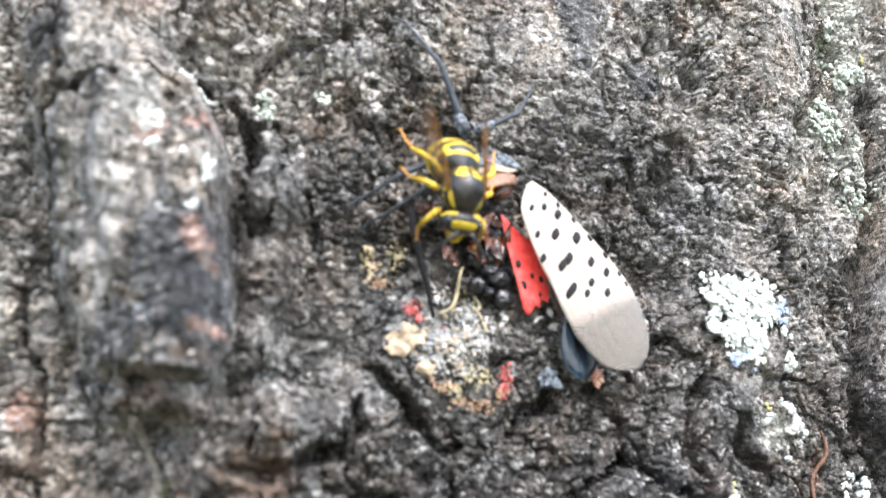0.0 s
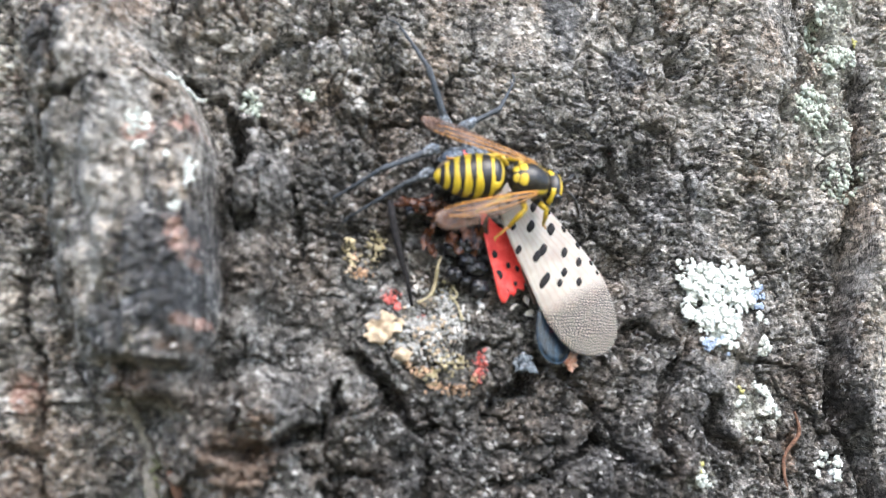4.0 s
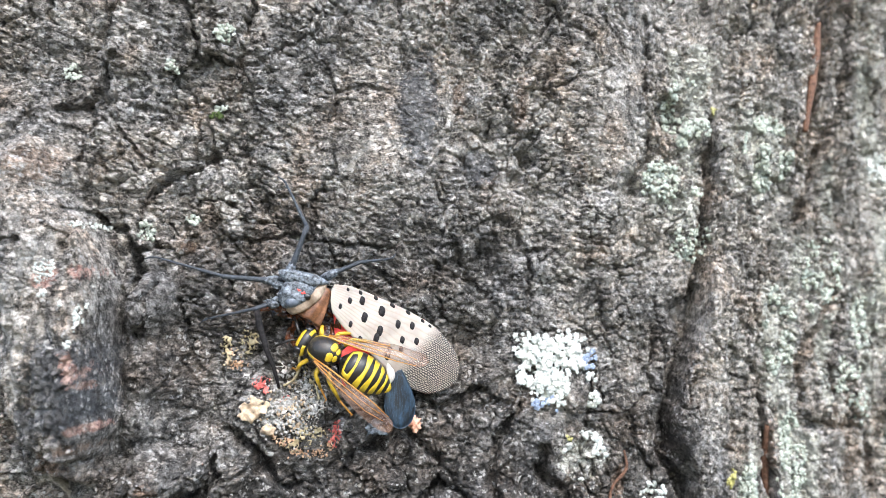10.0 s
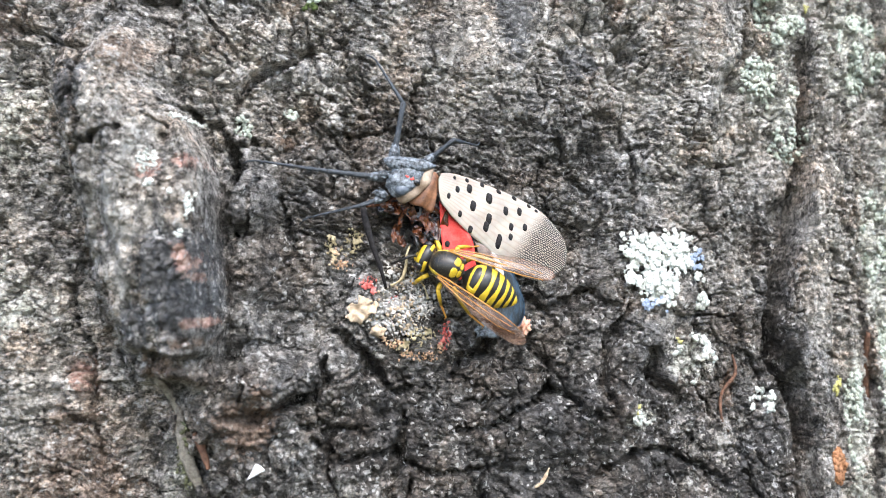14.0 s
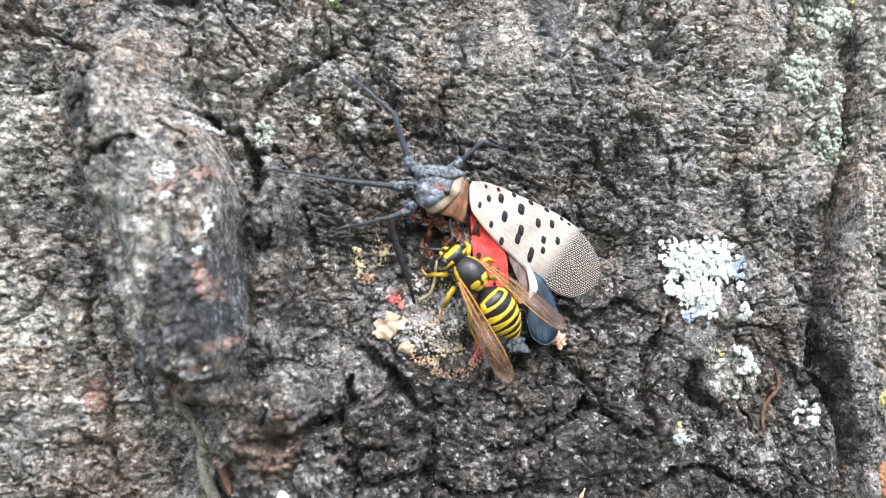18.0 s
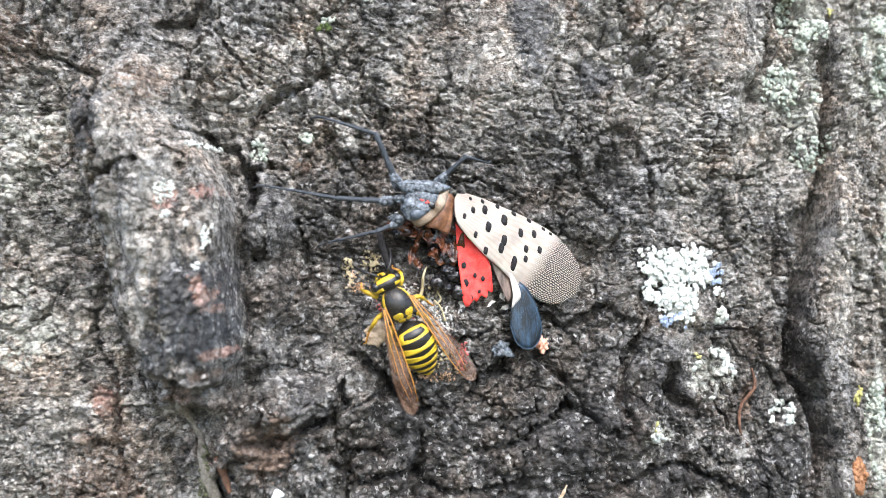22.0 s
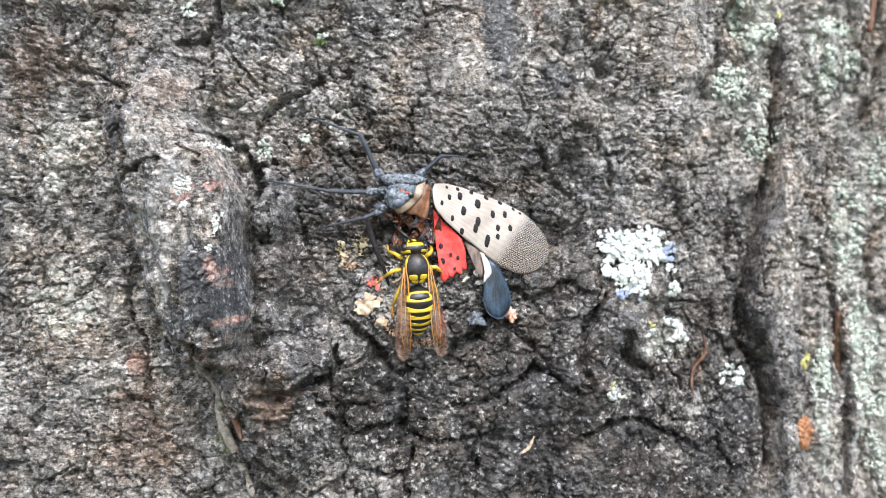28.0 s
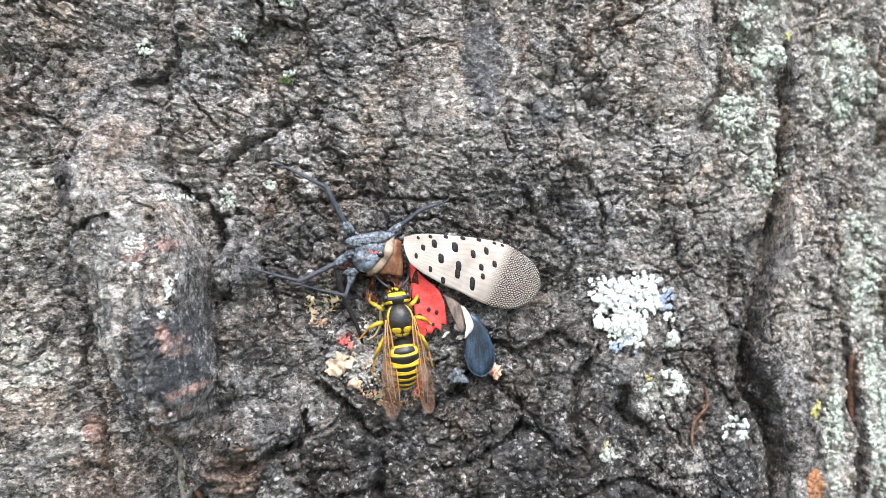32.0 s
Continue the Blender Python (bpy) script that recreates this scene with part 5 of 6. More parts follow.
    for material, n, name in ((WHITE, 26, "white_thread"), (STRAW, 14, "straw_thread"), (W_BLACK, 10, "dark_thread")):
        for _ in range(n):
            x, z = rnd.gauss(-1.8, 2.0), rnd.gauss(-8.2, 2.3)
            a, bend = rnd.uniform(0, 2 * math.pi), rnd.uniform(-1, 1)
            length = rnd.uniform(0.9, 2.4)
            pts = []
            for k in range(6):
                x, z, a = x + length / 5 * math.cos(a), z + length / 5 * math.sin(a), a + bend * 0.4
                pts.append((x, z))
            runs.append((material, name, pts, rnd.uniform(0.010, 0.022)))
    for material, name, pts, r in runs:
        line = smooth_line([(inv @ rest_on(x, z, -0.3 - 0.3 * rnd.random(), 0.3)).translation / MM for x, z in pts], 3)
        bm = bmesh.new()
        tube(bm, line, [r * rnd.uniform(0.6, 1.2) for _ in line], 5)
        part(name, bm, material, thing)


build_residue()
build_film(rosette, "crust", LICHEN, ((30.2, -3.8, 3.6, 3.3), (33.0, -3.4, 2.6, 1.8), (28.6, -2.2, 2.2, 2.2), (30.6, -7.0, 2.0, 1.8), (33.4, -1.8, 1.6, 1.4), (27.6, -5.0, 1.6, 1.6)), 0.9, 0.20, 0.7, 421, "crinkled white crust of the lichen")


def build_flake():
    """A loose white scale of lichen that is blown off the bark."""
    bm = bmesh.new()
    leaf_shape(bm, ((-1.0, -0.7), (-0.4, 0.0), (0.1, 0.75), (0.6, 0.6), (1.0, 0.0), (0.5, -0.2), (-0.2, -0.5)), lambda x, y: 0.15 * math.sin(2 * x + y), 0.14, 4)
    return tagged(link("lichen_flake", bm, PALE_FLAKE), "loose white flake of lichen lying on the bark", "flake")


flake = build_flake()


# ---- the dead lanternfly ----
FLY_X, FLY_Z = 2.2, 6.2


def on_fly(x, z, lift, heading=0.0, pitch=0.0, roll=0.0):
    """A pose in the lanternfly's space from a place on the trunk."""
    return pose((x - FLY_X) * 1.035 * MM, (z - FLY_Z) * MM, lift * MM) @ pose(0, 0, 0, 0, 0, heading) @ pose(0, 0, 0, 0, pitch, 0) @ pose(0, 0, 0, roll, 0, 0)


def fly_point(x, z, lift):
    return Vector(((x - FLY_X) * 1.035, z - FLY_Z, lift))


def arch(s, w):
    return 0.75 * math.cos((w + 1.4) / 4.3 * 1.2) - 0.02 * max(0.0, s - 14) ** 2 * 0.6 - 0.5


def build_forewing(fly):
    bm = bmesh.new()
    lead = ((0, 0.2), (1.5, 0.95), (3.6, 1.45), (6.1, 1.8), (8, 2.1), (10.6, 2.4), (13, 2.5), (14.8, 2.4), (16.2, 2.05), (17.8, 1.5), (19.1, 0.8), (20.0, 0.0), (20.5, -0.9), (20.7, -1.7))
    trail = ((0, -0.6), (0.7, -1.9), (1.5, -2.8), (3.5, -3.6), (5, -4.0), (7, -4.5), (9, -4.8), (11.6, -5.4), (14.1, -5.8), (16.4, -5.75), (18.1, -5.3), (19.4, -4.3), (20.3, -3.1), (20.7, -2.2))
    blade(bm, lead, trail, arch, 64, 22, 0.10)
    wing = part("forewing", bm, FOREWING, fly, "pinkish tan forewing with black spots and a netted grey tip")
    spots = ((2.7, -0.5, 0.26, 0.36), (4.1, 0.3, 0.34, 0.5), (7.0, 0.5, 0.42, 0.6), (5.4, -1.3, 0.36, 0.6), (4.3, -2.9, 0.22, 0.38), (8.0, -1.7, 0.36, 0.62), (8.1, -2.7, 0.34, 0.6), (9.7, 0.2, 0.32, 0.5), (11.5, 1.0, 0.30, 0.46),
             (11.2, -1.2, 0.30, 0.42), (11.7, -2.3, 0.27, 0.38), (10.5, -3.5, 0.34, 0.85), (6.4, -3.9, 0.28, 0.42), (13.0, -0.4, 0.30, 0.42), (2.0, -1.7, 0.2, 0.32), (1.8, 0.55, 0.18, 0.2), (3.4, 1.05, 0.24, 0.22), (5.5, 1.5, 0.28, 0.22),
             (7.9, 1.85, 0.34, 0.22), (10.2, 2.15, 0.32, 0.2), (12.5, 2.25, 0.26, 0.18), (13.7, 2.2, 0.22, 0.16))
    for n, (s, w, a, b) in enumerate(spots):
        bm = bmesh.new()
        k, top = 14, []
        a, b = 1.12 * a, 1.0 * b
        loop = [(a * (1 + 0.16 * noise.noise((q, n * 3.1, 0))) * math.cos(2 * math.pi * q / k), b * (1 + 0.16 * noise.noise((q, n * 3.1, 5))) * math.sin(2 * math.pi * q / k)) for q in range(k)]
        square = lambda v, r: math.copysign(r * abs(v / r) ** 0.7, v)
        loop = [(square(dx, a) - 0.3 * dy, square(dy, b)) for dx, dy in loop]
        mid = bm.verts.new((s, w, arch(s, w) + 0.085))
        ring = [bm.verts.new((s + dx, w + dy, arch(s + dx, w + dy) + 0.08)) for dx, dy in loop]
        low = [bm.verts.new((s + dx, w + dy, arch(s + dx, w + dy) + 0.04)) for dx, dy in loop]
        for q in range(k):
            o = (q + 1) % k
            bm.faces.new((ring[q], ring[o], mid)), bm.faces.new((low[q], low[o], ring[o], ring[q]))
        part("black_spot", bm, SPOT, wing)
    return wing


def build_hindwing(fly):
    up = lambda x, y: 2.9 + 0.25 * math.sin(x * 1.1 + y * 0.6) - 0.04 * abs(y + 4)
    place = lambda *pts: [tuple(fly_point(x, z, 0)[:2]) for x, z in pts]
    bm = bmesh.new()
    leaf_shape(bm, place((2.7, 3.2), (4.3, 1.2), (6.0, -0.3), (6.8, -1.9), (7.1, -3.6), (7.2, -5.0), (6.7, -4.9), (6.5, -5.7), (5.8, -5.4), (5.2, -6.1), (4.8, -5.9), (4.1, -6.7), (3.6, -6.0), (3.2, -3.4), (2.9, -1.0)), up, 0.10, 6)
    bmesh.ops.translate(bm, vec=(-0.85, 0, 0), verts=bm.verts)
    red = part("red_hindwing", bm, RED, fly, "scarlet torn hindwing with black spots")
    hinge = fly_point(1.9, 3.2, 0)
    for x, z, r in ((3.8, -3.9, 0.50), (5.0, -3.0, 0.30), (4.4, -5.7, 0.42), (3.6, -1.8, 0.40), (6.0, -3.4, 0.32), (5.5, -4.9, 0.24)):
        bm = bmesh.new()
        c = fly_point(x - 0.82, z, 0)
        k = 12
        mid = bm.verts.new((c.x, c.y, up(c.x, c.y) + 0.08))
        ring = [bm.verts.new((c.x + r * 0.8 * math.cos(6.283 * q / k), c.y + r * math.sin(6.283 * q / k), up(c.x + r * math.cos(6.283 * q / k), c.y + r * math.sin(6.283 * q / k)) + 0.075)) for q in range(k)]
        low = [bm.verts.new((v.co.x, v.co.y, v.co.z - 0.05)) for v in ring]
        for q in range(k):
            o = (q + 1) % k
            bm.faces.new((ring[q], ring[o], mid)), bm.faces.new((low[q], low[o], ring[o], ring[q]))
        part("black_spot", bm, SPOT, red)
    up2 = lambda x, y: 2.35 + 0.2 * math.sin(x * 1.6) - 0.05 * (y + 9)
    bm = bmesh.new()
    leaf_shape(bm, place((6.1, -1.2), (7.4, -1.9), (8.6, -3.0), (8.9, -5.0), (8.3, -6.2), (7.6, -5.0), (6.9, -3.4)), up2, 0.10, 5)
    swing = ((0, 10), (8, 9), (9, 6), (10, 3), (12, 0), (32, 0))
    red_rows = [(t, Matrix.Translation(hinge * MM) @ pose(0, 0, 0, 0, 0, a) @ Matrix.Translation(-hinge * MM)) for t, a in swing]
    part("smoky_wing_band", bm, SMOKY, fly, "smoky brown band of the hindwing")
    bm = bmesh.new()
    leaf_shape(bm, place((8.2, -2.6), (8.8, -3.0), (9.5, -4.2), (9.8, -5.4), (9.3, -6.3), (8.6, -6.9), (8.9, -6.0), (8.7, -4.6)), lambda x, y: 2.62 + 0.10 * math.sin(5 * x + 2 * y), 0.04, 4)
    part("white_wing_band", bm, WHITE_WING, fly, "white streak of the hindwing")
    up3 = lambda x, y: 2.1 + 0.35 * math.cos((x - 8.6) * 0.9)
    bm = bmesh.new()
    leaf_shape(bm, place((9.4, -3.6), (10.6, -4.6), (11.6, -6.3), (12.4, -8.2), (12.6, -9.9), (11.9, -11.4), (10.6, -11.9), (9.3, -11.0), (8.7, -9.0), (8.9, -6.2)), up3, 0.14, 6)
    tip = part("dark_wing_tip", bm, BLUE, fly, "blue-black iridescent tip of the hindwing")
    rim = smooth_line([(*q, up3(*q) + 0.03) for q in place((9.4, -3.6), (10.6, -4.6), (11.6, -6.3), (12.4, -8.2), (12.6, -9.9), (11.9, -11.4), (10.6, -11.9), (9.3, -11.0), (8.7, -9.0))], 4)
    bm = bmesh.new()
    tube(bm, rim, [0.055] * len(rim), 6)
    part("rim", bm, BLUE_RIM, tip, "pale blue-grey wing rim")
    for k in range(9):
        bm = bmesh.new()
        x0, x1 = 9.3 + 0.18 * k, 8.95 + 0.42 * k
        pts = [Vector((*fly_point(x, z, 0)[:2], 0)) for x, z in ((x0, -4.6 - 0.08 * k), ((x0 + x1) / 2 + 0.15, -7.6), (x1, -11.0 + 0.10 * abs(k - 3)))]
        pts = smooth_line([(p.x, p.y, up3(p.x, p.y) + 0.07) for p in pts], 5)
        tube(bm, pts, [0.018] * len(pts), 5)
        part("vein", bm, BLUE_RIM, tip)
    return red, red_rows


def build_leg(fly, name, upper, lower, r=0.36):
    """A thigh with its shin as a part on it; both lie along local x."""
    bm = bmesh.new()
    tube(bm, [(-0.3, 0, 0), (0.3, 0, 0), (upper * 0.35, 0, 0.05), (upper * 0.8, 0, 0.02), (upper, 0, 0), (upper + 0.25, 0, 0)], [r * 1.5, r * 1.35, r * 1.15, r * 0.95, r * 1.05, r * 0.5], 9)
    leg = part(name, bm, LEG_DARK, fly)
    bm = bmesh.new()
    n = 9
    tube(bm, [(lower * k / n, 0, 0.10 * math.sin(3 * k / n)) for k in range(n + 1)], [r * (0.82 - 0.45 * k / n) for k in range(n + 1)], 8)
    for k in (2, 4, 6, 8):
        tube(bm, [(lower * k / n, 0, 0), (lower * k / n + 0.35, 0.42 * (-1) ** k, 0.1)], [0.09, 0.02], 5)
    tube(bm, [(lower, 0, 0.03), (lower + 0.7, 0.15, -0.1), (lower + 1.4, 0.55, -0.25)], [r * 0.42, r * 0.36, r * 0.2], 7)
    shin = part("shin", bm, LEG_DARK, leg)
    bm = bmesh.new()
    ellipsoid(bm, (0.5, 0, 0.1), (1.15, r * 1.9, r * 1.8), 14, 10, None, 0.25, 1.6)
    part("hip", bm, CHITIN, leg, "pale blue-grey hip of the leg")
    shin.location.x = upper * MM
    return leg, shin


def build_fly():
    fly = tagged(new("lanternfly"), "dead torn lanternfly with spotted tan forewing and scarlet hindwing", "insect")
    fly.matrix_basis = on_bark(FLY_X, FLY_Z, 0)
    wing = build_forewing(fly)
    red = build_hindwing(fly)
    bm = bmesh.new()
    leaf_shape(bm, ((-0.6, -0.9), (0.4, -1.3), (1.1, 0.2), (2.5, 1.6), (2.7, 2.6), (1.4, 2.9), (0.1, 3.4), (-0.3, 1.7)), lambda x, y: 1.0 - 0.14 * (x - 1.0) ** 2 - 0.06 * (y - 1) ** 2 + 0.16 * math.sin(3.1 * x - 1.2 * y), 0.3, 7)
    body = part("thorax", bm, BROWN, fly, "orange-brown torn thorax plate")
    bm = bmesh.new()
    ellipsoid(bm, (2.4, 0.2, -0.5), (2.9, 1.9, 1.2), 24, 16, None, 0.12, 1.2)
    part("underside", bm, AMBER, body, "dark amber underside")
    bm = bmesh.new()
    leaf_shape(bm, ((0.3, -1.7), (1.4, -1.2), (2.0, 0.0), (3.0, 1.2), (4.5, 1.9), (3.7, 2.7), (2.5, 2.1), (1.3, 0.9), (0.6, -0.3)), lambda x, y: 1.35 - 0.05 * (x - 2) ** 2 - 0.08 * y * y + 0.12 * math.sin(2.6 * y + x), 0.35, 5)
    part("collar", bm, BEIGE, body, "beige curved collar shield")
    bm = bmesh.new()
    leaf_shape(bm, ((1.3, -1.2), (3.2, -1.5), (5.1, -1.1), (5.6, 0.5), (5.2, 1.8), (4.2, 2.1), (2.9, 1.2), (1.9, 0.0)), lambda x, y: 1.5 - 0.10 * (x - 3.4) ** 2 - 0.13 * y * y + 0.10 * math.cos(3.4 * y + x), 0.5, 6)
    ellipsoid(bm, (4.2, 0.2, 0.5), (1.5, 1.6, 0.9), 22, 14, None, 0.12)
    head = part("head", bm, CHITIN, body, "blue-grey dusty head")
    bm = bmesh.new()
    leaf_shape(bm, ((6.4, -2.1), (5.4, -2.5), (3.5, -2.6), (1.6, -2.5), (0.2, -1.9), (1.4, -1.3), (2.4, -1.0), (4.8, -0.9), (6.0, -1.4)), lambda x, y: 1.45 - 0.03 * (x - 3) ** 2 - 0.5 * (y + 1.7) ** 2 + 0.10 * math.sin(5 * x + 3 * y), 0.5, 6)
    for dy in (-0.35, 0.25):
        line = smooth_line([(5.8, -1.9 + dy * 0.6, 1.45), (4.4, -1.8 + dy, 1.6), (2.4, -1.7 + dy, 1.6), (1.0, -1.8 + dy * 0.5, 1.4)], 5)
        tube(bm, line, [0.06 + 0.04 * noise.noise((k, dy, 0)) for k in range(len(line))], 6)
    part("brow", bm, CHITIN, body, "glossy wrinkled blue-grey brow")
    bm = bmesh.new()
    ellipsoid(bm, (3.9, 1.15, 1.25), (0.95, 0.72, 0.55), 20, 12, Euler((0, 0, radians(35))).to_matrix().to_4x4(), 0.06)
    part("eye", bm, EYE, body, "large smooth blue-grey eye")
    bm = bmesh.new()
    ellipsoid(bm, (2.4, 0.2, 1.45), (0.5, 0.45, 0.3), 14, 9, None, 0.15)
    part("eye_hollow", bm, BLACK, body)
    for x, y, z in ((3.5, -0.35, 1.5), (3.0, -0.1, 1.5)):
        bm = bmesh.new()
        ellipsoid(bm, (x, y, z), (0.34, 0.24, 0.22), 12, 8, None, 0.25)
        part("antenna_base", bm, RED, body, "small orange-red antenna base")
    rnd = random.Random(9)
    for cx, cy, w in ((6.1, -0.4, 0.9), (6.4, 1.9, 0.8)):
        bm = bmesh.new()
        ellipsoid(bm, (cx - 0.3, cy, 0.4), (w, 0.5, 0.5), 14, 10, None, 0.2)
        for _ in range(12):
            a = Vector((cx + rnd.uniform(-0.7, 0.3), cy + rnd.uniform(-0.5, 0.5), 0.7))
            tube(bm, [a, a + Vector((rnd.uniform(0.2, 0.8), rnd.uniform(-0.4, 0.4), rnd.uniform(0, 0.3)))], [0.11, 0.03], 5)
        part("mouthpart", bm, CHITIN, body, "frayed blue-grey mouthpart")

    # what is left of the abdomen: jagged amber shards over wet black lumps
    def shard(x, z, up, w, h, turn, tip, material, label):
        bm, k, rings = bmesh.new(), 11, 4
        rim = [(w * rnd.uniform(0.45, 1.15) * math.cos(6.283 * n / k), h * rnd.uniform(0.45, 1.15) * math.sin(6.283 * n / k)) for n in range(k)]
        seed = rnd.uniform(0, 50)
        crease = lambda a, b: 0.5 * noise.noise((a * 1.3, b * 0.9, seed)) + 0.25 * noise.noise((a * 3, b * 3, seed))
        sheets = []
        for off in (0.06, -0.06):
            mid = bm.verts.new((0, 0, crease(0, 0) + off))
            sheets.append((mid, [[bm.verts.new((q[0] * s / rings, q[1] * s / rings, crease(q[0] * s / rings, q[1] * s / rings) + off)) for q in rim] for s in range(1, rings + 1)]))
        for mid, loops in sheets:
            for n in range(k):
                o = (n + 1) % k
                bm.faces.new((loops[0][n], loops[0][o], mid))
                for a, b in zip(loops, loops[1:]):
                    bm.faces.new((b[n], b[o], a[o], a[n]))
        for n in range(k):
            o = (n + 1) % k
            bm.faces.new((sheets[0][1][-1][n], sheets[0][1][-1][o], sheets[1][1][-1][o], sheets[1][1][-1][n]))
        bmesh.ops.transform(bm, matrix=Matrix.Translation(fly_point(x, z, up)) @ pose(0, 0, 0, tip, rnd.uniform(-25, 25), turn), verts=bm.verts)
        ob = link("abdomen_shard", bm, material, fly, label, False)
        return ob

    for x, z, up, r in ((-2.0, 2.2, 1.1, 1.3), (0.3, 1.6, 1.2, 1.5), (1.4, -0.8, 1.2, 1.3), (-4.0, 2.0, 0.9, 0.9), (2.2, 1.4, 1.0, 1.1), (0.2, -1.2, 0.8, 1.0)):
        bm = bmesh.new()
        ellipsoid(bm, fly_point(x, z, up + 0.5), (r * 1.15, r * 0.95, r * 0.7), 18, 12, None, 0.4, 1.8)
        part("abdomen_lump", bm, BLACK, fly, "wet dark lump of the abdomen")
    for x, z, r, q in ((-0.1, -3.9, 0.85, 0.8), (2.1, -3.1, 1.15, 0.75), (2.5, -5.0, 1.0, 1.0), (1.2, -2.4, 0.9, 0.7), (1.0, -4.4, 0.6, 0.5)):
        bm = bmesh.new()
        ellipsoid(bm, fly_point(x, z, 2.0), (r, q, 0.8), 20, 13, None, 0.2, 1.8)
        part("abdomen_lump", bm, BLACK, fly, "glossy black lump of the abdomen")
    for x, z, up, w, h, turn in ((-2.5, 0.8, 1.9, 0.5, 1.4, 5), (-4.6, 3.0, 2.0, 1.7, 0.5, 8), (-3.4, 2.4, 2.2, 1.2, 0.8, -10), (-1.2, 1.4, 2.2, 0.7, 1.3, 10), (0.2, 1.2, 2.4, 0.8, 1.4, -12), (1.3, 0.2, 2.2, 0.6, 1.3, 8), (-1.9, 2.6, 2.3, 1.2, 0.6, 12),
                                 (-0.2, -0.6, 1.8, 0.6, 1.0, 20), (1.6, -1.4, 2.0, 0.6, 1.0, -15), (-3.0, -0.6, 1.2, 0.4, 0.9, -8), (2.5, 0.6, 2.2, 0.5, 1.5, 3), (0.9, 2.4, 2.4, 1.1, 0.7, -20), (-5.6, 2.6, 1.6, 0.9, 0.35, 15), (-2.2, -1.4, 1.1, 0.35, 0.7, 10)):
        shard(x, z, up + 0.4, rnd.uniform(1.0, 1.7) * w, rnd.uniform(1.0, 1.7) * h, turn, rnd.uniform(-35, 35), AMBER, "jagged amber shard of the abdomen")
    for x, z, w, h in ((1.6, -7.0, 0.9, 0.5), (3.1, -6.4, 0.8, 0.6), (2.8, -7.4, 0.6, 0.35), (6.6, -6.4, 0.7, 0.3), (8.3, -6.9, 0.6, 0.4), (8.0, -5.6, 0.35, 0.7)):
        shard(x, z, 1.2, w, h, rnd.uniform(0, 90), 0, WHITE_WING, "pale frayed shred of membrane")
    legs = [build_leg(fly, "leg", 6.3, 6.6, 0.31), build_leg(fly, "leg", 4.4, 5.0, 0.27), build_leg(fly, "leg", 6.4, 8.4, 0.28), build_leg(fly, "leg", 3.2, 6.4, 0.26)]
    bm = bmesh.new()
    tube(bm, [fly_point(*p) for p in ((-7.0, 2.6, 2.6), (-6.6, 0.6, 2.5), (-5.6, -2.4, 2.0), (-4.6, -4.6, 1.4), (-3.8, -7.2, 1.0))], [0.34, 0.4, 0.32, 0.26, 0.16], 8)
    part("leg", bm, SPOT, fly, "black broken leg")
    return fly, wing, body, legs, red


# ---- the wasp: local x forward, z up ----
def shell(bm, point, u0, u1, p0, p1, nu=6, npz=12, lift=1.018):
    """A thin marking on a rounded body: point(u, angle, scale); u0 and u1 may depend on the angle."""
    top, low = [], []
    for i in range(npz + 1):
        a = p0 + (p1 - p0) * i / npz
        b0, b1 = (v(a) if callable(v) else v for v in (u0, u1))
        top.append([bm.verts.new(point(b0 + (b1 - b0) * j / nu, a, lift if 0 < j < nu and 0 < i < npz else 1.006)) for j in range(nu + 1)])
        low.append([bm.verts.new(point(b0 + (b1 - b0) * j / nu, a, 0.985)) for j in range(nu + 1)])
    for i in range(npz):
        for j in range(nu):
            bm.faces.new((top[i][j], top[i][j + 1], top[i + 1][j + 1], top[i + 1][j]))
    for i in range(npz):
        for j in (0, nu):
            bm.faces.new((top[i][j], low[i][j], low[i + 1][j], top[i + 1][j]))
    for j in range(nu):
        for i in (0, npz):
            bm.faces.new((top[i][j], low[i][j], low[i][j + 1], top[i][j + 1]))


def round_body(c, r):
    """Points on an ellipsoid by the share along x and the angle from its top."""
    def point(u, a, k):
        w = math.sqrt(max(0.0, 1 - u * u))
        return (c[0] + k * r[0] * u, c[1] + k * r[1] * w * math.sin(a), c[2] + k * r[2] * w * math.cos(a))
    return point


def gaster(u, a, k):
    """Points on the abdomen, u from its waist to its tip."""
    r = np.interp(u, (0, 0.04, 0.10, 0.18, 0.30, 0.45, 0.60, 0.75, 0.88, 0.96, 1.0), (0.32, 0.76, 1.48, 1.95, 2.20, 2.22, 2.06, 1.66, 1.05, 0.50, 0.06))
    ring = 1 - 0.035 * (0.5 + 0.5 * math.cos(2 * math.pi * (u - 0.08) / 0.165)) ** 8
    return (-7.2 * u, k * ring * r * math.sin(a), k * ring * 0.9 * r * math.cos(a) - 0.55 * u * u)


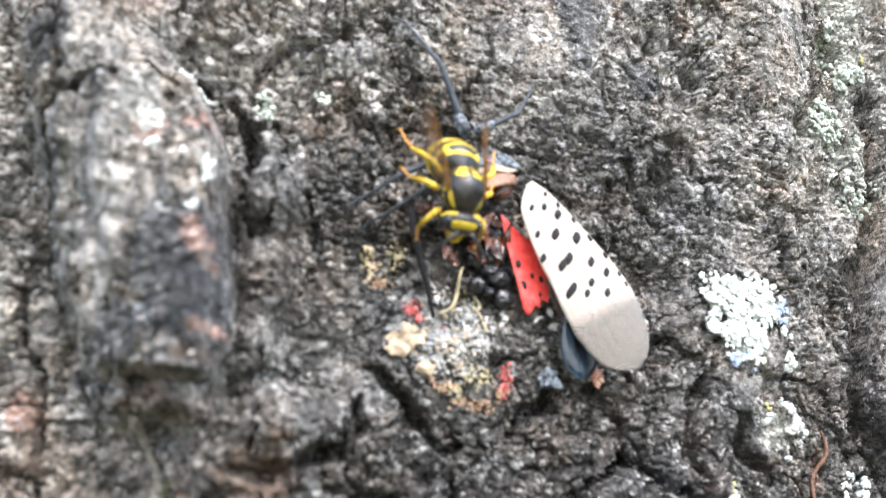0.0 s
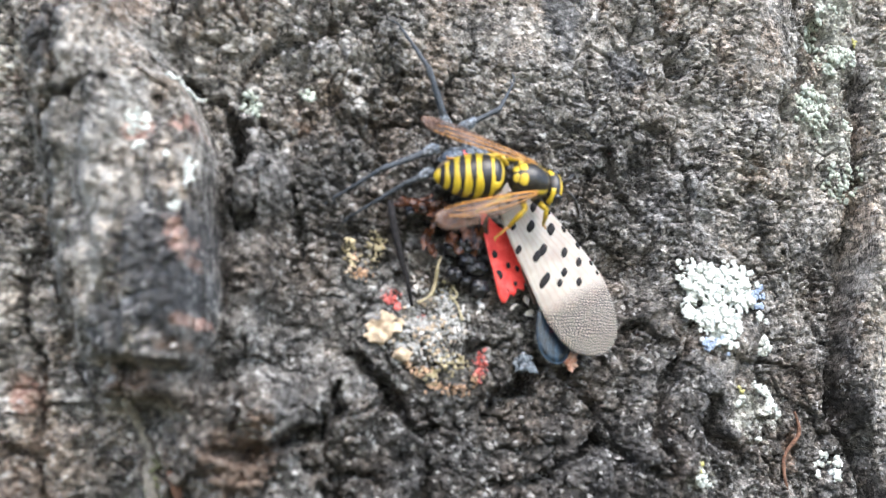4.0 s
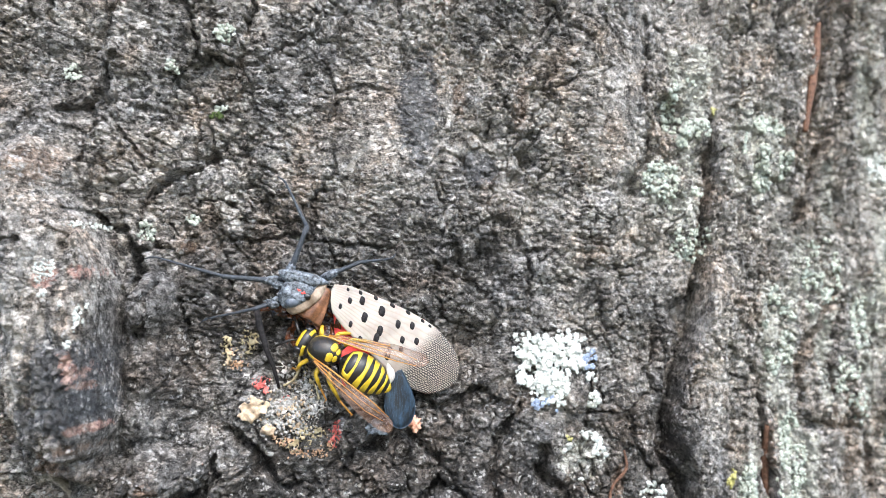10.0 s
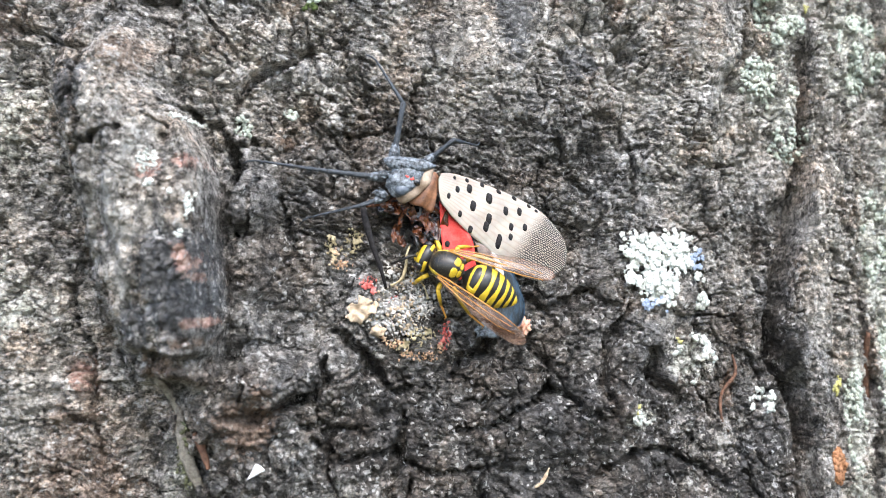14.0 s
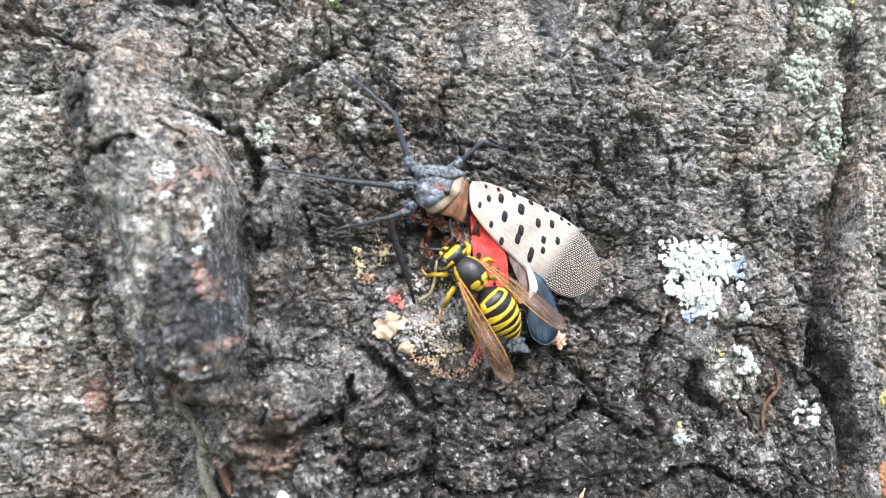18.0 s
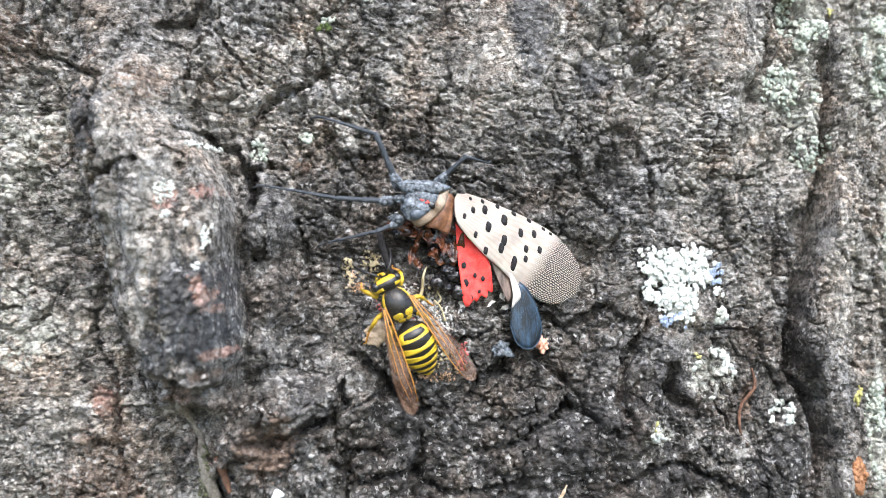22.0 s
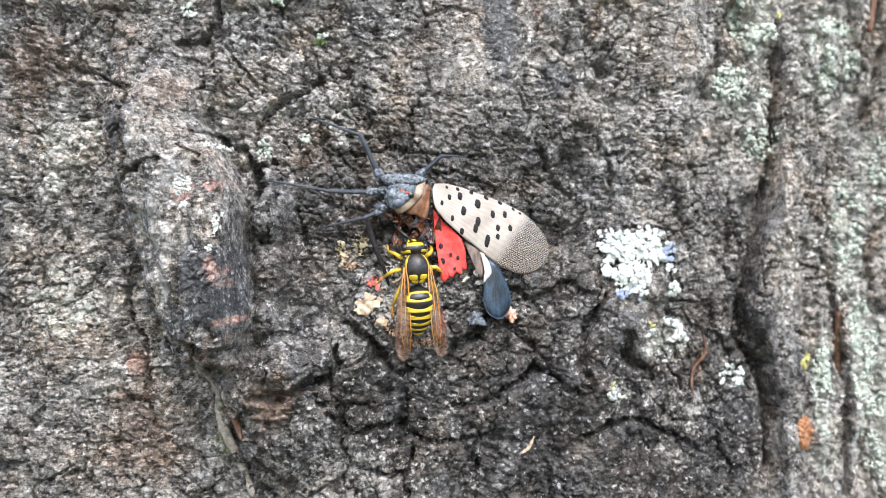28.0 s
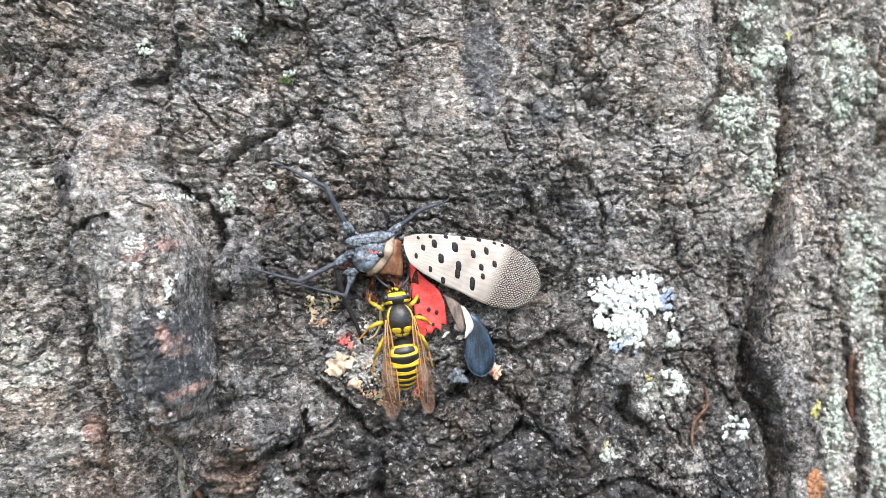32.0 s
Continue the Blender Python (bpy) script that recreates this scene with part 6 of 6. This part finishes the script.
def build_wasp():
    wasp = tagged(new("wasp"), "yellow and black banded yellowjacket wasp with smoky amber wings", "wasp")
    C_T, R_T = (2.85, 0, 0.35), (2.15, 1.76, 1.62)
    chest = round_body(C_T, R_T)
    bm = bmesh.new()
    ellipsoid(bm, C_T, R_T, 32, 20)
    thorax = part("thorax", bm, W_BLACK, wasp, "glossy black thorax")
    for side in (1, -1):
        for u0, u1, p0, p1 in ((0.10, 0.86, 54, 72), (-0.12, 0.14, 74, 100), (-0.72, -0.38, 5, 54), (-0.92, -0.74, 4, 56), (-0.45, -0.15, 95, 135), (0.20, 0.45, 100, 140)):
            bm = bmesh.new()
            mid, half, um, uh = radians(p0 + p1) / 2, radians(p1 - p0) / 2, (u0 + u1) / 2, (u1 - u0) / 2
            round_off = lambda a: uh * math.sqrt(max(0.02, 1 - ((abs(a) - mid) / half) ** 4))
            shell(bm, chest, lambda a: um - round_off(a), lambda a: um + round_off(a), radians(p0) * side, radians(p1) * side)
            part("yellow_mark", bm, W_YELLOW, thorax)
    bm = bmesh.new()
    rnd = random.Random(3)
    for _ in range(520):
        u, a = rnd.uniform(-0.9, 0.85), rnd.uniform(-2.0, 2.0)
        p, q = Vector(chest(u, a, 0.99)), Vector(chest(u, a, 1.0 + rnd.uniform(0.10, 0.30)))
        d = (q - p).orthogonal().normalized() * 0.012
        e = (q - p).cross(d).normalized() * 0.012
        v = [bm.verts.new(p + o) for o in (d, -d, e)]
        t = bm.verts.new(q + Vector((rnd.uniform(-0.1, 0.1), 0, 0)))
        for a1, b1 in ((0, 1), (1, 2), (2, 0)):
            bm.faces.new((v[a1], v[b1], t))
    part("down", bm, W_HAIR, thorax, "fine short hairs")
    # abdomen
    bm = bmesh.new()
    rings = [[bm.verts.new(gaster(k / 56, 2 * math.pi * q / 28, 1)) for q in range(28)] for k in range(57)]
    for a, b in zip(rings, rings[1:]):
        for q in range(28):
            bm.faces.new((a[q], a[(q + 1) % 28], b[(q + 1) % 28], b[q]))
    bm.faces.new(rings[0]), bm.faces.new(rings[-1][::-1])
    belly = part("abdomen", bm, W_BLACK, wasp, "black abdomen ringed with yellow")
    belly.location = (0.75 * MM, 0, 0.1 * MM)
    for u0, u1, dip in ((0.405, 0.470, 0.050), (0.550, 0.612, 0.045), (0.690, 0.745, 0.036), (0.812, 0.856, 0.024), (0.915, 0.985, 0.0)):
        bm = bmesh.new()
        shell(bm, gaster, lambda a, u0=u0, dip=dip: u0 + dip * math.cos(1.5 * a) ** 2 - 0.9 * dip, u1, -math.pi * 0.98, math.pi * 0.98, 5, 40, 1.015)
        part("yellow_band", bm, W_YELLOW, belly)
    bm = bmesh.new()
    shell(bm, gaster, lambda a: 0.085 + 0.03 * a * a, lambda a: 0.12 + 0.03 * a * a, -1.05, 1.05, 4, 18, 1.02)
    for side in (1, -1):
        shell(bm, gaster, 0.12, 0.27, 0.74 * side, 1.12 * side, 6, 6, 1.02)
    shell(bm, gaster, lambda a: 0.222 + 0.014 * math.cos(3 * a), 0.272, -math.pi * 0.95, math.pi * 0.95, 4, 36, 1.02)
    part("yellow_band", bm, W_YELLOW, belly, "yellow loop round the first ring")
    bm = bmesh.new()
    tube(bm, [(1.3, 0, 0.1), (0.9, 0, 0.05), (0.5, 0, 0.1)], [0.55, 0.32, 0.4], 12)
    part("waist", bm, W_BLACK, wasp)
    # head
    C_H, R_H = (5.95, 0, -0.05), (1.02, 1.85, 1.42)
    skull = round_body(C_H, R_H)
    bm = bmesh.new()
    ellipsoid(bm, C_H, R_H, 26, 16)
    head = part("head", bm, W_BLACK, wasp, "black and yellow head")
    head.location.x = -0.45 * MM
    for u0, u1, p0, p1 in ((0.30, 0.80, -50, 50), (-0.55, -0.2, 25, 95), (-0.55, -0.2, -95, -25), (0.55, 0.97, 100, 180), (0.55, 0.97, -180, -100)):
        bm = bmesh.new()
        shell(bm, skull, u0, u1, radians(p0), radians(p1))
        part("yellow_mark", bm, W_YELLOW, head)
    for s in (1, -1):
        bm = bmesh.new()
        ellipsoid(bm, (6.15, 1.34 * s, 0.1), (0.68, 0.52, 1.0), 18, 12)
        part("eye", bm, BLACK, head, "dark compound eye")
        bm = bmesh.new()
        line = smooth_line([(6.8, 0.4 * s, 0.5), (7.3, 0.75 * s, 1.05), (8.0, 1.45 * s, 0.9), (8.8, 2.0 * s, 0.1), (9.3, 2.2 * s, -0.7)], 4)
        tube(bm, line, [0.16 + 0.02 * math.sin(k * 2.2) for k in range(len(line))], 7)
        part("antenna", bm, W_BLACK, head)
        bm = bmesh.new()
        tube(bm, [(6.6, 0.5 * s, -0.9), (7.1, 0.35 * s, -1.2), (7.3, 0.05 * s, -1.3)], [0.28, 0.22, 0.08], 7)
        part("jaw", bm, W_YELLOW, head)
    # wings, folded lengthwise
    wings, legs = [], []
    for s in (1, -1):
        bm = bmesh.new()
        flip = lambda pts: tuple((a, b * s) for a, b in pts)
        blade(bm, flip(((0, 0.18), (1.8, 0.42), (4.8, 0.66), (8.8, 0.92), (11.4, 0.86), (12.2, 0.6), (12.5, 0.15))), flip(((0, -0.2), (1.8, -0.52), (4.8, -0.92), (8.4, -1.25), (11.2, -1.05), (12.1, -0.7), (12.5, -0.2))), lambda a, w: -0.14 * w * w + 0.05 * math.sin(a), 26, 6, 0.05)
        wing = part("wing", bm, W_WING, wasp, "smoky amber translucent wing")
        bm = bmesh.new()
        tube(bm, [(0.0, 0.16 * s, 0.02), (1.8, 0.42 * s, 0.03), (4.8, 0.66 * s, 0.0), (8.8, 0.92 * s, -0.06), (11.2, 0.86 * s, -0.05)], [0.12, 0.09, 0.08, 0.06, 0.03], 6)
        tube(bm, [(0.2, 0, 0.05), (3.6, 0.05 * s, 0.06), (7.6, 0.2 * s, 0.0), (10.2, 0.5 * s, -0.02)], [0.07, 0.06, 0.05, 0.03], 5)
        tube(bm, [(0.2, -0.1 * s, 0.05), (3.6, -0.45 * s, 0.04), (8.6, -0.4 * s, 0.0), (11.0, 0.1 * s, 0.0)], [0.06, 0.05, 0.04, 0.02], 5)
        part("vein", bm, W_FOOT, wing, "amber wing vein")
        wings.append((wing, s))
        for n, (hip, knee, ankle, toe) in enumerate((((3.9, 0.9, -0.9), (5.0, 2.3, -0.5), (5.7, 2.9, -2.4), (6.5, 2.6, -3.4)), ((2.8, 1.1, -1.0), (2.7, 2.8, -0.4), (1.9, 3.9, -2.4), (0.9, 4.8, -3.4)), ((1.8, 1.0, -0.9), (0.3, 2.5, 0.0), (-1.7, 3.3, -2.2), (-3.8, 3.6, -3.4)))):
            hip, knee, ankle, toe = (Vector((a, b * s, c)) for a, b, c in (hip, knee, ankle, toe))
            bm = bmesh.new()
            tube(bm, [knee - hip, (knee + ankle) / 2 - hip + Vector((0, 0, 0.1)), ankle - hip], [0.24, 0.25, 0.17], 8)
            tube(bm, [(knee - hip) * 0.45, (knee - hip) * 0.75, knee - hip], [0.30, 0.30, 0.25], 8)
            leg = part("leg", bm, W_LEG, wasp)
            bm = bmesh.new()
            tube(bm, [(0, 0, 0), (knee - hip) * 0.25, (knee - hip) * 0.5], [0.36, 0.36, 0.31], 8)
            part("thigh_base", bm, W_BLACK, leg, "black base of the thigh")
            bm = bmesh.new()
            mid = (ankle + toe) / 2 - hip + Vector((0, 0, -0.15))
            tube(bm, [ankle - hip, mid, toe - hip, toe - hip + Vector((0.1, 0.35 * s, -0.05))], [0.15, 0.12, 0.11, 0.04], 7)
            part("foot", bm, W_FOOT, leg, "orange-brown foot")
            leg.location = hip * MM
            legs.append((leg, hip, n, s))
    return wasp, wings, legs, belly


fly, forewing, fly_body, fly_legs, fly_red = build_fly()
wasp, wasp_wings, wasp_legs, wasp_belly = build_wasp()

# The wasp's way: seconds, place on the trunk, lift, heading, pitch, roll.
WASP_WAY = [
    (0, -2.6, 4.4, 10.5, -93, -3, 0), (1, -2.8, 3.7, 10.5, -96, -3, 3), (2, -2.7, 3.9, 10.5, -94, -3, 0), (2.5, -2.9, 4.0, 10.5, -94, -3, 0),
    (3.5, 2.5, 5.0, 8.5, -42, 0, -10), (4.5, 7.0, 4.9, 7.5, 15, 3, -20), (5, 11.2, 5.5, 7.5, -1, 2, -25), (5.5, 13.3, 6.6, 7.0, -8, 2, -22),
    (6, 14.2, 6.7, 6.5, -9, 2, -20), (6.5, 14.4, 7.1, 6.2, -16, 3, -18), (7, 14.8, 5.5, 6.0, -24, 4, -15), (7.5, 16.9, 4.6, 6.0, -49, 5, -8),
    (8, 19.4, 1.2, 6.0, -82, 5, 0), (8.5, 16.9, -2.4, 7.0, -125, 8, 0), (9, 12.8, -1.7, 8.0, -139, 11, 0), (9.5, 10.6, -4.6, 7.0, -167, 16, 8),
    (10, 4.2, -3.2, 6.0, -206, 25, 10), (10.5, 4.9, -3.4, 6.0, -195, 27, 10), (11, 5.2, -3.6, 6.0, -196, 27, 10), (11.5, 4.5, -5.4, 6.0, -211, 26, 8),
    (12, 4.9, -5.0, 6.0, -206, 25, 8), (12.5, 5.5, -4.5, 5.5, -199, 24, 8), (13, 4.9, -5.2, 5.5, -205, 18, 5), (13.5, 5.6, -5.2, 5.5, -205, 22, 5),
    (14.5, 5.2, -5.7, 5.5, -207, 22, 5), (15.5, 4.8, -4.7, 5.5, -218, 18, 5), (16.5, 4.2, -5.4, 5.5, -223, 12, 5), (17.5, 4.0, -6.0, 5.2, -227, 6, 5),
    (18.5, 3.8, -5.0, 5.2, -230, 8, 5), (19, 3.9, -4.8, 5.2, -229, 6, 5), (19.5, 3.2, -5.4, 5.2, -225, 8, 5), (20, 3.2, -5.1, 5.2, -228, 6, 5),
    (20.5, 3.4, -5.8, 5.2, -226, 5, 5), (20.8, 4.2, -6.0, 5.2, -217, 6, 0), (21, 4.4, -7.5, 5.2, -192, 8, 0), (21.5, -1.9, -8.7, 5.0, -220, 5, 0), (22, -3.0, -8.2, 4.6, -243, 5, 0),
    (22.5, -4.8, -5.9, 4.2, -242, 5, 0), (23, -9.3, -6.9, 4.0, -194, 6, 0), (23.5, -8.2, -7.7, 4.0, -167, 10, 0), (24, -10.6, -8.0, 4.0, -168, 8, 0),
    (24.3, -11.3, -10.4, 4.0, -110, 8, 0), (24.5, -11.5, -12.3, 4.5, -81, 8, 0), (24.7, -9.8, -17.4, 4.5, -52, 8, 0), (25, -6.3, -17.4, 4.0, 11, 6, -10), (25.5, -0.9, -14.3, 4.0, 16, 6, -10), (26, 0.3, -12.8, 4.5, 75, 4, 0),
    (26.5, -0.1, -8.6, 5.0, 98, 5, 0), (27.5, 0.4, -7.4, 5.0, 95, 4, 0), (28.5, 0.8, -6.7, 5.0, 93, 4, 0), (29, 1.1, -7.0, 5.0, 93, 3, 0), (30, 1.4, -6.5, 5.0, 92, 5, 0), (31, 1.1, -6.2, 5.0, 91, 6, 0), (32, 1.8, -6.1, 5.0, 96, 5, 0)]

# The lanternfly's forewing and body as the wasp tugs at them: seconds, place, lift, heading, pitch, roll.
WING_WAY = [
    (0, 4.2, 6.3, 3.9, -48.6, -1.6, -1.6), (2.5, 4.2, 6.2, 3.9, -47.8, 0.2, -2.8), (5, 4.2, 6.3, 4.0, -48, 2.0, -3.1), (7, 4.2, 6.2, 4.1, -48.5, 1.6, -3.0), (8, 3.9, 6.2, 4.1, -47, 2, -3),
    (8.5, 3.4, 6.0, 4.1, -45, 3, -3), (9, 2.7, 6.2, 4.1, -37, 4, -2), (9.5, 2.2, 5.8, 4.0, -31, 6, -2), (10, 1.6, 5.6, 4.0, -29, 7.4, -1.8), (11, 1.5, 6.2, 4.0, -24, 9, -1), (12, 1.7, 6.3, 4.0, -25, 9.5, 0), (13, 1.6, 6.2, 4.1, -24.2, 10.1, 0.6),
    (15.5, 1.4, 6.1, 4.0, -25.5, 10, -2), (19, 1.5, 6.2, 4.0, -27.5, 10, -5), (21.5, 1.5, 6.3, 4.0, -28, 9.8, -6.4), (24, 1.4, 6.4, 4.0, -25.8, 10.4, -6.2), (26.5, 1.5, 6.4, 4.0, -25.5, 11, -5), (29, 1.8, 6.4, 4.4, -25, 11.8, -3.5),
    (30, 2.0, 6.4, 4.7, -24.6, 12.0, -2.9), (31, 1.7, 6.3, 5.0, -20.5, 12.5, -2.7), (32, 0.8, 6.1, 5.2, -14.6, 13.0, -2.5)]
BODY_WAY = [
    (0, 1.6, 5.4, 4.0, 116, 52, 0), (6, 1.5, 5.4, 4.0, 116, 52, 0), (8, 1.3, 5.4, 3.8, 120, 46, 0), (9, 1.0, 4.6, 3.4, 155, 8, 0), (10, 0.8, 4.0, 3.4, 170, 0, 0), (11, 0.8, 4.8, 3.4, 174, 0, 0), (13, 0.9, 5.1, 3.4, 176, 0, 0),
    (23, 0.8, 5.2, 3.4, 178, 0, 0), (30, 0.7, 5.2, 3.4, 180, 0, 0), (32, 0.3, 4.8, 3.4, 188, 0, 0)]
# Its legs: seconds, then hip, knee and tip.
LEG_WAYS = [
    [(0, (-2.4, 10.6), (-5.6, 17.4), (-7.4, 21.1)), (6, (-1.7, 10.0), (-4.2, 15.6), (-6.3, 20.9)), (8.5, (-2.4, 9.2), (-3.6, 15.5), (-5.2, 20.5)), (9, (-3.0, 7.8), (-1.3, 14.0), (-3.4, 18.8)), (10, (-3.6, 6.6), (-1.8, 12.6), (-4.4, 18.6)), (13, (-3.6, 8.0), (-1.9, 14.1), (-4.8, 20.5)),
     (15.5, (-4.1, 7.8), (-5.1, 14.0), (-7.4, 19.5)), (17.5, (-4.7, 7.6), (-6.1, 13.6), (-7.6, 19.0)), (18.5, (-5.0, 7.4), (-7.8, 13.4), (-14.2, 15.5)), (23, (-5.0, 7.4), (-7.8, 13.4), (-14.2, 15.5)), (32, (-5.4, 7.0), (-8.2, 12.6), (-14.0, 15.9))],
    [(0, (-0.7, 10.9), (5.8, 14.9), (6.4, 18.1)), (6, (0.1, 10.3), (6.3, 14.9), (6.6, 18.8)), (8, (0.9, 9.0), (5.8, 14.0), (7.6, 18.0)), (8.5, (1.2, 8.2), (6.2, 9.8), (12.0, 10.5)), (9, (1.4, 6.6), (6.0, 8.0), (13.0, 9.0)), (11, (0.2, 6.9), (2.4, 8.6), (8.0, 10.0)), (23, (-0.4, 7.8), (0.8, 9.1), (6.9, 10.3)), (32, (-0.3, 6.9), (2.3, 9.0), (7.4, 10.8))],
    [(0, (-3.2, 8.0), (-6.8, 6.0), (-11.8, 2.6)), (6, (-3.2, 8.0), (-6.8, 6.0), (-11.8, 2.6)), (8, (-3.6, 7.6), (-8.0, 6.3), (-14.2, 5.0)), (9, (-4.8, 6.4), (-11.0, 6.6), (-18.8, 8.8)), (13, (-5.0, 5.6), (-10.6, 5.9), (-20.0, 7.3)), (23, (-5.8, 5.5), (-11.8, 5.7), (-19.8, 7.3)), (30, (-5.7, 5.3), (-11.6, 5.2), (-19.6, 6.8)), (32, (-5.9, 3.8), (-10.6, 1.6), (-18.5, 3.2))],
    [(0, (-3.6, 5.6), (-6.2, 4.0), (-10.2, 1.0)), (8, (-3.6, 5.6), (-6.2, 4.0), (-10.2, 1.0)), (9, (-4.4, 3.8), (-7.4, 2.6), (-12.2, 1.2)), (23, (-4.8, 3.2), (-7.2, 2.2), (-13.4, 0.6)), (30, (-4.8, 3.1), (-7.2, 2.1), (-13.4, 0.6)), (32, (-5.1, 2.1), (-6.0, -0.4), (-13.0, 1.0))]]


def bar_pose(a, b):
    """A pose at a whose local x points to b."""
    m = (b - a).to_track_quat("X", "Z").to_matrix().to_4x4()
    m.translation = a * MM
    return m


def motions():
    walk(wasp, [(t, on_bark(x, z, up, head, pitch, roll) @ Matrix.Translation((-0.6 * MM, 0, 0))) for t, x, z, up, head, pitch, roll in WASP_WAY])
    walk(forewing, [(t, on_fly(*p)) for t, *p in WING_WAY])
    walk(*fly_red)
    walk(fly_body, [(t, on_fly(*p)) for t, *p in BODY_WAY])
    for (leg, shin), way, upper in zip(fly_legs, LEG_WAYS, (6.3, 4.4, 6.4, 3.2)):
        up_rows, low_rows = [], []
        for t, hip, knee, tip in way:
            a, b, c = fly_point(*hip, 3.3), fly_point(*knee, 4.2), fly_point(*tip, 1.0)
            m = bar_pose(a, b)
            k = a + (b - a).normalized() * upper
            up_rows.append((t, m))
            low_rows.append((t, m.inverted() @ bar_pose(k, c)))
        if up_rows[-1][0] < 32:
            up_rows.append((32, up_rows[-1][1])), low_rows.append((32, low_rows[-1][1]))
        walk(leg, up_rows), walk(shin, low_rows)
    # the wings open a little while it scrambles
    spread = ((0, 3), (2.5, 3), (3.0, 6), (3.5, 12), (4.0, 18), (4.5, 22), (6, 16), (7, 12), (8, 14), (9, 30), (9.5, 20), (10.5, 16), (13, 15), (18, 16), (20.5, 12), (21, 18), (22, 14), (23, 16), (24, 14), (24.5, 24), (25, 12), (26, 9), (28.5, 7), (32, 6))
    for wing, s in wasp_wings:
        rows = []
        for t, a in spread:
            # at first both are held up and to one side, then laid back
            held = 1 - float(step(2.5, 4.5, t))
            rows.append((t, pose(3.3 * MM, 1.65 * s * MM, 1.15 * MM, 0, 0, 180 - s * (a - 3) + (72 - 8 * s) * held) @ pose(0, 0, 0, s * 12, 6 - (66 + 2 * s) * held, 0)))
        walk(wing, rows)
    walk(wasp_belly, [(t, pose(0.75 * MM, 0, 0.1 * MM, 0, a, 0)) for t, a in ((0, -56), (2.5, -56), (4.5, -8), (7, -6), (7.5, -12), (8, -22), (8.5, -36), (9, -42), (9.5, -26), (10.5, -16), (13, -14), (20, -12), (23, -12), (24.5, -8), (26, -12), (32, -14))])
    # the loose flake lies still, then the wasp's wings blow it down the trunk
    walk(flake, [(t, rest_on(x, z, -up, 1.0) @ pose(0, 0, 0, tip, 0, 10)) for t, x, z, up, tip in ((0, -16.9, -26.6, 0.1, 0), (22.3, -16.9, -26.6, 0.1, 0), (22.6, -16.4, -31, 3.0, 40), (22.9, -15.8, -40, 4.0, 90), (23.2, -15.6, -49, 1.0, 20), (32, -15.6, -49, 1.0, 20))])
    # the legs step in turn while it walks
    for leg, hip, n, s in wasp_legs:
        rows = []
        for k, (t, *_) in enumerate(WASP_WAY):
            calm = 0.35 if 13 < t < 20.6 or t > 28 else 1.0
            swing = 13 * calm * math.sin(k * 2.4 + n * 2.1 + (0 if s > 0 else math.pi))
            rows.append((t, Matrix.Translation(hip * MM) @ pose(0, 0, 0, 5 * calm * math.cos(k * 1.7 + n), 0, swing)))
        walk(leg, rows)


motions()
